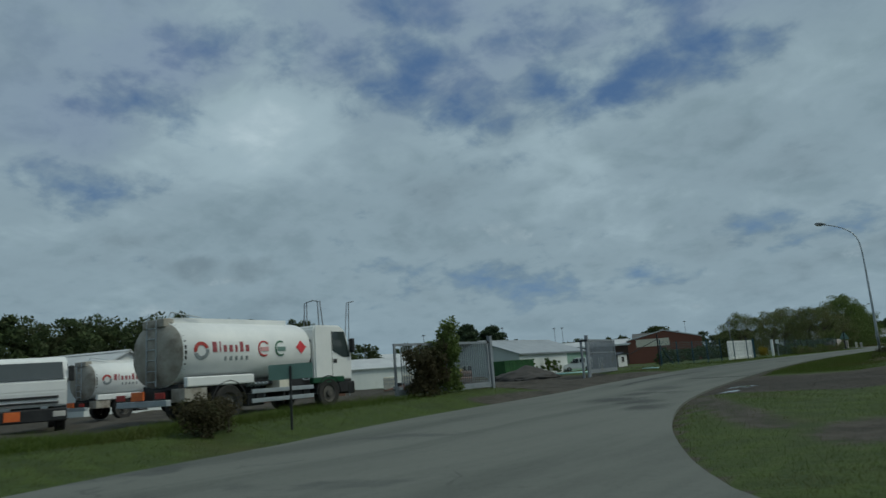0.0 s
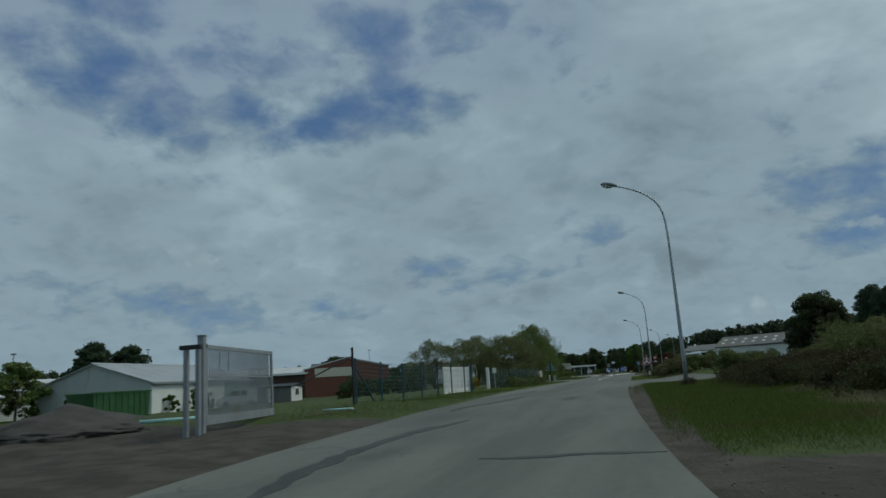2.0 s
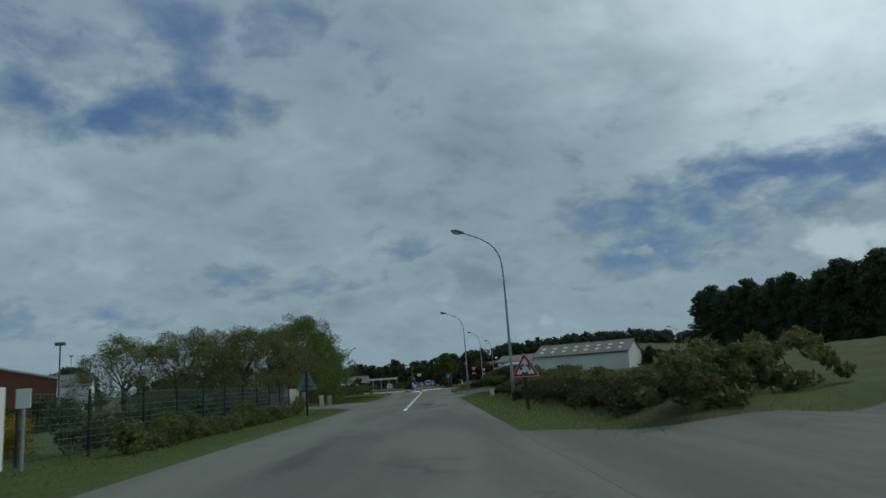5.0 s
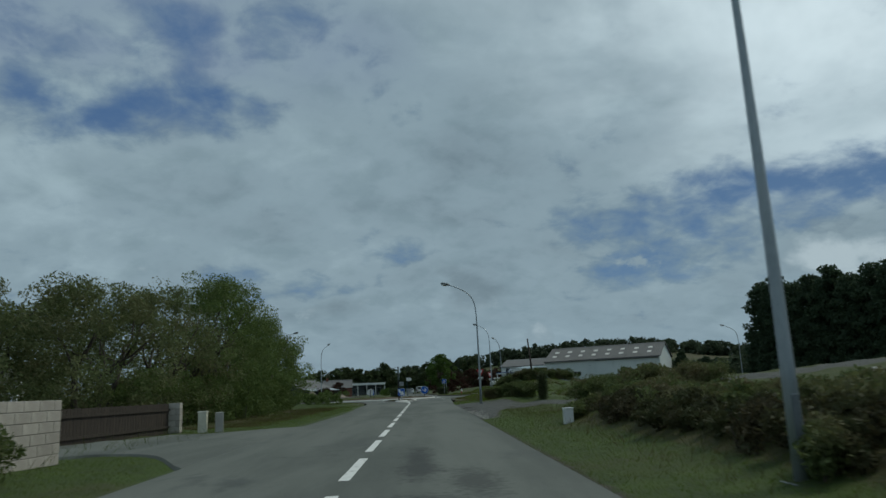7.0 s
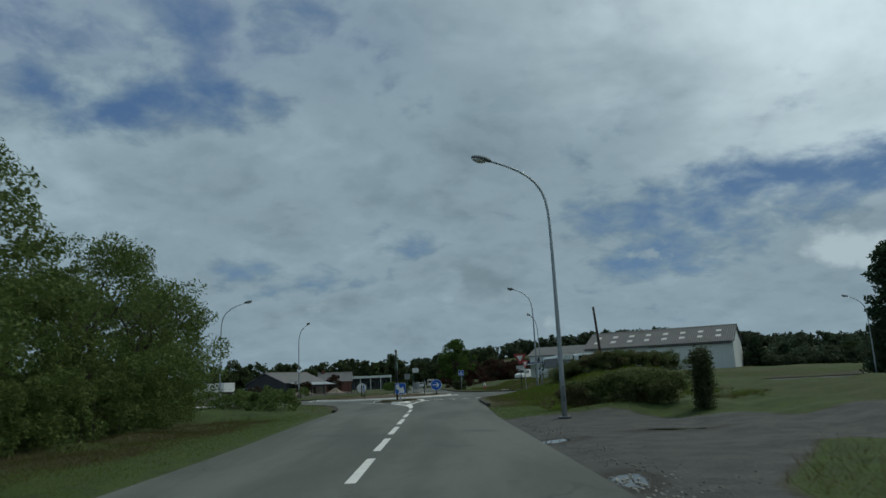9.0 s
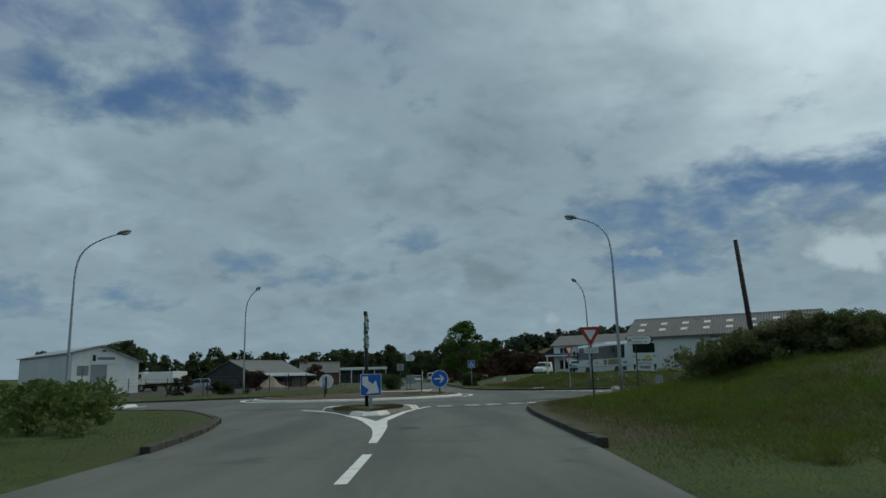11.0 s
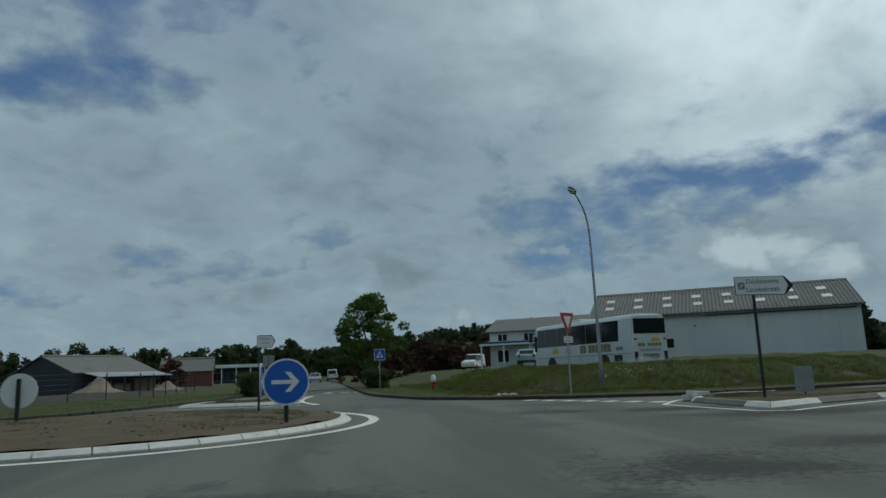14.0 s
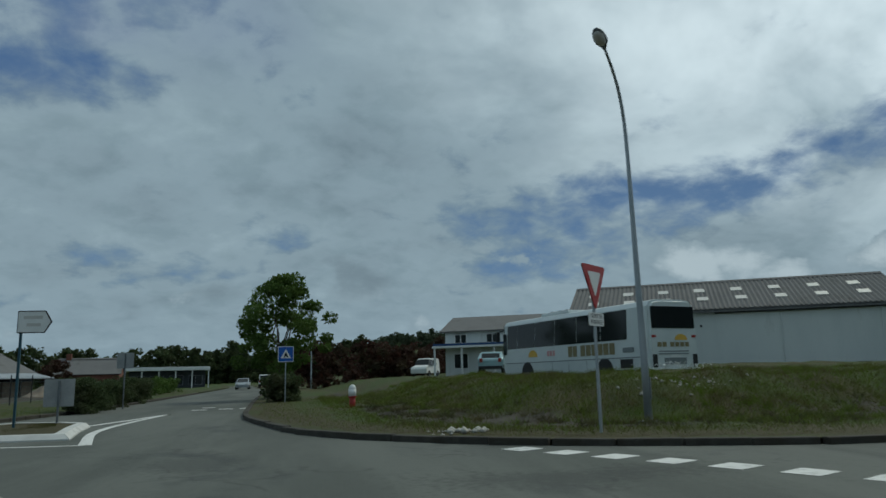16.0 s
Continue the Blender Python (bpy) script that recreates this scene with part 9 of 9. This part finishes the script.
g = thing("storage_tank", -35.3, 25.4, land(-35.3, 25.4), 56, "blue-green cylindrical storage tank on a brown base", "tank")
c = 1.40 - land(-35.3, 25.4)
part("shell", rod_mesh((-2.2, 0, c), (2.0, 0, c), 0.95, None, 28), TANK_GREEN, g, smooth=False)
part("end_dome", rod_mesh((2.0, 0, c), (2.25, 0, c), 0.95, 0.55, 28), TANK_GREEN, g)
part("base", boxes((-2.4, 2.4, -0.9, 0.9, 0.08, c - 0.75), bevel=0.03), RUST, g, "brown steel base")
part("slab", boxes((-2.8, 2.8, -1.3, 1.3, -0.15, 0.08), bevel=0.02), CONCRETE, g)
part("notice", boxes((1.1, 1.7, -0.93, -0.9, 0.45, 0.9)), SIGN_WHITE, g, "white notice")
part("hand_rail", tube(bmesh.new(), [(-1.4, -0.5, c + 0.75), (-1.4, -0.5, c + 1.3), (0.6, -0.5, c + 1.3), (0.6, -0.5, c + 0.75)], [0.02] * 4, 6), GATE_GREY, g)
for k, (x, y, ln, hd) in enumerate(((-42.0, 31.3, 8, -14), (-40.9, 31.6, -10, 18), (-41.0, 34.5, 12, 10))):
    g = thing("lifting_mast", x, y, land(x, y), 20 + 30 * k, "tall thin twin-rail steel mast in the yard", "mast", "yard masts")
    top = 6.4 - land(x, y)
    dx = math.tan(radians(ln)) * 2.2
    for o in (-0.11, 0.11):
        part("rail", rod_mesh((o * 2.6 - dx, 0, 0), (o * 0.8, 0, top), 0.04, None, 6), GATE_GREY, g)
    part("head_arm", rod_mesh((0.0, 0, top), (0.55 if k != 1 else -0.5, 0, top + 0.1), 0.04, None, 6), GATE_GREY, g)
    for q in range(6):
        f = (q + 1) / 7
        part("spreader", rod_mesh((-0.286 + 0.198 * f - dx * (1 - f), 0, top * f), (0.286 - 0.198 * f - dx * (1 - f), 0, top * f), 0.02, None, 6), GATE_GREY, g)
for x, y, top in ((-31.9, 92.2, 4.6), (-79.5, 109, 8.3), (-81.7, 131.6, 8.2), (-71.2, 77, 6.6), (-75.6, 124.5, 7.7), (-60, 150, 7.5)):
    g = thing("floodlight_pole", x, y, land(x, y), 0, "thin grey floodlight pole", "lamp post", "floodlight poles")
    part("pole", rod_mesh((0, 0, -0.2), (0, 0, top), 0.06, 0.04, 8), ZINC_DARK, g)
    part("floodlight", boxes((-0.25, 0.25, -0.12, 0.12, top, top + 0.16), bevel=0.02), ZINC_DARK, g)


# ---------------------------------------------------------------- loose stones and grass
def stones(name, label, spots, lo, hi, seed, material):
    rng = random.Random(seed)
    vs, fs = [], []
    for x, y in spots:
        r = rng.uniform(lo, hi)
        z = land(x, y) + 0.3 * r
        base = len(vs)
        for d in ((1, 0, 0), (-1, 0, 0), (0, 1, 0), (0, -1, 0), (0, 0, 0.7), (0, 0, -0.7)):
            k = rng.uniform(0.7, 1.25)
            vs.append((x + d[0] * r * k, y + d[1] * r * k, z + d[2] * r * k))
        for f in ((0, 2, 4), (2, 1, 4), (1, 3, 4), (3, 0, 4), (2, 0, 5), (1, 2, 5), (3, 1, 5), (0, 3, 5)):
            fs.append(tuple(base + i for i in f))
    tagged(mesh_from(name, vs, fs, material), label, "stones", kind="stuff")


rng = random.Random(9)
stones("rubble", "pale rubble on the grass bank", [(1.6 + rng.gauss(0, 0.8), 182.4 + rng.gauss(0, 0.5)) for _ in range(70)], 0.02, 0.07, 1, STONE)
stones("gravel", "loose gravel along the yard's edge", [(-9.9 + abs(rng.gauss(0, 0.5)), rng.uniform(104, 128)) for _ in range(500)] + [(-9.6 + abs(rng.gauss(0, 0.4)), rng.uniform(16, 52)) for _ in range(120)], 0.006, 0.022, 2, GRAVEL_MAT)
stones("rubble", "broken pale stones on the verge", [(-5.1 + rng.gauss(0, 0.35), 178.75 + rng.gauss(0, 0.15)) for _ in range(34)], 0.03, 0.10, 3, STONE)
stones("mud_clods", "dark wet clods churned up on the muddy track", [(rng.uniform(-9.4, -2.0), rng.uniform(18.0, 25.5)) for _ in range(700)], 0.005, 0.019, 4, SOIL)
stones("pebbles", "pale broken pebbles along the asphalt edge", [(-10.1 + abs(rng.gauss(0, 0.28)), rng.uniform(104.5, 114)) for _ in range(420)], 0.008, 0.026, 5, STONE)
for x, y, r in ((8.0, 110.0, 0.3), (-1.0, 84.0, 0.3)):
    bm = bmesh.new()
    bmesh.ops.create_icosphere(bm, subdivisions=3, radius=r)
    for v in bm.verts:
        v.co *= 1 + 0.25 * noise.noise(v.co * 2.5)
        v.co.z *= 0.6
    ob = part("boulder", bm, STONE, smooth=True)
    ob.location = (x, y, land(x, y) + 0.2 * r)
    tagged(ob, "pale boulder lying in the rough field", "stone")


g3 = random.Random(77)
clods = []
for _ in range(190):
    a, q = g3.uniform(0, 2 * math.pi), 5.8 * math.sqrt(g3.random())
    clods.append((CENTRE[0] + q * math.cos(a), CENTRE[1] + q * math.sin(a)))


def island_top_at(x, y):
    """Height of the central island's soil."""
    q = 1 - math.hypot(x - CENTRE[0], y - CENTRE[1]) / 5.92
    return 0.13 + 0.16 * max(q, 0.0) ** 0.6


vs, fs = [], []
for x, y in clods:
    r = g3.uniform(0.012, 0.04)
    z, base = island_top_at(x, y) + 0.2 * r, len(vs)
    for d in ((1, 0, 0), (-1, 0, 0), (0, 1, 0), (0, -1, 0), (0, 0, 0.8), (0, 0, -0.8)):
        k = g3.uniform(0.7, 1.3)
        vs.append((x + d[0] * r * k, y + d[1] * r * k, z + d[2] * r * k))
    fs += [tuple(base + i for i in f) for f in ((0, 2, 4), (2, 1, 4), (1, 3, 4), (3, 0, 4), (2, 0, 5), (1, 2, 5), (3, 1, 5), (0, 3, 5))]
tagged(mesh_from("soil_clods", vs, fs, ISLAND_SOIL), "loose clods of dry soil on the round island", "soil", kind="stuff")


def blades(name, label, x, y, lo, hi, width, material, seed, z=None):
    """Grass blades: thin bent triangles standing on the ground."""
    g = np.random.default_rng(seed)
    x, y = np.asarray(x), np.asarray(y)
    n = len(x)
    z = lands(x, y) if z is None else z
    a = g.uniform(0, 2 * np.pi, n)
    h = g.uniform(lo, hi, n)
    w = width * g.uniform(0.6, 1.4, n)
    lean = h * g.uniform(0.3, 1.7, n)
    b = g.uniform(0, 2 * np.pi, n)
    v = np.empty((n, 3, 3))
    v[:, 0] = np.stack([x - w * np.cos(a), y - w * np.sin(a), z - 0.02], -1)
    v[:, 1] = np.stack([x + w * np.cos(a), y + w * np.sin(a), z - 0.02], -1)
    v[:, 2] = np.stack([x + lean * np.cos(b), y + lean * np.sin(b), z + h], -1)
    tagged(mesh_from(name, v.reshape(-1, 3), np.arange(3 * n).reshape(n, 3), material), label, "grass", kind="stuff")


def scatter(n, x0, x1, y0, y1, seed, keep, lo=0.12, hi=3.5):
    """Random places off the road's edge, between two distances from it."""
    g = np.random.default_rng(seed)
    x, y = g.uniform(x0, x1, n), g.uniform(y0, y1, n)
    d = away_at(x, y)
    # ragged limits: the grass thins out towards the borders
    d = d + g.normal(0, 0.12 + 0.12 * lo, n)
    fade = np.minimum.reduce([x - x0, x1 - x, (y - y0) * 0.7, (y1 - y) * 0.7]) / 2.2
    ok = (d > lo) & (d < hi - g.uniform(0, 0.4 * hi, n)) & (g.uniform(0, 1, n) < fade) & keep(x, y, g)
    return x[ok], y[ok]


def grass_ok(x, y, g):
    bare, dry, wet = ground_masks(x, y, away_at(x, y))
    return (bare + g.uniform(-0.2, 0.2, len(x)) < 0.45) & (wet < 0.2) & (dry + g.uniform(-0.25, 0.25, len(x)) < 1.0)


def dry_ok(x, y, g):
    bare, dry, wet = ground_masks(x, y, away_at(x, y))
    return (bare < 0.7) & (dry + g.uniform(-0.3, 0.3, len(x)) > 0.45) & (wet < 0.2)


x, y = scatter(430000, -24, -4, -6, 62, 31, grass_ok, 0.10, 4.6)
blades("grass", "lush uncut green grass along the road", x, y, 0.02, 0.07, 0.004, LUSH_BLADE, 32)
x, y = scatter(560000, -24, -4, 56, 140, 1, grass_ok, 0.10, 4.2)
blades("grass", "short green roadside grass", x, y, 0.015, 0.045, 0.0055, GRASS_BLADE, 2)
x, y = scatter(260000, -11, -4, 26, 54, 37, grass_ok, 0.5, 5.0)
blades("grass", "dense uncut green grass below the brambles", x, y, 0.05, 0.13, 0.0045, LUSH_BLADE, 38)
x, y = scatter(260000, -5, 12, -8, 26, 21, grass_ok, 0.10, 9.0)
blades("grass", "uncut green grass inside the bend", x, y, 0.015, 0.055, 0.004, LUSH_BLADE, 22)
x, y = scatter(260000, -32, 12, 138, 205, 3, grass_ok, 0.35, 12.0)
blades("grass", "short green grass round the roundabout", x, y, 0.02, 0.06, 0.006, GRASS_BLADE, 4)
x, y = scatter(260000, -24, 10, 60, 200, 5, dry_ok, 0.30, 9.0)
blades("dry_grass", "dry yellowed grass", x, y, 0.015, 0.055, 0.006, STRAW_BLADE, 6)
x, y = scatter(26000, -10.5, 0, 64, 130, 7, grass_ok, 1.5, 6.0)
blades("tall_grass", "tall seeding grass at the foot of the bank", x, y, 0.08, 0.26, 0.005, STRAW_BLADE, 8)
x, y = scatter(60000, -19.5, -13.6, 0, 17, 43, grass_ok, 2.4, 6.0)
blades("tall_grass", "rank tall grass before the lorry yard", x, y, 0.08, 0.30, 0.005, LUSH_BLADE, 44)
x, y = scatter(150000, -24, -16, 103, 137, 41, dry_ok, 0.9, 6.0)
blades("dry_grass", "tan dry grass below the willows", x, y, 0.03, 0.10, 0.005, STRAW_BLADE, 42)
x, y = scatter(14000, -24, -17, 0, 140, 9, grass_ok, 2.4, 5.0)
blades("tall_grass", "tall weeds along the fence", x, y, 0.10, 0.40, 0.006, LUSH_BLADE, 10)

x, y = scatter(150000, -7, 16, 176, 204, 11, grass_ok, 1.6, 12.0)
blades("tall_grass", "rough uncut grass on the terrace bank", x, y, 0.05, 0.16, 0.007, GRASS_BLADE, 12)
x, y = scatter(150000, -7, 16, 176, 204, 13, grass_ok, 1.2, 12.0)
blades("tall_grass", "dry stalks on the terrace bank", x, y, 0.04, 0.16, 0.006, STRAW_BLADE, 14)
x, y = scatter(230000, -9, 4, 136, 159, 15, grass_ok, 1.6, 9.0)
blades("tall_grass", "rough uncut grass on the mound", x, y, 0.04, 0.15, 0.005, GRASS_BLADE, 16)
x, y = scatter(240000, -10, 4, 136, 159, 17, grass_ok, 0.4, 9.0)
blades("tall_grass", "dry stalks on the mound", x, y, 0.02, 0.09, 0.005, STRAW_BLADE, 18)

for cx, cy, rx, ry, n in ((-16.8, 170.8, 6.5, 6.5, 16000), (-14.6, 152.9, 1.5, 3.0, 14000), (2.5, 171.0, 4.2, 2.0, 9000), (-15.0, 184.8, 1.6, 2.2, 5000)):
    g2 = np.random.default_rng(int(n))
    a, q = g2.uniform(0, 2 * np.pi, n), g2.uniform(0, 1, n) ** 0.5 * 0.8
    blades("dry_grass", "short dry grass on the traffic island", cx + rx * q * np.cos(a), cy + ry * q * np.sin(a), 0.012, 0.045, 0.006, STRAW_BLADE, n, np.full(n, 0.14) if rx < 5 else np.array([island_top_at(u, v) for u, v in zip(cx + rx * q * np.cos(a), cy + ry * q * np.sin(a))]))


def tussocks(label, x0, x1, y0, y1, n, seed, lo, hi, material, tall):
    """Clumps of long bent blades that break up a grass slope."""
    g = np.random.default_rng(seed)
    x, y = g.uniform(x0, x1, n), g.uniform(y0, y1, n)
    d = away_at(x, y)
    wave = np.sin(0.9 * x + 0.5 * y + seed) * np.sin(0.7 * y - 0.8 * x)
    ok = (d > lo) & (d < hi) & (wave + g.normal(0, 0.5, n) > 0)
    x, y = np.repeat(x[ok], 46), np.repeat(y[ok], 46)
    x, y = x + g.normal(0, 0.09, len(x)), y + g.normal(0, 0.09, len(x))
    blades("grass_tussocks", label, x, y, 0.35 * tall, tall, 0.006, material, seed + 1)


tussocks("matted olive grass tussocks on the terrace bank", -7, 16, 177, 206, 1500, 201, 3.4, 14.0, STRAW_BLADE, 0.24)
tussocks("green grass tussocks on the terrace bank", -7, 16, 177, 206, 1500, 202, 3.0, 14.0, GRASS_BLADE, 0.24)
tussocks("brown dead growth on the terrace bank", -6, 16, 177, 200, 2600, 203, 2.4, 6.2, LEAF_BROWN, 0.15)
tussocks("green grass tussocks on the mound", -8, 4, 128, 158, 900, 204, 2.2, 10.0, GRASS_BLADE, 0.26)
tussocks("dry grass tussocks on the mound", -8, 4, 128, 158, 700, 205, 1.2, 10.0, STRAW_BLADE, 0.20)

# sandy heaps before the barn
for k, (x, y, r, h) in enumerate(((-35.2, 229.0, 2.6, 1.7), (-29.8, 233.8, 1.7, 1.1))):
    g = thing("sand_heap", x, y, land(x, y) - 0.05, 30 * k, "heap of pale sandy soil before the barn", "heap")
    bm = bmesh.new()
    bmesh.ops.create_cone(bm, cap_ends=True, segments=28, radius1=r, radius2=0.15, depth=h)
    bmesh.ops.subdivide_edges(bm, edges=[e for e in bm.edges if abs(e.verts[0].co.z - e.verts[1].co.z) > 0.1], cuts=6)
    for vert in bm.verts:
        n1 = noise.noise((vert.co.x * 0.9 + 7 * k, vert.co.y * 0.9, vert.co.z))
        q = (vert.co.z + h / 2) / h
        vert.co.x *= (1 + 0.25 * n1) * (1 - 0.25 * math.sin(math.pi * q))
        vert.co.y *= (1 + 0.25 * n1) * (1 - 0.25 * math.sin(math.pi * q))
        vert.co.z = h * q * (1 + 0.2 * n1)
    part("heap", bm, SANDY, g, smooth=True)

# daisies below the coach
g4 = np.random.default_rng(9)
x, y = 5.4 + g4.normal(0, 0.7, 160), 189.6 + g4.normal(0, 0.6, 160)
v, f = leaf_cloud(g4, np.stack([x, y, lands(x, y) + g4.uniform(0.15, 0.35, 160)], -1), np.full(160, 0.03), 3, 0.035)
tagged(mesh_from("daisies", v, f, SIGN_WHITE), "patch of small white daisies in the rough grass", "flowers", kind="stuff")

build_kerbs()
